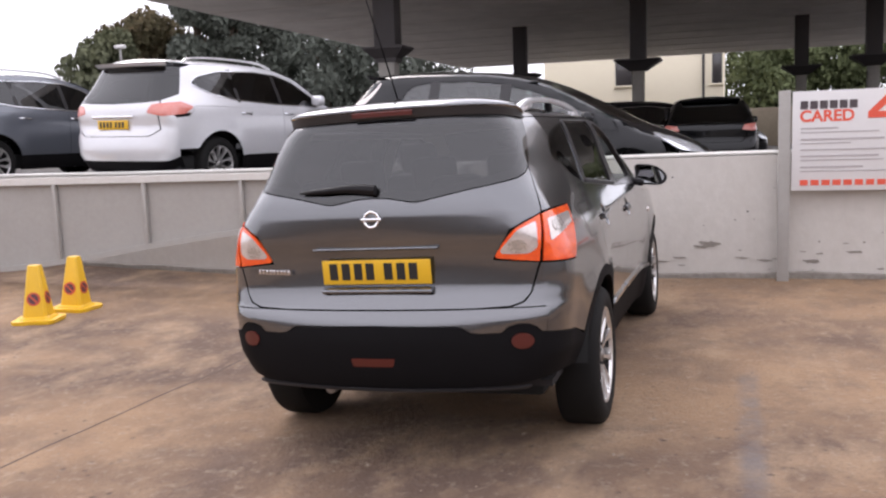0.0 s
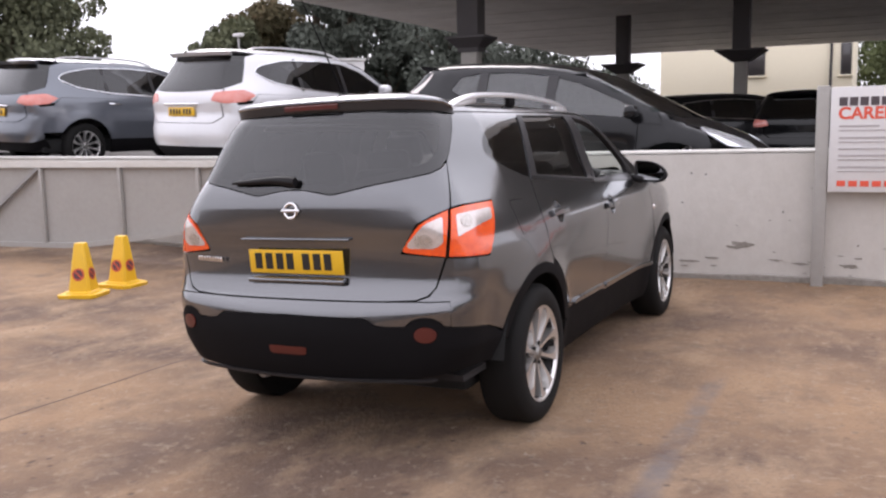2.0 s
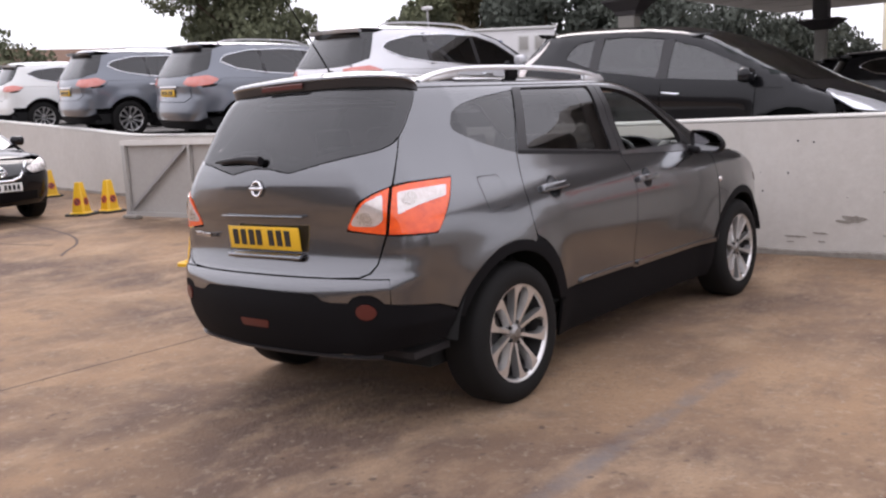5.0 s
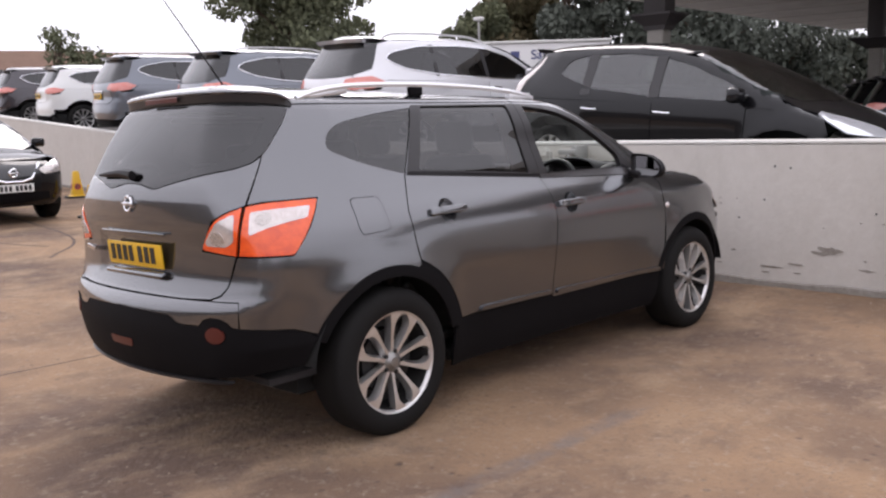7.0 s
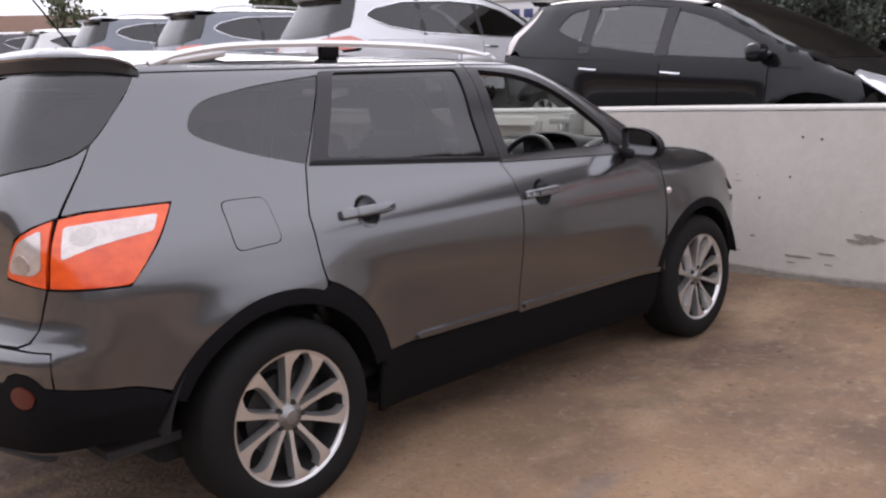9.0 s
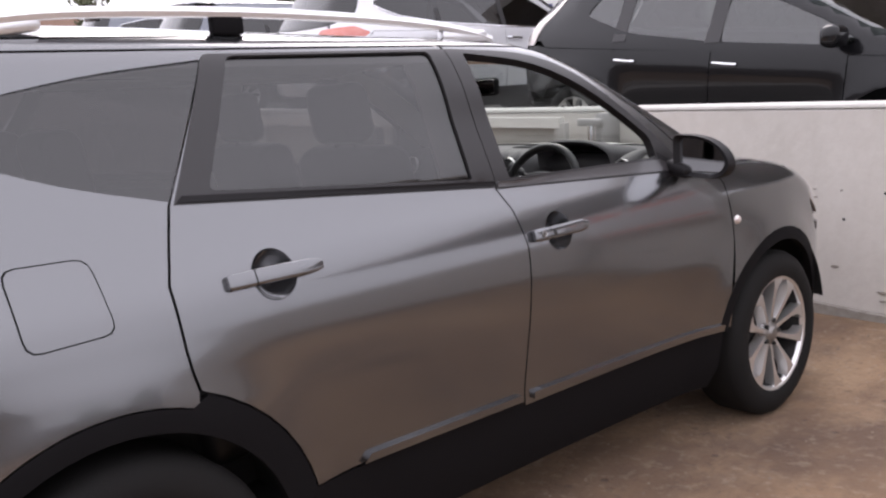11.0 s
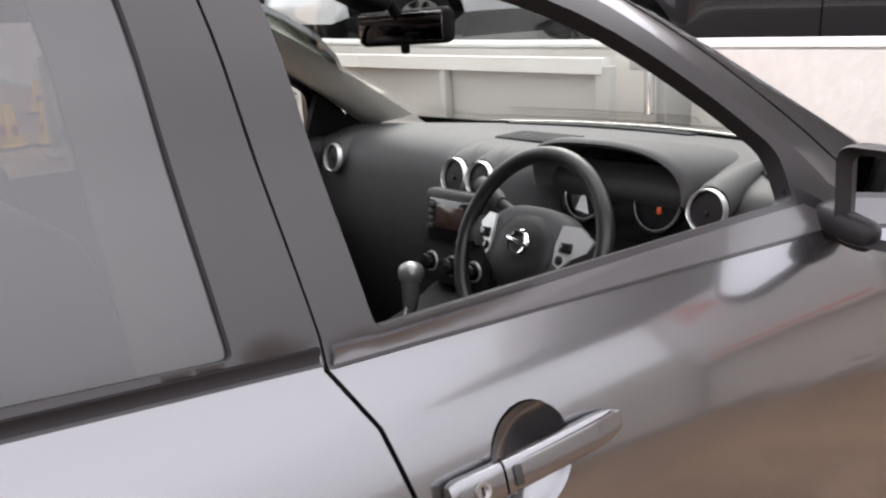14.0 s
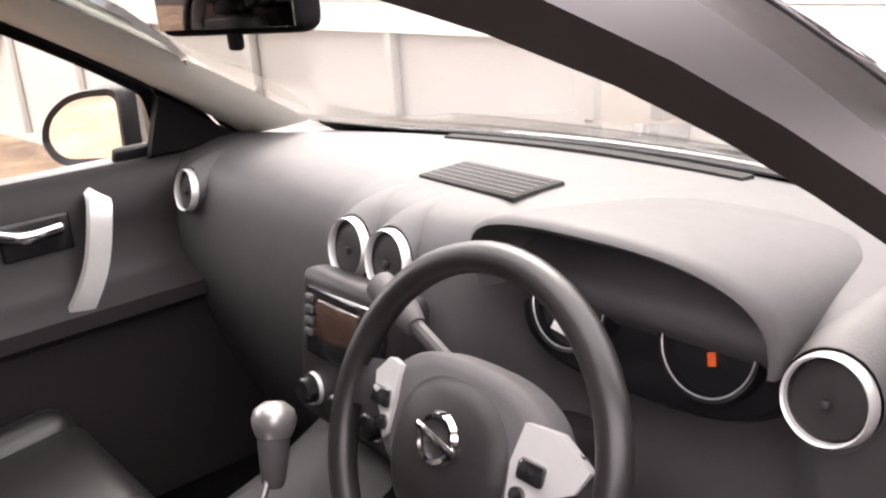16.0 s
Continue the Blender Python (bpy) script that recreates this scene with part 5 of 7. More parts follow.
XT = Shell(
    w=([0.2, 0.35, 0.6, 0.8, 0.95, 1.05, 1.12, 1.2, 1.35, 1.5, 1.6, 1.68], [0.80, 0.86, 0.89, 0.90, 0.893, 0.878, 0.855, 0.825, 0.772, 0.71, 0.66, 0.60]),
    plan=([-1.1, -0.5, -0.2, 0.3, 2.3, 2.8, 3.2, 3.7], [0.88, 0.95, 0.975, 1.0, 1.0, 0.985, 0.94, 0.83]),
    tail=([0.2, 0.4, 0.55, 0.72, 0.82, 1.0, 1.1, 1.2, 1.4, 1.55, 1.68], [-0.80, -0.95, -0.98, -0.955, -0.92, -0.925, -0.90, -0.855, -0.735, -0.645, -0.58]),
    tail_k=([0.2, 0.6, 1.0, 1.5], [0.22, 0.22, 0.15, 0.18]),
    nose=([0.2, 0.4, 0.65, 0.85, 1.0, 1.1, 1.2, 1.7], [3.45, 3.60, 3.64, 3.58, 3.46, 3.30, 3.2, 3.2]), nose_k=([0.2, 0.6, 1.1], [0.30, 0.30, 0.28]),
    top=([-0.9, -0.6, -0.2, 0.4, 1.0, 1.5, 1.75, 2.3, 2.5, 2.65, 3.0, 3.3, 3.6], [1.61, 1.67, 1.692, 1.70, 1.685, 1.64, 1.575, 1.29, 1.19, 1.14, 1.09, 1.02, 0.88]),
    top_k=([-0.6, 0.5, 1.6, 2.8, 3.4], [0.16, 0.13, 0.11, 0.10, 0.14]), axles=(0.0, 2.705), hub=0.35, yb=2.9)
XT.dlo = [(-0.36, 1.365), (-0.20, 1.455), (0.20, 1.535), (0.90, 1.555), (1.35, 1.53), (1.68, 1.44), (2.12, 1.20), (2.16, 1.10), (1.2, 1.125), (0.45, 1.165), (-0.05, 1.235)]
XT.tail_glass, XT.lamp, XT.wheelbase, XT.belt = (1.14, 1.565, 0.60), [(-0.84, 1.0), (-0.80, 1.10), (-0.55, 1.135), (-0.40, 1.07), (-0.52, 0.985), (-0.70, 0.96)], 2.705, 1.08
HB = Shell(
    w=([0.2, 0.35, 0.6, 0.8, 0.92, 1.02, 1.1, 1.2, 1.35, 1.47, 1.56], [0.79, 0.85, 0.88, 0.89, 0.882, 0.862, 0.83, 0.79, 0.725, 0.66, 0.60]),
    plan=([-1.0, -0.45, -0.2, 0.3, 2.3, 2.75, 3.1, 3.6], [0.88, 0.955, 0.98, 1.0, 1.0, 0.985, 0.94, 0.82]),
    tail=([0.2, 0.4, 0.55, 0.7, 0.8, 0.95, 1.05, 1.15, 1.35, 1.5, 1.6], [-0.68, -0.82, -0.85, -0.83, -0.80, -0.80, -0.77, -0.71, -0.58, -0.49, -0.42]),
    tail_k=([0.2, 0.6, 1.0, 1.5], [0.24, 0.24, 0.18, 0.2]),
    nose=([0.2, 0.4, 0.65, 0.82, 0.95, 1.03, 1.15, 1.7], [3.35, 3.50, 3.54, 3.48, 3.36, 3.2, 3.1, 3.1]), nose_k=([0.2, 0.6, 1.1], [0.32, 0.32, 0.28]),
    top=([-0.8, -0.45, 0.0, 0.6, 1.1, 1.45, 1.7, 2.2, 2.42, 2.55, 2.9, 3.2, 3.5], [1.50, 1.555, 1.58, 1.59, 1.575, 1.53, 1.45, 1.20, 1.10, 1.05, 1.01, 0.95, 0.80]),
    top_k=([-0.6, 0.5, 1.6, 2.8, 3.4], [0.16, 0.13, 0.11, 0.10, 0.14]), axles=(0.0, 2.646), hub=0.34, yb=2.8)
HB.dlo = [(-0.26, 1.30), (-0.08, 1.39), (0.30, 1.435), (0.90, 1.455), (1.30, 1.42), (1.62, 1.33), (2.02, 1.12), (2.06, 1.03), (1.2, 1.06), (0.45, 1.10), (0.0, 1.17)]
HB.tail_glass, HB.lamp, HB.wheelbase, HB.belt = (1.08, 1.46, 0.56), [(-0.80, 0.94), (-0.76, 1.03), (-0.55, 1.06), (-0.36, 1.02), (-0.46, 0.945), (-0.66, 0.91)], 2.646, 1.02
LF = Shell(
    w=([0.2, 0.35, 0.6, 0.8, 0.92, 1.02, 1.1, 1.2, 1.32, 1.43, 1.52], [0.79, 0.85, 0.875, 0.885, 0.875, 0.85, 0.815, 0.765, 0.70, 0.635, 0.57]),
    plan=([-1.0, -0.45, -0.2, 0.3, 2.2, 2.7, 3.1, 3.65], [0.88, 0.955, 0.98, 1.0, 1.0, 0.98, 0.93, 0.80]),
    tail=([0.2, 0.4, 0.55, 0.75, 0.95, 1.05, 1.2, 1.35, 1.45, 1.55], [-0.68, -0.80, -0.84, -0.83, -0.80, -0.78, -0.68, -0.56, -0.50, -0.44]),
    tail_k=([0.2, 0.6, 1.0, 1.5], [0.24, 0.24, 0.18, 0.2]),
    nose=([0.2, 0.4, 0.6, 0.75, 0.88, 0.98, 1.1, 1.7], [3.42, 3.56, 3.60, 3.52, 3.36, 3.15, 3.0, 3.0]), nose_k=([0.2, 0.6, 1.1], [0.36, 0.36, 0.34]),
    top=([-0.8, -0.4, 0.1, 0.6, 1.0, 1.35, 1.65, 2.2, 2.55, 2.7, 3.0, 3.25, 3.5], [1.44, 1.51, 1.55, 1.56, 1.555, 1.525, 1.465, 1.265, 1.11, 1.04, 0.945, 0.86, 0.72]),
    top_k=([-0.6, 0.5, 1.6, 2.8, 3.4], [0.17, 0.14, 0.12, 0.12, 0.18]), axles=(0.0, 2.70), hub=0.32, yb=2.75)
LF.dlo = [(0.02, 1.20), (0.12, 1.36), (0.35, 1.405), (0.80, 1.43), (1.20, 1.405), (1.62, 1.32), (2.10, 1.15), (2.36, 1.02), (2.32, 0.985), (1.3, 1.0), (0.5, 1.06)]
LF.tail_glass, LF.lamp, LF.wheelbase, LF.belt = (1.10, 1.43, 0.50), [(-0.62, 0.95), (-0.58, 1.15), (-0.36, 1.40), (-0.32, 1.39), (-0.48, 1.12), (-0.50, 0.95)], 2.70, 0.93


def road_car(label, shell, paint, chrome=True, front="plain", plate=True, rails=True, step=0.085):
    """A parked car in its own coordinates: rear axle at the origin, nose towards +y."""
    c = thing("parked_car", label, "car", group="parked cars")
    S, wb, hub = shell, shell.wheelbase, shell.hub
    belt, r = shell.belt, 0.43
    cowl = 0.2 if shell is LF else 0.0
    ts = S.tail_s
    joints = [0.40, 1.30, 2.32]
    gap = 0.004
    dlo = rounded(shell.dlo, 0.05, 3)
    z_roof = lambda y: float(S.top(y) - S.top_k(y) * 0.30 - 0.045)  # noqa: E731
    lampz = min(q[1] for q in shell.lamp)
    gz0, gz1, gw = shell.tail_glass
    for mir in (False, True):
        k = dict(mirror=mir, step=step)
        panel("quarter_panel", S, [(joints[0] - gap, belt), (joints[0] - gap, 0.62)] + arch(0, r, 40, 150, hub, 9) + [(-0.58, 0.56), (-0.60, lampz - 0.02), (-0.46, lampz), (-0.36, belt)], paint, c, **k)
        for a, b in zip(joints, joints[1:]):
            lo = arch(0, r, 38, 14, hub, 4) if a == joints[0] else []
            panel("door", S, [(a + gap, belt), (b - gap, belt), (b - gap, 0.46)] + ([(0.50, 0.46)] + list(reversed(lo)) if lo else [(a + gap, 0.46)]), paint, c, **k)
        panel("front_wing", S, [(joints[2] + gap, belt - 0.01), (joints[2] + gap, 0.46)] + list(reversed(arch(wb, r, 12, 164, hub, 10))) + [(3.05, 0.62), (3.02, 0.86)] + ([(2.8, 0.945), (2.64, 1.025), (2.50, 1.065), (2.585, 0.922)] if cowl else [(2.8, belt - 0.03)]), paint, c, **k)
        if cowl:
            panel("cowl_corner", S, [(2.30, 0.93), (2.58, 0.895), (2.96, 0.85), (2.98, 0.885), (2.72, 0.992), (2.55, 1.07), (2.36, 1.135), (2.30, 1.05)], paint, c, off=-0.012, **k)
        panel("sill", S, [(0.42, 0.455), (2.36, 0.455), (2.36, 0.24), (0.42, 0.24)], BLACKTRIM, c, "black sill", off=-0.004, **k)
        top_edge = [(y, z_roof(y)) for y in (1.35, 0.9, 0.3, -0.2)]
        front_edge = [(2.38 + cowl, belt - 0.005), (2.20 + 0.7 * cowl, shell.dlo[6][1] - 0.005), (1.78 + 0.5 * cowl, shell.dlo[5][1] + 0.035), (1.5, min(shell.dlo[4][1] + 0.055, z_roof(1.5)))]
        panel("window_frame", S, [(-0.36, belt + 0.006)] + front_edge[:1] + front_edge[1:] + top_edge + [(ts + gw + 0.226, gz1 - 0.01), (ts + gw + 0.168, gz0 + 0.088), (ts + gw + 0.012, gz0 + 0.010), (ts + gw + 0.012, lampz + 0.04), (-0.440, lampz + 0.04), (-0.370, belt)], paint, c, holes=[dlo], **k)
        panel("side_window", S, dlo, GREENGLASS if shell is LF else DARKGLASS, c, "dark side glass", off=-0.006, thick=0.004, **k)
        for yp in (0.42, 1.28):
            p0, p1 = S.at(yp + 0.02, belt + 0.06), S.at(yp - 0.03 + 0.02, z_roof(yp) - 0.05)
            n = S.normal(np.array([p0]))[0]
            sx = -1 if mir else 1
            wide, out = (0.062, 0.003) if shell is LF else (0.03, -0.004)
            obj("window_pillar", sweep([((p0[0] + out) * sx, p0[1], p0[2]), ((p1[0] + out) * sx, p1[1], p1[2])], [(wide, 0.004), (-wide, 0.004), (-wide, -0.004), (wide, -0.004)], up=(sx * n[0], 0, n[2])), FRAMEBLACK, c)
        if chrome:
            pts = S.at(np.array([q[0] for q in dense(dlo, 0.06)]), np.array([q[1] for q in dense(dlo, 0.06)]))
            pts = [((-q[0] if mir else q[0]), q[1], q[2]) for q in pts]
            obj("window_strip", sweep(pts, ring(0.009, 6), closed=True), CHROME, c, "chrome window strip")
        panel("tail_lamp", S, rounded(shell.lamp, 0.02), PINKLENS if chrome else CLEARLENS, c, "pale red tail lamp" if chrome else "pale clear tail lamp", off=0.006, step=0.05, mirror=mir)
        for yp in (0.52, 1.42):
            p = S.at(yp, belt - 0.085)
            sx = -1 if mir else 1
            obj("door_handle", sweep([(sx * (p[0] + 0.004), p[1] - 0.10, p[2] + 0.004), (sx * (p[0] + 0.034), p[1] - 0.07, p[2] + 0.003), (sx * (p[0] + 0.036), p[1] + 0.06, p[2] - 0.003), (sx * (p[0] + 0.004), p[1] + 0.10, p[2] - 0.004)], ring(0.013, 6)), CHROME, c, "chrome door handle")
        sx = -1 if mir else 1
        pm = S.at(2.02 + 0.27 * cowl / 0.2, belt + 0.05)
        obj("wing_mirror", rbox(0.20, 0.13, 0.145, 0.05, 3, at=(sx * (pm[0] + 0.125), pm[1] - 0.02, pm[2] + 0.06)), paint, c)
        if rails:
            rl = [(sx * 0.56, y, z_roof(y) + dz) for y, dz in ((-0.28, 0.03), (-0.15, 0.085), (0.3, 0.098), (0.9, 0.098), (1.2, 0.088), (1.42, 0.05))]
            obj("roof_rail", sweep(curve(rl, 4), [(0.016, -0.012), (0.016, 0.012), (-0.016, 0.012), (-0.016, -0.012)]), SILVER, c, "silver roof rail")
        panel("headlamp", S, rounded([(2.98, 0.90), (3.05, 0.92), (3.30, 0.87), (3.50, 0.78), (3.44, 0.70), (3.15, 0.74)], 0.02), BOWL if front == "grille" else HEADLENS, c, "clear headlamp", off=0.004, step=0.06, mirror=mir)
        panel("inner_skin", S, [(-0.45, belt), (2.7, belt - 0.05), (3.0, 0.75)] + arch(wb, 0.455, 20, 160, hub, 7) + [(2.2, 0.26), (0.5, 0.26)] + arch(0, 0.455, 20, 160, hub, 7) + [(-0.55, 0.6)], CAVITY, c, off=-0.03, step=0.2, mirror=mir)
    tz0, tz1, tw = shell.tail_glass
    hatch = panel("tailgate", S, symmetric([(0.0, 0.72), (0.50, 0.72), (0.60, 0.80), (0.585, lampz + 0.02), (tw, tz0), (0.40, tz0 - 0.02), (0.0, tz0 - 0.03)]), paint, c, how="tail", step=step)
    panel("rear_window", S, symmetric([(0.0, tz0 - 0.024), (0.40, tz0 - 0.014), (tw, tz0 + 0.006), (tw + 0.16, tz0 + 0.09), (tw + 0.22, tz1), (0.0, tz1 + 0.01)]), DARKGLASS, hatch, "dark rear window", how="tail", step=step, off=0.003, thick=0.004)
    panel("bumper", S, symmetric([(0.0, 0.42), (0.65, 0.42), (0.75, 0.47), (0.74, lampz - 0.03), (0.70, lampz + 0.03), (0.597, lampz + 0.03), (0.613, 0.795), (0.510, 0.712), (0.0, 0.712)]), paint, c, how="tail", step=step, off=0.003)
    panel("bumper_cladding", S, symmetric([(0.0, 0.28), (0.6, 0.28), (0.80, 0.33), (0.76, 0.46), (0.65, 0.412), (0.0, 0.412)]), BLACKTRIM, c, "black lower bumper", how="tail", step=step)
    edge = [tuple(S.at(y, z_roof(y) + 0.004)[:2]) for y in (-0.2, 0.3, 0.9, 1.35, 1.5)]
    yr = float(S.tail(tz1)) + 0.02
    panel("roof", S, [(a, b) for a, b in edge] + [(0.3, 1.60), (0, 1.61), (-0.3, 1.60)] + [(-a, b) for a, b in reversed(edge)] + [(-0.48, yr + 0.16), (-0.3, yr + 0.03), (0, yr), (0.3, yr + 0.03), (0.48, yr + 0.16)], paint, c, how="top", step=0.12)
    sp = S.at(ts + np.abs(np.linspace(-0.6, 0.6, 13)), tz1 + 0.015)
    sp[:, 0] *= np.sign(np.linspace(-0.6, 0.6, 13) + 1e-9)
    obj("spoiler", sweep([(q[0], q[1] - 0.02, q[2] + 0.01) for q in sp], [(0.10, 0.03), (-0.07, 0.025), (-0.085, 0.005), (-0.02, -0.022), (0.06, -0.015)]), paint, c, "roof spoiler over the rear window")
    sc = [(0.0, 1.625), (0.45, 1.60)] + [tuple(S.at(y, z)[:2]) for y, z in ((1.62, float(S.top(1.62)) - 0.06), (1.95, float(S.top(1.95)) - 0.07), (2.25 + 0.7 * cowl, float(S.top(2.25 + 0.7 * cowl)) - 0.075))] + [(0.55, 2.50 + cowl), (0.0, 2.60 + cowl)]
    panel("windscreen", S, sc + [(-a, b) for a, b in reversed(sc) if a > 0], GREENGLASS if shell is LF else DARKGLASS, c, "dark greenish windscreen", how="top", step=0.12, thick=0.005)
    bn = [(0.0, 2.61 + cowl), (0.55, 2.51 + cowl), (0.71, 2.46 + 0.5 * cowl), (0.74, 2.8), (0.66, 3.05), (0.45, 3.22), (0.0, 3.30)]
    panel("bonnet", S, bn + [(-a, b) for a, b in reversed(bn) if a > 0], paint, c, how="top", step=0.12)
    ns = S.nose_s
    face = panel("front_bumper", S, symmetric([(0.0, 0.26), (0.55, 0.26), (ns - 3.08, 0.34), (ns - 3.08, 0.70), (0.62, 0.69), (0.55, 0.88), (0.0, 0.90)]), paint, c, how="nose", step=step)
    if front == "grille":
        panel("grille", S, symmetric([(0.0, 0.60), (0.28, 0.62), (0.40, 0.84), (0.0, 0.86)]), GLOSSBLACK, face, "black grille", how="nose", step=0.08, off=0.006)
        vv = [S.at(ns - abs(u), z) * (-np.sign(u + 1e-9), 1, 1) + np.array((0, 0.02, 0)) for u, z in ((-0.42, 0.86), (-0.24, 0.66), (-0.12, 0.62), (0.12, 0.62), (0.24, 0.66), (0.42, 0.86))]
        obj("chrome_bar", sweep(vv, ring(0.018, 6)), CHROME, face, "chrome V-shaped bar")
        em2 = S.at(ns, 0.74) + np.array((0, 0.025, 0))
        obj("emblem", moved(merge(lathe([(0.042, 0.0), (0.05, 0.012), (0.062, 0.01), (0.066, 0.0)], 24), rbox(0.14, 0.022, 0.012, 0.004, at=(0, 0, 0.008))), pose(*em2, -90, 0, 0)), CHROME, face, "round chrome emblem with a plain bar")
        panel("intake", S, symmetric([(0.0, 0.32), (0.50, 0.34), (0.48, 0.46), (0.0, 0.46)]), BLACKTRIM, face, "black lower intake", how="nose", step=0.1, off=0.005)
        fp = S.at(ns, 0.53) + np.array((0, 0.012, 0))
        npl = obj("number_plate", rbox(0.52, 0.012, 0.111, 0.002, at=tuple(fp)), WHITEPLATE, c, "white front number plate")
        for x in (-0.205, -0.145, -0.085, -0.028, 0.060, 0.120, 0.178):
            obj("plate_bar", rbox(0.040, 0.004, 0.076, 0.001, 1, at=(fp[0] + x, fp[1] + 0.0065, fp[2])), INK, npl, "plain dark bar")
    if plate:
        rp = S.at(ts, 0.86) + np.array((0, -0.012, 0))
        npl = obj("number_plate", rbox(0.52, 0.012, 0.111, 0.002, at=tuple(rp)), PLATE, c, "yellow rear number plate")
        for x in (-0.205, -0.145, -0.085, -0.028, 0.060, 0.120, 0.178):
            obj("plate_bar", rbox(0.036, 0.004, 0.070, 0.001, 1, at=(rp[0] + x, rp[1] - 0.0065, rp[2])), INK, npl, "plain dark bar")
        bar = S.at(ts, 0.955) + np.array((0, -0.01, 0))
        obj("chrome_strip", rbox(0.70, 0.025, 0.030, 0.008, at=tuple(bar)), CHROME, hatch, "chrome strip over the plate")
    for yc in (0.0, wb):
        wheel(c, pose(0.87, yc, hub, 0, 0, 0), tyre_r=hub, rim_r=hub * 0.66, spokes=10)
        wheel(c, pose(-0.87, yc, hub, 0, 0, 180), tyre_r=hub, rim_r=hub * 0.66, spokes=10)
    obj("underbody", rbox(1.5, 3.9, 0.22, 0.05, at=(0, 1.3, 0.36)), CAVITY, c)
    obj("cabin_block", rbox(1.25, 2.2, 0.50, 0.1, at=(0, 0.75, 0.85)), CARPET, c, "dark seats")
    return c


def parked(x, y, turn, z, lean=0.0):
    """Pose of a car whose right rear wheel stands at (x, y), its nose turned to the right of +y by turn degrees."""
    a = radians(turn)
    return pose(x - 0.87 * math.cos(a), y + 0.87 * math.sin(a), z, 0, lean, -turn)


def deck(x):
    return float(DECK(x))


DECK = pch([-40, -20.2, -16.7, -12.6, -8.7, -4.8, -1.5, 1, 6], [2.0, 1.40, 1.27, 1.14, 0.98, 0.89, 0.62, 0.55, 0.5])
grey1 = road_car("slate grey sport utility car parked behind the low wall", XT, GREYBLUE)
grey1.matrix_world = parked(-8.69, 5.85, 10, deck(-9.5), 2.0)
copy_thing(grey1, parked(-12.59, 6.12, 10, deck(-13.4), 2.0))
silver = road_car("silver sport utility car with chrome window strips behind the low wall", XT, SILVERPAINT)
silver.matrix_world = parked(-4.80, 5.59, 10, deck(-5.6), 1.5)
white = road_car("white crossover car parked behind the low wall", HB, WHITEPAINT, rails=False)
white.matrix_world = parked(-16.67, 6.41, 12, deck(-17.4), 2.0)
plum = road_car("dark plum crossover car parked behind the low wall", HB, DARKPAINT, rails=False)
plum.matrix_world = parked(-20.18, 6.65, 12, deck(-21), 2.0)
copy_thing(plum, parked(-24.0, 6.9, 12, deck(-25), 2.0))
leaf = road_car("black electric hatchback with bright headlamps behind the low wall", LF, BLACKPAINT, chrome=False, rails=False)
leaf.matrix_world = pose(-2.30, 6.19, 0.735, 0, 0, -92) @ pose(0, 0, 0, -3.6, 0, 0)
near = road_car("black crossover car with its bonnet facing the yard", HB, BLACKPAINT, front="grille", rails=False)
near.matrix_world = pose(-12.60, 1.97, 0.10, 0, 0, -90)
dark = road_car("black crossover car under the canopy", HB, BLACKPAINT, rails=False, step=0.12, plate=False)
dark.matrix_world = pose(1.0, 13.6, 0.5, 0, 0, 4)
for x, y, a in ((-1.3, 14.4, -70), (-2.5, 16.9, -70), (-3.7, 19.4, -70), (-7.5, 13.0, 80), (-8.0, 16.0, 80)):
    copy_thing(dark, pose(x, y, 0.5, 0, 0, a))

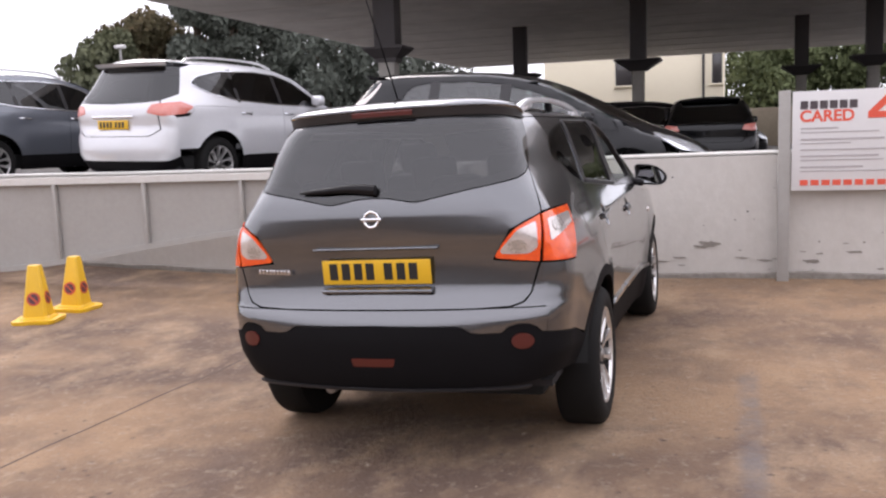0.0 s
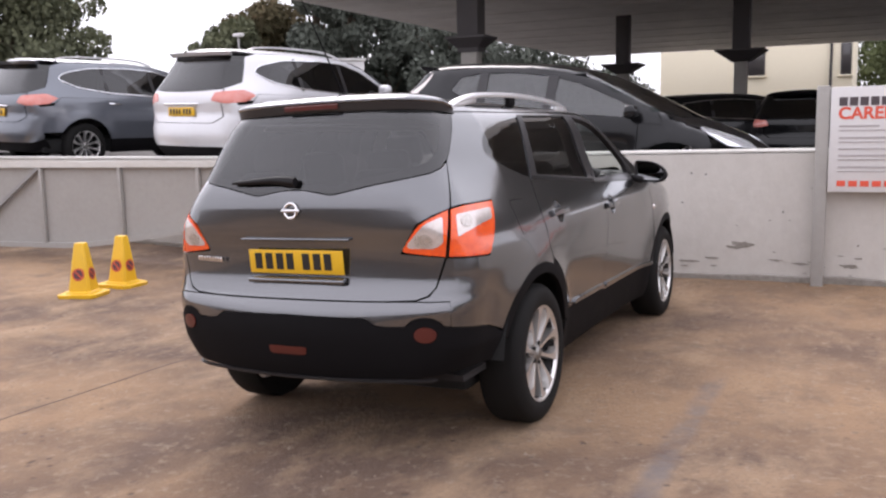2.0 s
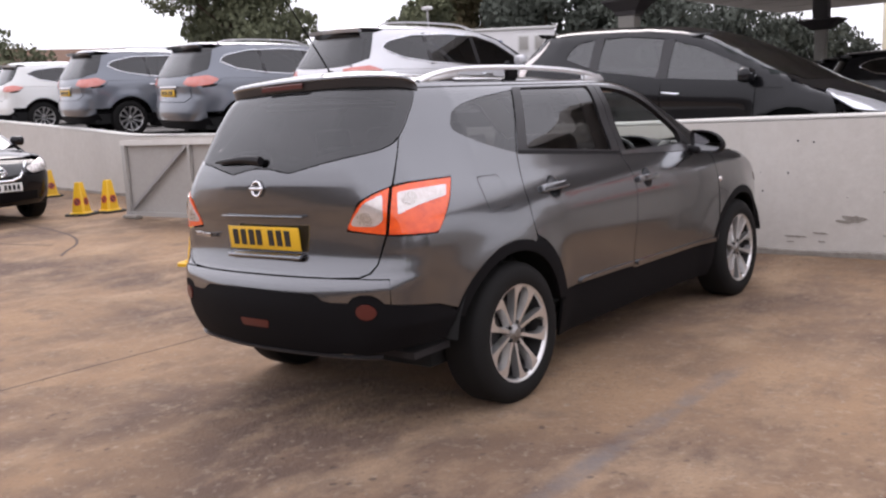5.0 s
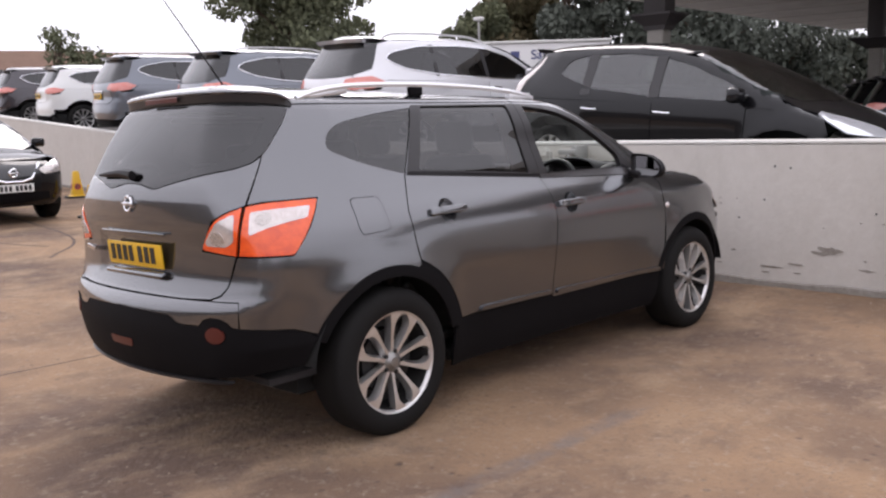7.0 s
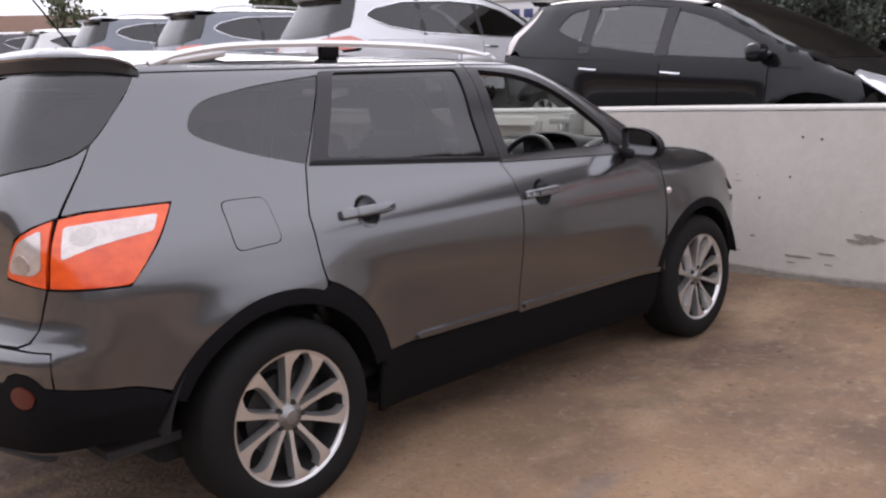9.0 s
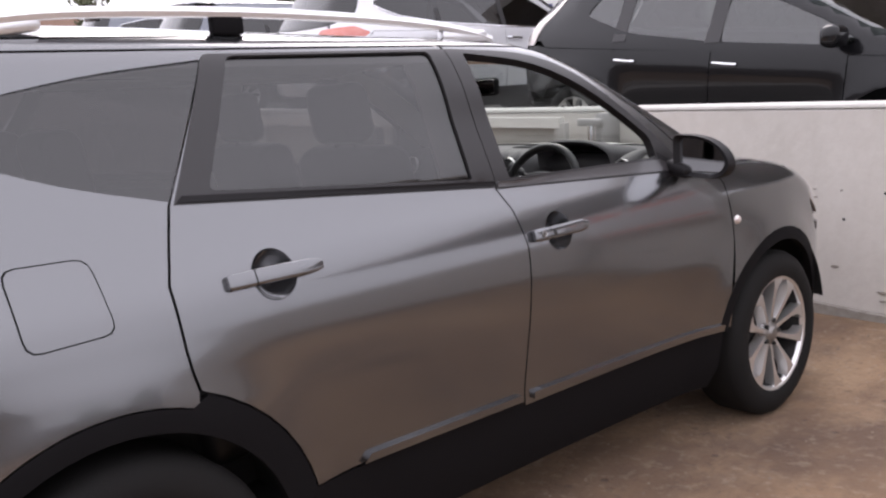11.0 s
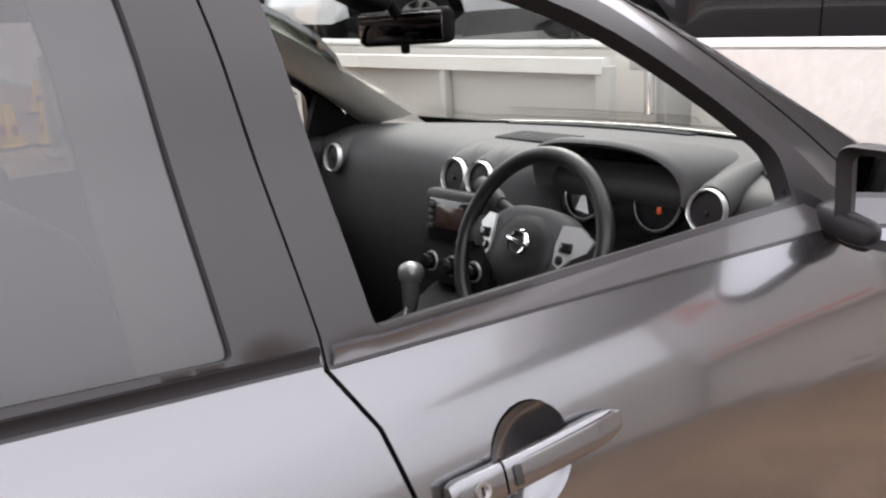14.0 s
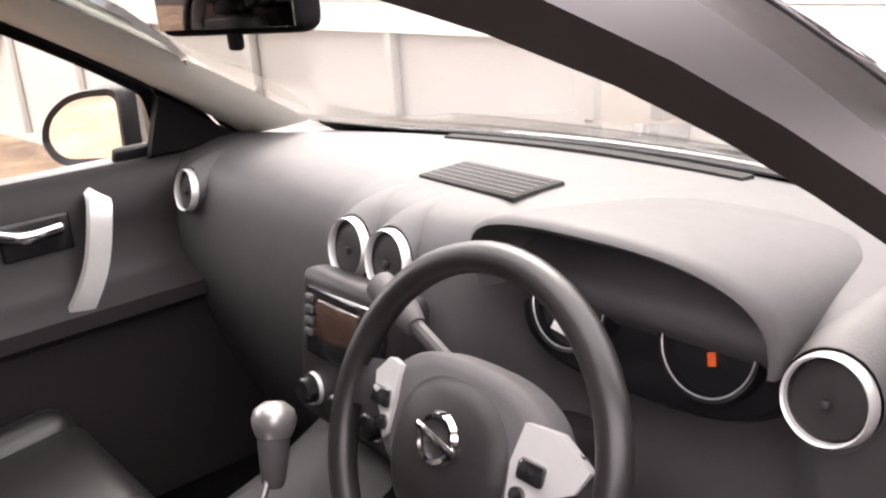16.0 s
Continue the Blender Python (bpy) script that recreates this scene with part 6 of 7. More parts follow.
# ---- the yard and what stands round it ----
def yard_concrete():
    """Sandy worn concrete: broad stains, mottling, grains of aggregate and dark pits."""
    m = bpy.data.materials.new("sandy_concrete")
    m.use_nodes = True
    t = m.node_tree
    p = t.nodes["Principled BSDF"]
    p.inputs["Roughness"].default_value, p.inputs["Specular IOR Level"].default_value = 0.88, 0.3
    co = t.nodes.new("ShaderNodeTexCoord")

    def noisy(scale, lo, hi, detail=5, stretch=(1, 1, 1)):
        mp, n, r = t.nodes.new("ShaderNodeMapping"), t.nodes.new("ShaderNodeTexNoise"), t.nodes.new("ShaderNodeMapRange")
        mp.inputs["Scale"].default_value = stretch
        n.inputs["Scale"].default_value, n.inputs["Detail"].default_value, n.inputs["Roughness"].default_value = scale, detail, 0.65
        r.inputs["From Min"].default_value, r.inputs["From Max"].default_value = lo, hi
        t.links.new(co.outputs["Object"], mp.inputs["Vector"])
        t.links.new(mp.outputs[0], n.inputs["Vector"])
        t.links.new(n.outputs["Fac"], r.inputs["Value"])
        return r.outputs[0]

    def blend(a, b, fac, how="MIX", k=1.0):
        mx, ml = t.nodes.new("ShaderNodeMix"), t.nodes.new("ShaderNodeMath")
        mx.data_type, mx.blend_type = "RGBA", how
        ml.operation, ml.inputs[1].default_value = "MULTIPLY", k
        t.links.new(fac, ml.inputs[0])
        t.links.new(ml.outputs[0], mx.inputs["Factor"])
        for slot, c in ((6, a), (7, b)):
            if isinstance(c, tuple):
                mx.inputs[slot].default_value = (*c, 1)
            else:
                t.links.new(c, mx.inputs[slot])
        return mx.outputs[2]

    c = blend((0.285, 0.182, 0.108), (0.118, 0.077, 0.056), noisy(0.42, 0.40, 0.60, 4))
    c = blend(c, (0.365, 0.252, 0.160), noisy(1.7, 0.49, 0.70, 6, (1, 0.55, 1)), k=0.85)
    c = blend(c, (0.135, 0.091, 0.068), noisy(3.1, 0.52, 0.72, 7), k=0.8)
    c = blend(c, (0.36, 0.292, 0.225), noisy(19, 0.55, 0.75, 4), k=0.55)
    c = blend(c, (0.122, 0.086, 0.065), noisy(47, 0.54, 0.72, 3), k=0.6)
    v, r = t.nodes.new("ShaderNodeTexVoronoi"), t.nodes.new("ShaderNodeMapRange")
    v.inputs["Scale"].default_value = 11.0
    r.inputs["From Min"].default_value, r.inputs["From Max"].default_value, r.inputs["To Min"].default_value, r.inputs["To Max"].default_value = 0.10, 0.22, 1.0, 0.0
    t.links.new(co.outputs["Object"], v.inputs["Vector"])
    t.links.new(v.outputs["Distance"], r.inputs["Value"])
    pick = t.nodes.new("ShaderNodeMath")
    pick.operation = "MULTIPLY"
    t.links.new(r.outputs[0], pick.inputs[0])
    t.links.new(noisy(2.3, 0.50, 0.62, 3), pick.inputs[1])
    c = blend(c, (0.085, 0.06, 0.048), pick.outputs[0], k=0.75)
    # one greyish drag mark along the yard
    xyz = t.nodes.new("ShaderNodeSeparateXYZ")
    t.links.new(co.outputs["Object"], xyz.inputs[0])

    def ramp(value, lo, hi, a, b2):
        q = t.nodes.new("ShaderNodeMapRange")
        q.interpolation_type = "SMOOTHSTEP"
        q.inputs["From Min"].default_value, q.inputs["From Max"].default_value, q.inputs["To Min"].default_value, q.inputs["To Max"].default_value = lo, hi, a, b2
        t.links.new(value, q.inputs["Value"])
        return q.outputs[0]

    def both(op, a, b2):
        q = t.nodes.new("ShaderNodeMath")
        q.operation = op
        for slot, val in ((0, a), (1, b2)):
            if isinstance(val, float):
                q.inputs[slot].default_value = val
            else:
                t.links.new(val, q.inputs[slot])
        return q.outputs[0]

    wob = both("MULTIPLY_ADD", noisy(2.0, 0.0, 1.0, 3), 0.10)
    off = both("ABSOLUTE", both("SUBTRACT", both("ADD", xyz.outputs["X"], wob), 2.12), 0.0)
    line = both("MULTIPLY", ramp(off, 0.02, 0.085, 1.0, 0.0), both("MULTIPLY", ramp(xyz.outputs["Y"], -1.6, -0.4, 0.0, 1.0), ramp(xyz.outputs["Y"], 0.6, 1.3, 1.0, 0.0)))
    c = blend(c, (0.150, 0.135, 0.135), both("MULTIPLY", line, noisy(5.0, 0.30, 0.62, 5)), k=0.75)
    t.links.new(c, p.inputs["Base Color"])
    h, b = t.nodes.new("ShaderNodeMath"), t.nodes.new("ShaderNodeBump")
    h.operation = "SUBTRACT"
    t.links.new(noisy(33, 0.2, 0.8, 6), h.inputs[0])
    t.links.new(pick.outputs[0], h.inputs[1])
    b.inputs["Strength"].default_value, b.inputs["Distance"].default_value = 0.8, 0.012
    t.links.new(h.outputs[0], b.inputs["Height"])
    t.links.new(b.outputs[0], p.inputs["Normal"])
    return m


GROUND = yard_concrete()
DIRT = mat("dark_dirt", (0.105, 0.071, 0.053), 0.95, vary=0.7, scale=6, bump=0.4, bscale=40, second=(0.060, 0.041, 0.032))
DECKMAT = mat("worn_asphalt", (0.095, 0.088, 0.082), 0.9, vary=0.5, scale=1.0, bump=0.3, bscale=50)
WALLWHITE = mat("white_painted_render", (0.550, 0.522, 0.484), 0.85, vary=0.45, scale=1.6, bump=0.5, bscale=18, second=(0.430, 0.402, 0.362), stretch=(1, 1, 0.7))
COPING = mat("white_coping_paint", (0.624, 0.608, 0.576), 0.8, vary=0.4, scale=4, bump=0.3, bscale=40, second=(0.480, 0.456, 0.416))
SKIRT = mat("dirty_wall_foot", (0.315, 0.289, 0.259), 0.9, vary=0.8, scale=3.0, bump=0.6, bscale=24, second=(0.180, 0.158, 0.135))
GATEPAINT = mat("grey_gate_paint", (0.359, 0.343, 0.320), 0.6, vary=0.4, scale=2.5, bump=0.15, bscale=40, second=(0.281, 0.265, 0.242))
GALV = mat("galvanised_steel", (0.357, 0.348, 0.340), 0.5, 0.5, vary=0.4, scale=6, second=(0.255, 0.246, 0.238))
SOFFIT = mat("grey_soffit_sheet", (0.84, 0.80, 0.76), 0.55, vary=0.7, scale=0.18, second=(0.58, 0.55, 0.52))
COLUMN = mat("dark_column_paint", (0.055, 0.048, 0.048), 0.6, vary=0.2, scale=2)
COLUMNPALE = mat("pale_column_paint", (0.34, 0.32, 0.29), 0.7, vary=0.3, scale=2)
CREAM = mat("cream_render", (0.82, 0.745, 0.575), 0.9, vary=0.2, scale=0.7, second=(0.74, 0.66, 0.50))
TAN = mat("tan_fence", (0.320, 0.264, 0.192), 0.9, vary=0.4, scale=1.0)
WINDOWDARK = mat("dark_window", (0.05, 0.045, 0.045), 0.15, coat=0.5)
WHITEFRAME = mat("white_frame", (0.595, 0.586, 0.561), 0.5)
ROOFTILE = mat("brown_roof_tiles", (0.20, 0.12, 0.085), 0.9, vary=0.6, scale=1.5, bump=0.5, bscale=8)
SIGNRED = mat("sign_red", (0.72, 0.10, 0.055), 0.45)
SIGNWHITE = mat("sign_white", (0.656, 0.640, 0.631), 0.4, vary=0.1, scale=3)
SIGNGREY = mat("sign_grey_text", (0.40, 0.37, 0.37), 0.5)
SIGNINK = mat("sign_dark_text", (0.07, 0.055, 0.06), 0.5)
CONEYELLOW = mat("yellow_cone_plastic", (0.731, 0.425, 0.013), 0.4, vary=0.3, scale=9, second=(0.561, 0.306, 0.017))
CONEBASE = mat("black_rubber_base", (0.02, 0.019, 0.018), 0.8)
CONEDARK = mat("cone_label_dark", (0.10, 0.035, 0.045), 0.5)
CONERED = mat("cone_label_red", (0.55, 0.09, 0.04), 0.5)

GX = pch([-400, -60, -14, -8.5, -4.5, -2, 0, 2, 5, 400], [0.3, 0.3, 0.14, 0.09, 0.0, -0.045, 0.0, 0.06, 0.10, 0.12])


def ground_z(x, y):
    t = np.clip((y - 3.0) / 1.2, 0, 1) * np.clip((x + 2.5) / 2.5, 0, 1)
    far = np.clip((abs(x) - 30) / 60, 0, 1)
    return float(GX(x) * (1 - far) + 0.055 * t * t * (3 - 2 * t) * (1 - far) + 0.004 * noise.noise((x * 0.8, y * 0.8, 0)) * (1 - far))


def wall_y(x):
    return 4.255 - 0.069 * x


xs_ = np.concatenate([[-400, -150, -60, -40], np.arange(-30, 9.01, 0.35), [14, 25, 60, 150, 400]])
ys_ = np.concatenate([[-400, -150, -60, -25, -14], np.arange(-9, 5.01, 0.35), [5.4]])
rows = [[(x, y, ground_z(x, y)) for x in xs_] for y in ys_]
ground = obj("ground", grid_mesh(rows), GROUND)
tagged(ground, "sandy brown worn concrete yard", "ground", kind="structure")
# joints between the poured bays, cracks
for name, path, w in (("ground_joint", [(-1.95, -7.5), (-1.92, -3.0), (-1.92, -1.0), (-1.87, 0.8), (-1.84, 3.4)], 0.007), ("ground_crack", [(-14, 2.6), (-10.5, 2.35), (-7.4, 2.0), (-6.1, 1.2)], 0.018), ("ground_crack", [(-9.5, 1.1), (-8.6, 1.45), (-7.7, 1.2), (-6.9, 1.5)], 0.02), ("ground_crack", [(-7.0, 0.1), (-6.3, 0.35), (-5.8, 0.2)], 0.012)):
    pts = curve([(x, y, 0) for x, y in path], 8)
    pts = [(x + 0.03 * noise.noise((x * 2, y * 2, 3)), y + 0.03 * noise.noise((x * 2, y * 2, 9)), ground_z(x, y) - 0.001) for x, y, _ in pts]
    tagged(obj(name, sweep(pts, [(w, 0.003), (-w, 0.003), (-w, -0.01), (w, -0.01)]), DIRT), "dark dirt-filled joint in the concrete yard", "joint", kind="structure")
# grit
rng = random.Random(4)
gv, gf = [], []
for _ in range(2600):
    x, y = rng.uniform(-7, 6), rng.uniform(-4.2, 4.0)
    s = rng.uniform(0.003, 0.011) * (1.6 if rng.random() < 0.06 else 1)
    z, a, k = ground_z(x, y), rng.uniform(0, 6.3), len(gv)
    gv += [(x + s * math.cos(a), y + s * math.sin(a), z - 0.001), (x + s * math.cos(a + 2.1), y + s * math.sin(a + 2.1), z - 0.001), (x + s * math.cos(a + 4.2), y + s * math.sin(a + 4.2), z - 0.001), (x, y, z + s * 0.7)]
    gf += [(k, k + 1, k + 3), (k + 1, k + 2, k + 3), (k + 2, k, k + 3)]
GRIT = mat("grit", (0.308, 0.245, 0.189), 0.95, vary=0.9, scale=3.0, second=(0.140, 0.098, 0.070))
tagged(obj("grit", (gv, gf), GRIT, smooth=False), "scattered small stones on the concrete yard", "grit", kind="stuff")

# low retaining wall with its coping
WT = pch([-60, -30, -18.5, -12.6, -10.5, -7.6, -3.5, 0.5, 2, 9], [2.6, 2.3, 1.66, 1.33, 1.21, 1.20, 1.205, 1.255, 1.27, 1.28])


def wall_strip(x0, x1, n, z_of, y_front, y_back, up=0.0):
    rows = []
    for x in np.linspace(x0, x1, n):
        y, (za, zb) = wall_y(x), z_of(x)
        rows.append([(x, y + y_front, za), (x, y + y_front - 0.004 * noise.noise((x, za, 1)), (za + zb) / 2), (x, y + y_front, zb - 0.012), (x, y + y_front + 0.012, zb), (x, y + y_back, zb), (x, y + y_back, za)])
    return grid_mesh(rows)


wall = obj("wall_north", wall_strip(-60, 9, 200, lambda x: (-0.3, float(WT(x)) - 0.030), 0.0, 0.20), WALLWHITE)
tagged(wall, "white painted low retaining wall with stains", "wall", kind="structure")
tagged(obj("wall_coping", wall_strip(-60, 9, 200, lambda x: (float(WT(x)) - 0.027, float(WT(x))), -0.004, 0.204), COPING), "white painted coping of the low wall", "coping", kind="structure")
tagged(obj("wall_foot", wall_strip(-60, 9, 200, lambda x: (-0.3, ground_z(x, wall_y(x)) + 0.055 + 0.03 * noise.noise((x * 1.7, 0, 0))), -0.014, 0.0), SKIRT), "dirty plinth at the wall's foot", "plinth", kind="structure")
# blown and flaking patches of render
spots = random.Random(17)
for x, z, w, h in [(1.27, 0.42, 0.13, 0.035), (1.20, 0.39, 0.10, 0.02), (0.80, 0.24, 0.12, 0.012), (1.75, 0.27, 0.10, 0.014), (2.15, 0.27, 0.10, 0.022), (2.5, 0.36, 0.10, 0.014), (1.55, 0.29, 0.09, 0.012), (1.0, 0.28, 0.08, 0.012)] + [(spots.uniform(0.2, 5.2), 0.17 + 0.28 * spots.random() ** 1.6, spots.uniform(0.012, 0.05), spots.uniform(0.004, 0.012)) for _ in range(34)] + [(spots.uniform(0.2, 5.0), spots.uniform(0.4, 1.1), spots.uniform(0.006, 0.02), spots.uniform(0.003, 0.008)) for _ in range(14)]:
    blob = [(x + w * math.cos(a) * (0.7 + 0.5 * noise.noise((x + math.cos(a) * 2, math.sin(a) * 2, z))), z + h * math.sin(a) * (0.7 + 0.7 * noise.noise((math.cos(a) * 2, x, math.sin(a) * 3)))) for a in np.linspace(0, 2 * math.pi, 22, endpoint=False)]
    v = [(a, wall_y(a) - 0.0045, b) for a, b in blob] + [(a, wall_y(a) + 0.01, b) for a, b in blob]
    tagged(obj("flaked_patch", (v, [tuple(range(22))] + [(i, 22 + i, 22 + (i + 1) % 22, (i + 1) % 22) for i in range(22)]), SKIRT, smooth=False), "flaked grey patch of render on the low wall", "patch", kind="structure")
for x, z in ((0.80, 1.05), (0.93, 1.04), (0.72, 0.78), (1.6, 0.72), (0.5, 0.62)):
    tagged(obj("wall_hole", lathe([(0.0, 0.001), (0.006, 0.001), (0.008, 0.002), (0.009, -0.004)], 10, pose(x, wall_y(x) - 0.002, z, 90, 0, 0)), INK), "small drilled hole in the white wall", "hole", kind="structure")
# the deck behind the wall
rows = [[(x, wall_y(x) + 0.2 if k == 0 else y, deck(x)) for x in np.concatenate([[-400, -150, -60], np.arange(-40, 7, 1.0), [20, 60, 150, 400]])] for k, y in enumerate((5, 8, 14, 25, 45, 90, 400))]
rows = [[(x, y, min(max(z, 0.45), 2.2)) for x, y, z in r] for r in rows]
tagged(obj("deck", grid_mesh(rows), DECKMAT), "worn dark asphalt car park behind the wall", "car park", kind="structure")

# sliding gate in front of the wall
gate_y = lambda x: 3.86 + 0.085 * (x + 2.35)  # noqa: E731
gb = pch([-8.3, -6.5, -5.4, -4.5, -3.4, -1.0], [0.15, 0.17, 0.29, 0.43, 0.58, 0.86])
steel_gate = thing("steel_gate", "grey painted sheeted steel gate folded back against the wall", "gate")
cell = [-8.25, -6.85, -5.65, -4.55, -3.42, -2.32, -1.27]
TOPZ = 1.15
for a, b in zip(cell, cell[1:]):
    n = 6
    v = [(x, gate_y(x) + 0.018, z) for x in np.linspace(a, b, n) for z in (float(gb(x)) + 0.03, TOPZ - 0.02)]
    obj("sheet", (v, [(2 * i, 2 * i + 2, 2 * i + 3, 2 * i + 1) for i in range(n - 1)]), GATEPAINT, steel_gate, smooth=False)
for x in cell:
    wd = 0.09 if x in (cell[0], cell[-1]) else 0.045
    z0, z1 = float(gb(x)), TOPZ
    obj("gate_post", rbox(wd, 0.05, z1 - z0, 0.006, at=(x, gate_y(x) - 0.012, (z0 + z1) / 2)), GATEPAINT, steel_gate)
obj("top_rail", sweep([(cell[0] - 0.05, gate_y(cell[0]) - 0.015, TOPZ), (cell[-1], gate_y(cell[-1]) - 0.015, TOPZ)], [(0.03, -0.035), (0.03, 0.035), (-0.03, 0.035), (-0.03, -0.035)]), COPING, steel_gate)
obj("bottom_rail", sweep([(x, gate_y(x) - 0.012, float(gb(x))) for x in np.linspace(cell[0], cell[-1], 30)], [(0.025, -0.03), (0.025, 0.03), (-0.025, 0.03), (-0.025, -0.03)]), GATEPAINT, steel_gate)
obj("brace", sweep([(cell[0] + 0.12, gate_y(cell[0]) - 0.03, 0.22), (cell[1] - 0.03, gate_y(cell[1]) - 0.03, 1.10)], [(0.022, -0.022), (0.022, 0.022), (-0.022, 0.022), (-0.022, -0.022)]), GALV, steel_gate, "dull steel diagonal brace")
hx = -1.12
obj("hinge_bracket", rbox(0.06, 0.20, 0.40, 0.01, at=(hx, wall_y(hx) - 0.09, 1.0)), GALV, steel_gate, "galvanised hinge bracket")
obj("hinge_bracket", rbox(0.20, 0.05, 0.05, 0.01, at=(hx - 0.06, wall_y(hx) - 0.20, 1.14)), GALV, steel_gate, "galvanised hinge bracket")
obj("hinge_pin", lathe([(0.0, 0.10), (0.024, 0.10), (0.026, -0.10), (0.0, -0.10)], 14, pose(hx - 0.05, wall_y(hx) - 0.21, 1.02)), CHROME, steel_gate, "bright hinge pin")
obj("gate_foot", rbox(0.10, 0.10, 0.16, 0.01, at=(cell[0], gate_y(cell[0]), 0.10)), GALV, steel_gate)
stop = obj("ground_stop", rbox(0.35, 0.12, 0.05, 0.015, at=(-8.15, gate_y(-8.15) - 0.05, ground_z(-8.15, 3.3) + 0.03)), SKIRT)
tagged(stop, "small concrete stop under the gate post", "stop")

# sign on its post
sy = wall_y(2.3) - 0.10
sign = thing("sign_board", "white dealer sign with red words on a grey post", "sign")
obj("post", rbox(0.10, 0.07, 1.72, 0.008, at=(1.90, sy + 0.01, 0.93)), GATEPAINT, sign, "grey painted post")
board = obj("board", rbox(0.94, 0.018, 0.86, 0.004, at=(2.43, sy - 0.035, 1.345)), SIGNWHITE, sign, "white sign board")
obj("post", rbox(0.10, 0.05, 1.72, 0.008, at=(2.98, sy + 0.01, 0.93)), GATEPAINT, sign, "grey painted post")


def word(text, x, z, size, material, parent, y, bold=1.0):
    cu = bpy.data.curves.new("word", "FONT")
    cu.body, cu.size, cu.extrude, cu.offset = text, size, 0.0015, 0.004 * bold
    tmp = bpy.data.objects.new("word", cu)
    me = bpy.data.meshes.new_from_object(tmp)
    bpy.data.objects.remove(tmp)
    me.materials.clear()
    me.materials.append(material)
    ob = new("word", me)
    ob.parent = parent
    ob.matrix_basis = pose(x, y, z, 90, 0, 0)
    return ob


fy = sy - 0.0465
for i in range(6):
    obj("name_bar", rbox(0.062, 0.004, 0.070, 0.001, 1, at=(2.055 + 0.078 * i, fy, 1.655)), SIGNINK, board, "plain dark bar")
word("CARED", 2.02, 1.515, 0.135, SIGNRED, board, fy + 0.001)
obj("numeral", merge(rbox(0.055, 0.005, 0.26, 0.001, 1, at=(2.745, fy, 1.60)), rbox(0.24, 0.005, 0.055, 0.001, 1, at=(2.68, fy, 1.555)), sweep([(2.585, fy, 1.565), (2.73, fy, 1.715)], [(0.028, -0.002), (0.028, 0.003), (-0.028, 0.003), (-0.028, -0.002)], up=(0, -1, 0))), SIGNRED, board, "large red numeral four")
for i, (wd, z, hgt) in enumerate(((0.30, 1.455, 0.014), (0.62, 1.42, 0.010), (0.66, 1.36, 0.016), (0.40, 1.325, 0.010), (0.70, 1.27, 0.012), (0.62, 1.215, 0.016), (0.66, 1.18, 0.010), (0.50, 1.12, 0.016), (0.68, 1.085, 0.010))):
    obj("text_bar", rbox(wd, 0.004, hgt, 0.001, 1, at=(2.03 + wd / 2, fy, z)), SIGNGREY, board, "plain grey bar of text")
for i in range(9):
    obj("name_bar", rbox(0.066, 0.004, 0.048, 0.001, 1, at=(2.06 + 0.088 * i, fy, 0.985)), SIGNRED, board, "plain red bar")


# no-waiting cones
def square_cone(label, m, h=0.50, base=True):
    c = thing("traffic_cone", label, "cone", m, group="traffic cones")
    v, f = [], []
    prof = [(0.135, 0.03), (0.125, 0.045), (0.108, 0.055), (0.050, h - 0.012), (0.044, h), (0.0, h)]
    for r, z in prof:
        ck = 0.25 * r
        v += [(r, -r + ck, z), (r, r - ck, z), (r - ck, r, z), (-r + ck, r, z), (-r, r - ck, z), (-r, -r + ck, z), (-r + ck, -r, z), (r - ck, -r, z)]
    f = [(i * 8 + j, i * 8 + (j + 1) % 8, (i + 1) * 8 + (j + 1) % 8, (i + 1) * 8 + j) for i in range(len(prof) - 1) for j in range(8)]
    obj("body", (v, f), CONEYELLOW, c, angle=25)
    foot = [(0.21 + 0.008 * math.sin(5 * a), a) for a in np.linspace(0, 2 * math.pi, 28, endpoint=False)]
    sq = [(r / max(abs(math.cos(a)), abs(math.sin(a)), 0.82), a) for r, a in foot]
    fv = [(r * math.cos(a) * 0.92, r * math.sin(a) * 0.92, z) for z in (0.0, 0.03) for r, a in sq]
    obj("base", (fv, [tuple(range(28, 56))] + [(i, (i + 1) % 28, 28 + (i + 1) % 28, 28 + i) for i in range(28)]), CONEYELLOW if base else CONEBASE, c, "" if base else "black rubber base", angle=30)
    slope = math.degrees(math.atan((0.108 - 0.050) / (h - 0.067)))
    for q in range(4):
        mm = pose(0, 0, 0, 0, 0, 90 * q)
        zc = 0.21 * h / 0.5
        r = 0.108 - (zc - 0.055) * (0.058 / (h - 0.067)) + 0.002
        lab = mm @ pose(0, -r, zc, 90 - slope, 0, 0)
        dsc = obj("label_disc", moved(lathe([(0.0, 0.001), (0.060, 0.001), (0.060, -0.002)], 24), lab), CONERED, c, "red ring of the no-waiting label")
        obj("label_face", moved(lathe([(0.0, 0.002), (0.044, 0.002)], 24), lab), CONEDARK, dsc, "dark label face")
        obj("label_stroke", moved(rbox(0.090, 0.013, 0.002, 0.0, 1, m=pose(0, 0, 0.003, 0, 0, -45)), lab), CONERED, dsc, "red diagonal stroke")
    return c


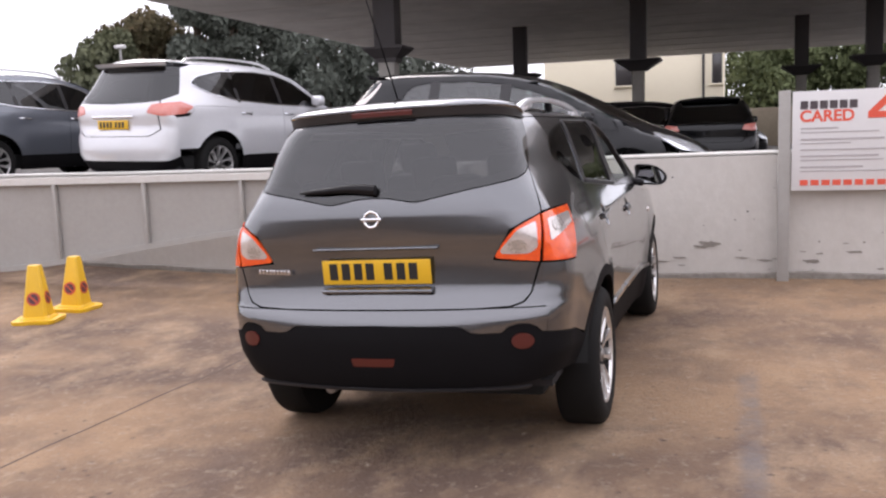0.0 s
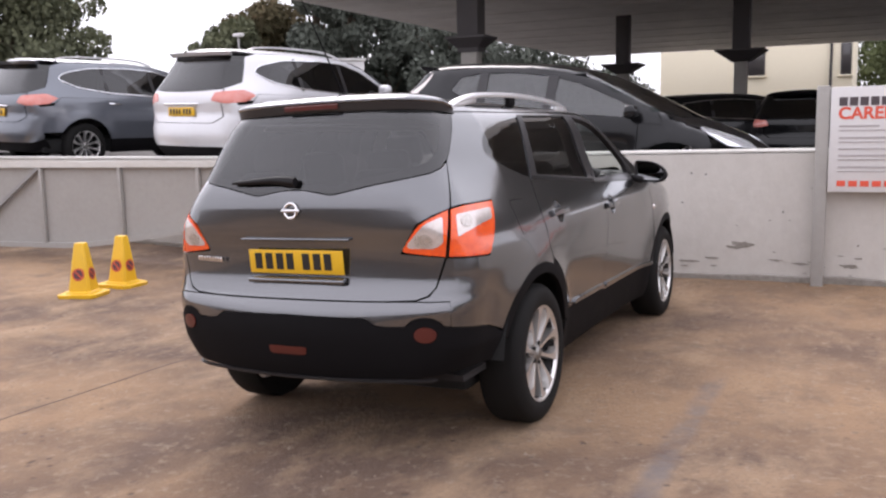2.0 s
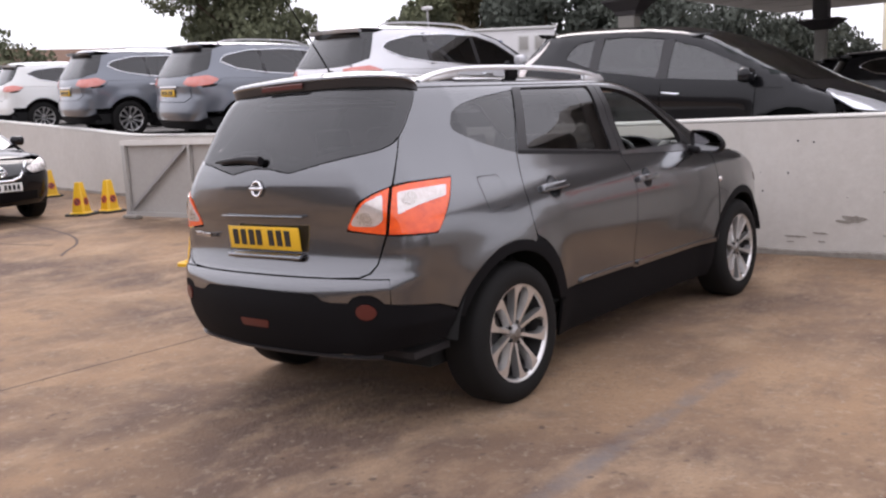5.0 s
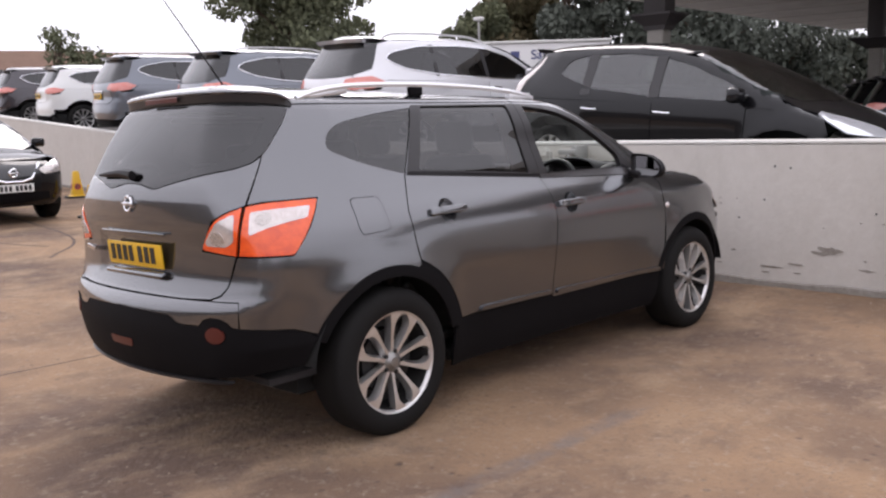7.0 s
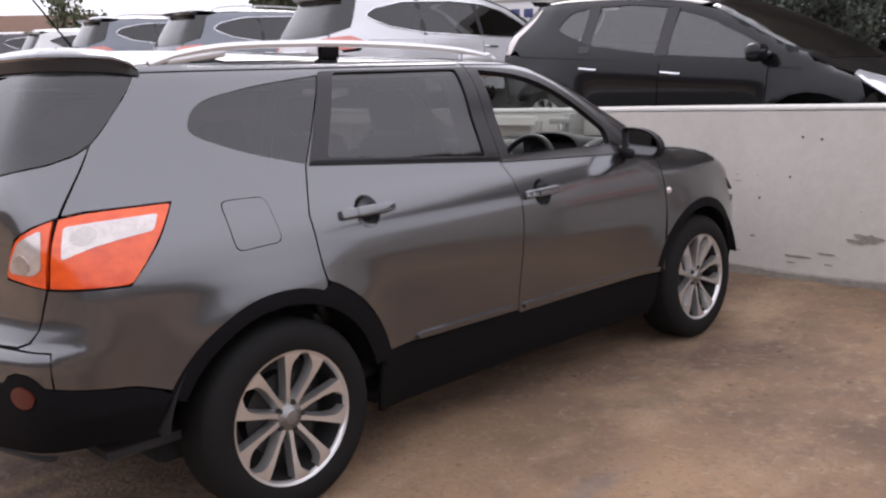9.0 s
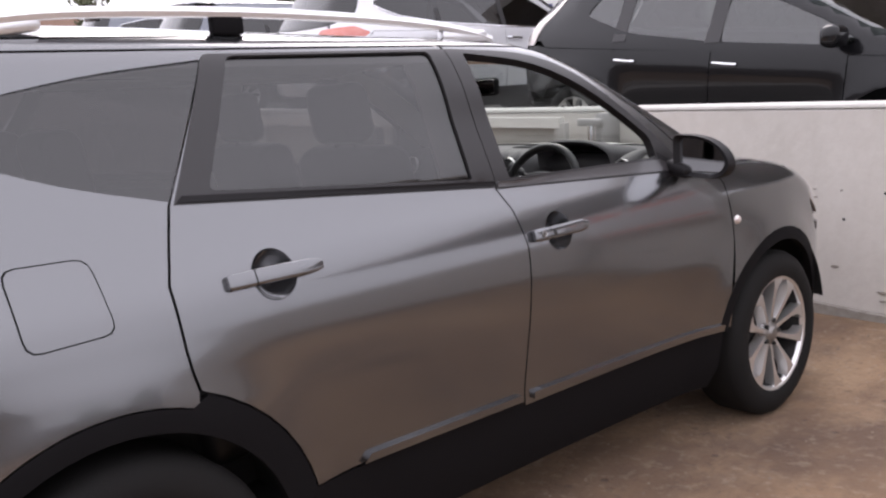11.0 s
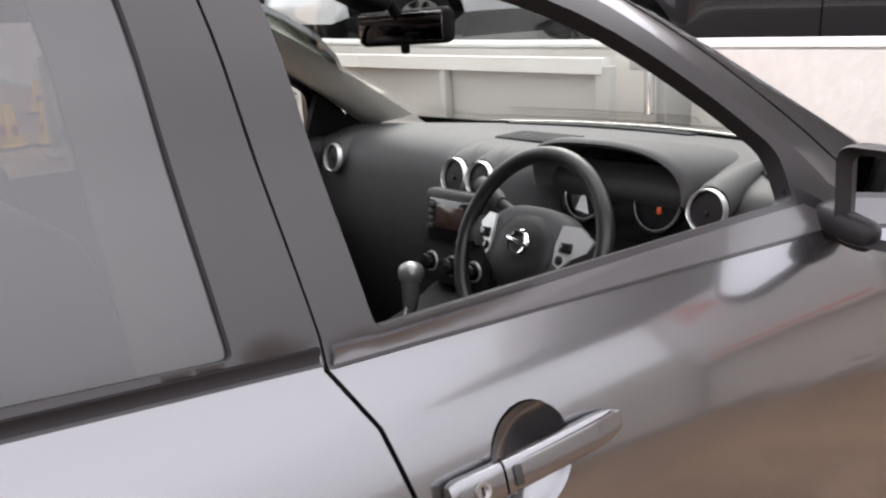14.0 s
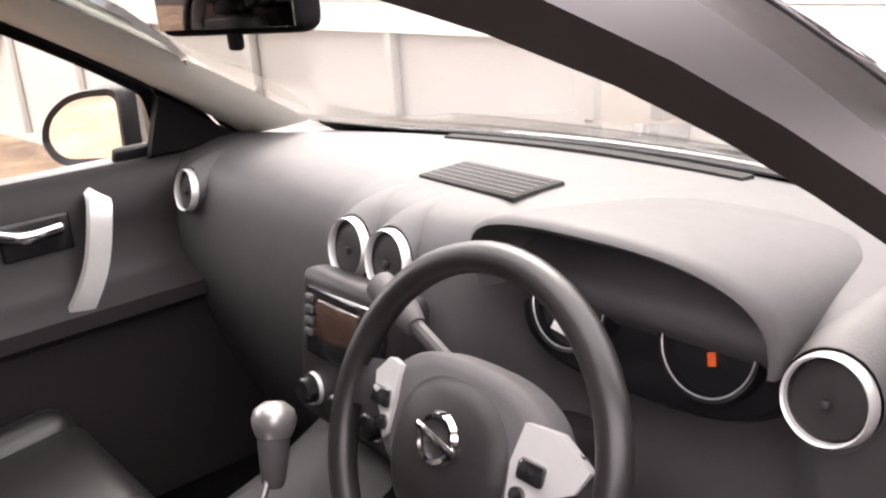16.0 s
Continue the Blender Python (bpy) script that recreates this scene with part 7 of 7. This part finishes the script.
square_cone("yellow square no-waiting cone on the concrete yard", pose(-4.36, 1.80, ground_z(-4.36, 1.8), 0, 0, 22))
square_cone("yellow square no-waiting cone leaning by another cone", pose(-4.42, 2.34, ground_z(-4.42, 2.34), 0, 2, 8))
for x, y, a in ((-9.25, 3.60, 10), (-9.32, 3.18, 30), (-12.7, 4.40, -10)):
    square_cone("small yellow cone with a black base beside the wall", pose(x, y, ground_z(x, y), 0, 0, a), 0.49, False)

# canopy on columns
cz = 4.8
can = thing("canopy", "large flat grey canopy on dark columns", "canopy")
obj("soffit", rbox(24.0, 29.0, 0.35, 0.02, at=(0.7, 23.7, cz + 0.175)), SOFFIT, can, "grey sheeted soffit")
for y in np.arange(11.0, 38, 2.4):
    obj("soffit_seam", rbox(23.9, 0.035, 0.02, 0.004, at=(0.7, y, cz - 0.012)), SOFFIT, can)
for x, y, zf in ((-4.97, 12.1, 3.12), (-4.9, 23.2, 3.2), (-0.9, 19.3, 3.15), (3.4, 25.5, 3.15), (5.0, 22.3, 3.15)):
    big, fw = (1.10, 0.72) if y < 15 else (1.0, 1.0)
    z0 = 0.45
    col = obj("column", rbox(0.40 * big, 0.34 * big, cz - zf, 0.01, at=(x, y, (cz + zf) / 2)), COLUMN, can, "dark boxed column")
    obj("shaft", rbox(0.30 * big, 0.26 * big, zf - z0, 0.01, at=(x, y, (zf + z0) / 2)), COLUMNPALE, col, "pale lower shaft")
    fl = [(0.5 * s * fw, z) for s, z in ((0.42 / fw, zf - 0.16), (0.62, zf - 0.08), (1.15, zf + 0.10), (1.15, zf + 0.14), (0.5 / fw, zf + 0.14))]
    v = [(x + sx * r, y + syy * r * 0.8, z) for r, z in fl for sx, syy in ((-1, -1), (1, -1), (1, 1), (-1, 1))]
    obj("flange", (v, [(i * 4 + j, i * 4 + (j + 1) % 4, (i + 1) * 4 + (j + 1) % 4, (i + 1) * 4 + j) for i in range(4) for j in range(4)]), COLUMN, col, "dark flared collar", smooth=False)

# house beyond the canopy
house = thing("house", "cream rendered house with dark windows beyond the canopy", "house", pose(-3.6, 46.0, 0.5))
wv = rbox(9.0, 7.0, 5.9, 0.02, at=(0, 0, 2.95))
obj("wall", wv, CREAM, house)
obj("roof", ([(-4.9, -3.9, 5.9), (4.9, -3.9, 5.9), (4.9, 3.9, 5.9), (-4.9, 3.9, 5.9), (-4.9, 0, 8.3), (4.9, 0, 8.3)], [(0, 1, 5, 4), (2, 3, 4, 5), (0, 4, 3), (1, 2, 5), (3, 2, 1, 0)]), ROOFTILE, house, "brown tiled roof", smooth=False)
for wx, wz, ww, wh in ((-0.1, 4.0, 1.25, 1.4), (4.2, 4.0, 0.35, 1.6), (-3.0, 4.0, 0.01, 0.01)):
    if ww > 0.1:
        win = obj("window", rbox(ww + 0.12, 0.10, wh + 0.12, 0.01, at=(wx, -3.52, wz)), COLUMN, house, "dark window frame")
        obj("pane", rbox(ww, 0.05, wh, 0.004, at=(wx, -3.56, wz)), WINDOWDARK, win, "dark window pane")
        obj("sill", rbox(ww + 0.3, 0.20, 0.08, 0.01, at=(wx, -3.58, wz - wh / 2 - 0.08)), CREAM, win)
obj("downpipe", lathe([(0.06, 0.0), (0.06, 5.6)], 10, pose(3.55, -3.60, 0.2)), COLUMN, house, "dark downpipe")
obj("wall_band", rbox(9.04, 0.10, 1.2, 0.01, at=(0, -3.53, 1.25)), TAN, house, "tan stone band")
obj("wall_lamp", rbox(0.18, 0.16, 0.20, 0.03, at=(-3.6, -3.60, 5.05)), COLUMN, house, "small dark wall lamp")
tagged(obj("fence", rbox(16, 0.10, 1.9, 0.01, at=(-2, 41.0, 1.4)), TAN), "tan boarded fence before the house", "fence")

# portable cabin
cab = thing("portable_cabin", "white portable cabin with dark blue lettering", "cabin", pose(-23.6, 32.6, 1.2, 0, 0, 39))
obj("wall", rbox(6.2, 2.6, 3.6, 0.04, at=(0, 0, 1.8)), SIGNWHITE, cab, "white panel walls")
obj("roof", rbox(6.4, 2.8, 0.12, 0.03, at=(0, 0, 3.66)), WHITEFRAME, cab)
BLUEINK = mat("dark_blue_lettering", (0.05, 0.06, 0.16), 0.5)
word("Sales", -0.6, 2.85, 0.62, BLUEINK, cab, -1.315, 2.0)
for i in range(3):
    obj("text_bar", rbox(0.42, 0.01, 0.40, 0.01, at=(-2.55 + 0.6 * i, -1.312, 3.03)), BLUEINK, cab, "plain dark bar")
for i in range(2):
    win = obj("window", rbox(0.55, 0.06, 0.75, 0.01, at=(1.6 + 0.75 * i, -1.31, 2.95)), WHITEFRAME, cab, "white window frame")
    obj("pane", rbox(0.42, 0.06, 0.62, 0.005, at=(1.6 + 0.75 * i, -1.325, 2.95)), GATEPAINT, win)

# lamp column
lamp = thing("street_lamp", "thin grey lamp column behind the parked cars", "street lamp", pose(-21.7, 25.8, 1.0))
obj("pole", lathe([(0.07, 0.0), (0.045, 4.4)], 10), GALV, lamp)
obj("lantern", rbox(0.45, 0.22, 0.14, 0.04, at=(0.0, 0, 4.46)), SIGNWHITE, lamp, "white lantern head")

# far houses' roofs at the left
for x, y, w in ((-55, 20, 9), (-53, 27, 7)):
    fh = thing("house", "low brick house with a brown roof far off", "house", pose(x, y, 1.4, 0, 0, 60))
    obj("wall", rbox(w, 6, 3.6, 0.02, at=(0, 0, 0.8)), TAN, fh)
    obj("roof", ([(-w / 2 - 0.3, -3.3, 2.6), (w / 2 + 0.3, -3.3, 2.6), (w / 2 + 0.3, 3.3, 2.6), (-w / 2 - 0.3, 3.3, 2.6), (-w / 2 + 0.5, 0, 4.7), (w / 2 - 0.5, 0, 4.7)], [(0, 1, 5, 4), (2, 3, 4, 5), (0, 4, 3), (1, 2, 5), (3, 2, 1, 0)]), ROOFTILE, fh, "brown tiled roof", smooth=False)


# trees: trunk, limbs and a crown of leaf clumps
BARK = mat("bark", (0.10, 0.075, 0.055), 0.95, vary=0.6, scale=4, bump=0.6, bscale=14)
LEAFA = mat("dark_green_leaves", (0.105, 0.117, 0.072), 0.8, vary=0.9, scale=0.9, second=(0.12, 0.125, 0.065))
LEAFB = mat("brownish_leaves", (0.16, 0.115, 0.06), 0.8, vary=0.9, scale=0.9, second=(0.085, 0.085, 0.045))
LEAFC = mat("light_green_leaves", (0.13, 0.155, 0.065), 0.8, vary=0.9, scale=0.9, second=(0.06, 0.075, 0.03))
LEAFD = mat("blue_green_needles", (0.080, 0.091, 0.075), 0.85, vary=0.8, scale=1.2, second=(0.08, 0.09, 0.07))


def tree(label, x, y, z, h, spread, material, seed, low=0.25, conifer=False, leaves=7500, size=0.165):
    rng = random.Random(seed)
    t = thing("tree", label, "tree", pose(x, y, z), group="trees behind the car park")
    limbs = [sweep(curve([(0, 0, 0), (rng.uniform(-0.1, 0.1), rng.uniform(-0.1, 0.1), h * 0.35), (rng.uniform(-0.3, 0.3), rng.uniform(-0.3, 0.3), h * 0.85)], 4), ring(0.035 * h, 8), scale=[1 - 0.1 * i for i in range(9)])]
    cores = []
    for i in range(13 if not conifer else 16):
        u = rng.uniform(low + 0.05, 0.95)
        r = spread * ((1 - u) * 1.05 + 0.08 if conifer else math.sin(math.pi * min(max((u - low) / (1 - low) * 0.85 + 0.12, 0.05), 0.97)) ** 0.7)
        a = rng.uniform(0, 6.283)
        d = r * rng.uniform(0.45, 0.95)
        tip = (d * math.cos(a), d * math.sin(a), h * u)
        cores.append((tip, spread * rng.uniform(0.26, 0.46) * (0.7 if conifer else 1)))
        limbs.append(sweep([(0, 0, h * max(u - 0.22, 0.1)), (tip[0] * 0.55, tip[1] * 0.55, tip[2] - 0.06 * h), tip], ring(0.012 * h, 6), scale=[1.0, 0.6, 0.25]))
    cores += [((rng.uniform(-0.2, 0.2) * spread, rng.uniform(-0.2, 0.2) * spread, h * u), spread * (0.42 - 0.25 * u if conifer else 0.42)) for u in (0.45, 0.6, 0.75, 0.88)]
    obj("trunk", merge(*limbs), BARK, t, "brown trunk and limbs")
    v, f = [], []
    for _ in range(leaves):
        (cx, cy, c2), r = rng.choice(cores)
        a, b, q = rng.uniform(0, 6.283), math.acos(rng.uniform(-1, 1)), r * rng.uniform(0.35, 1.08) ** 0.6
        px, py, pz = cx + q * math.sin(b) * math.cos(a), cy + q * math.sin(b) * math.sin(a), c2 + 0.8 * q * math.cos(b)
        s, k = size * rng.uniform(0.6, 1.5), len(v)
        e = Euler((rng.uniform(0, 6.28), rng.uniform(0, 6.28), rng.uniform(0, 6.28))).to_matrix()
        for o in ((-s, 0, 0), (0, -0.5 * s, 0.1 * s), (s, 0, 0), (0, 0.5 * s, 0.1 * s)):
            w = e @ Vector(o)
            v.append((px + w.x, py + w.y, pz + w.z))
        f.append((k, k + 1, k + 2, k + 3))
    crown = obj("crown", (v, f), material, t, "uneven crown of small leaves", smooth=False)
    crown["kind"] = "stuff"
    return t


def at_dir(dx, dy, d, x0=1.49, y0=-4.43):
    return x0 + dx * d, y0 + dy * d


tree("rounded dark green tree behind the car park", -40.4, 29.8, 0.8, 9.8, 4.5, LEAFA, 1, leaves=12000)
tree("dark green tree beside a rounded tree behind the car park", -39.0, 31.5, 0.8, 8.8, 3.6, LEAFA, 2)
for i, (px, d, h, sp, m, con) in enumerate(((-0.625, 50, 6.6, 2.5, LEAFA, False), (-0.597, 52, 7.7, 3.0, LEAFB, False), (-0.572, 54, 7.6, 3.0, LEAFB, False), (-0.545, 50, 9.8, 3.6, LEAFD, True), (-0.515, 51, 9.4, 3.8, LEAFD, True), (-0.480, 52, 9.2, 4.0, LEAFD, True), (-0.45, 54, 8.8, 4.2, LEAFD, True),
                                       (-0.42, 50, 7.4, 4.0, LEAFD, False), (-0.385, 52, 6.6, 3.8, LEAFD, False), (-0.345, 54, 5.8, 3.6, LEAFD, False), (-0.30, 56, 5.0, 3.2, LEAFD, False), (-0.26, 58, 4.2, 2.8, LEAFD, False))):
    x, y = at_dir(px, math.sqrt(1 - px * px), d)
    tree("tall dark conifer behind the car park" if con else "broad-leaved tree behind the car park", x, y, 0.6, h, sp, m, 10 + i, 0.12 if con else 0.2, con, leaves=7500 if px < -0.43 else 4200)
for i, (px, d, h, sp, m) in enumerate(((0.015, 57, 5.4, 3.4, LEAFC), (0.05, 56, 5.6, 3.2, LEAFC), (0.085, 57, 6.6, 3.2, LEAFC), (0.115, 58, 7.2, 3.0, LEAFC), (0.15, 58, 6.8, 3.2, LEAFC))):
    x, y = at_dir(px, math.sqrt(1 - px * px), d)
    tree("light green bushy tree beyond the canopy", x, y, 0.5, h, sp, m, 40 + i, 0.05, leaves=5000, size=0.165)
for x, y, h in ((-48.3, 19.2, 6.4), (-46.8, 20.9, 5.4)):
    tree("small dark tree beside far roofs", x, y, 0.6, h, 1.7, LEAFA, int(60 + h * 3), 0.2, leaves=1500, size=0.14)

# unseen plain walls behind the way, added to darken reflections in the car
UNSEENWALL = mat("unseen_dull_brick_wall", (0.12, 0.108, 0.100), 0.9, vary=0.6, scale=1.2, bump=0.5, bscale=10, second=(0.080, 0.072, 0.068))
tagged(obj("unseen_wall_south", rbox(60, 0.3, 3.4, 0.02, at=(-8, -19, 1.5)), UNSEENWALL), "unseen dull brick wall added for reflections", "wall", kind="structure")
tagged(obj("unseen_wall_east", rbox(0.3, 54, 1.7, 0.02, at=(17.5, 6, 0.65)), UNSEENWALL), "unseen dull brick wall added for reflections", "wall", kind="structure")
for i, (x, y, h) in enumerate(((25, -15, 4.4), (24, -10, 2.6), (24, -6.5, 2.4), (28, 6.0, 2.2), (29, 10.5, 2.6), (30, 27.5, 3.0))):
    tree("dark tree beyond the closing wall", x, y, 0.1, h, 1.9, LEAFA, 80 + i, 0.2, leaves=2600)
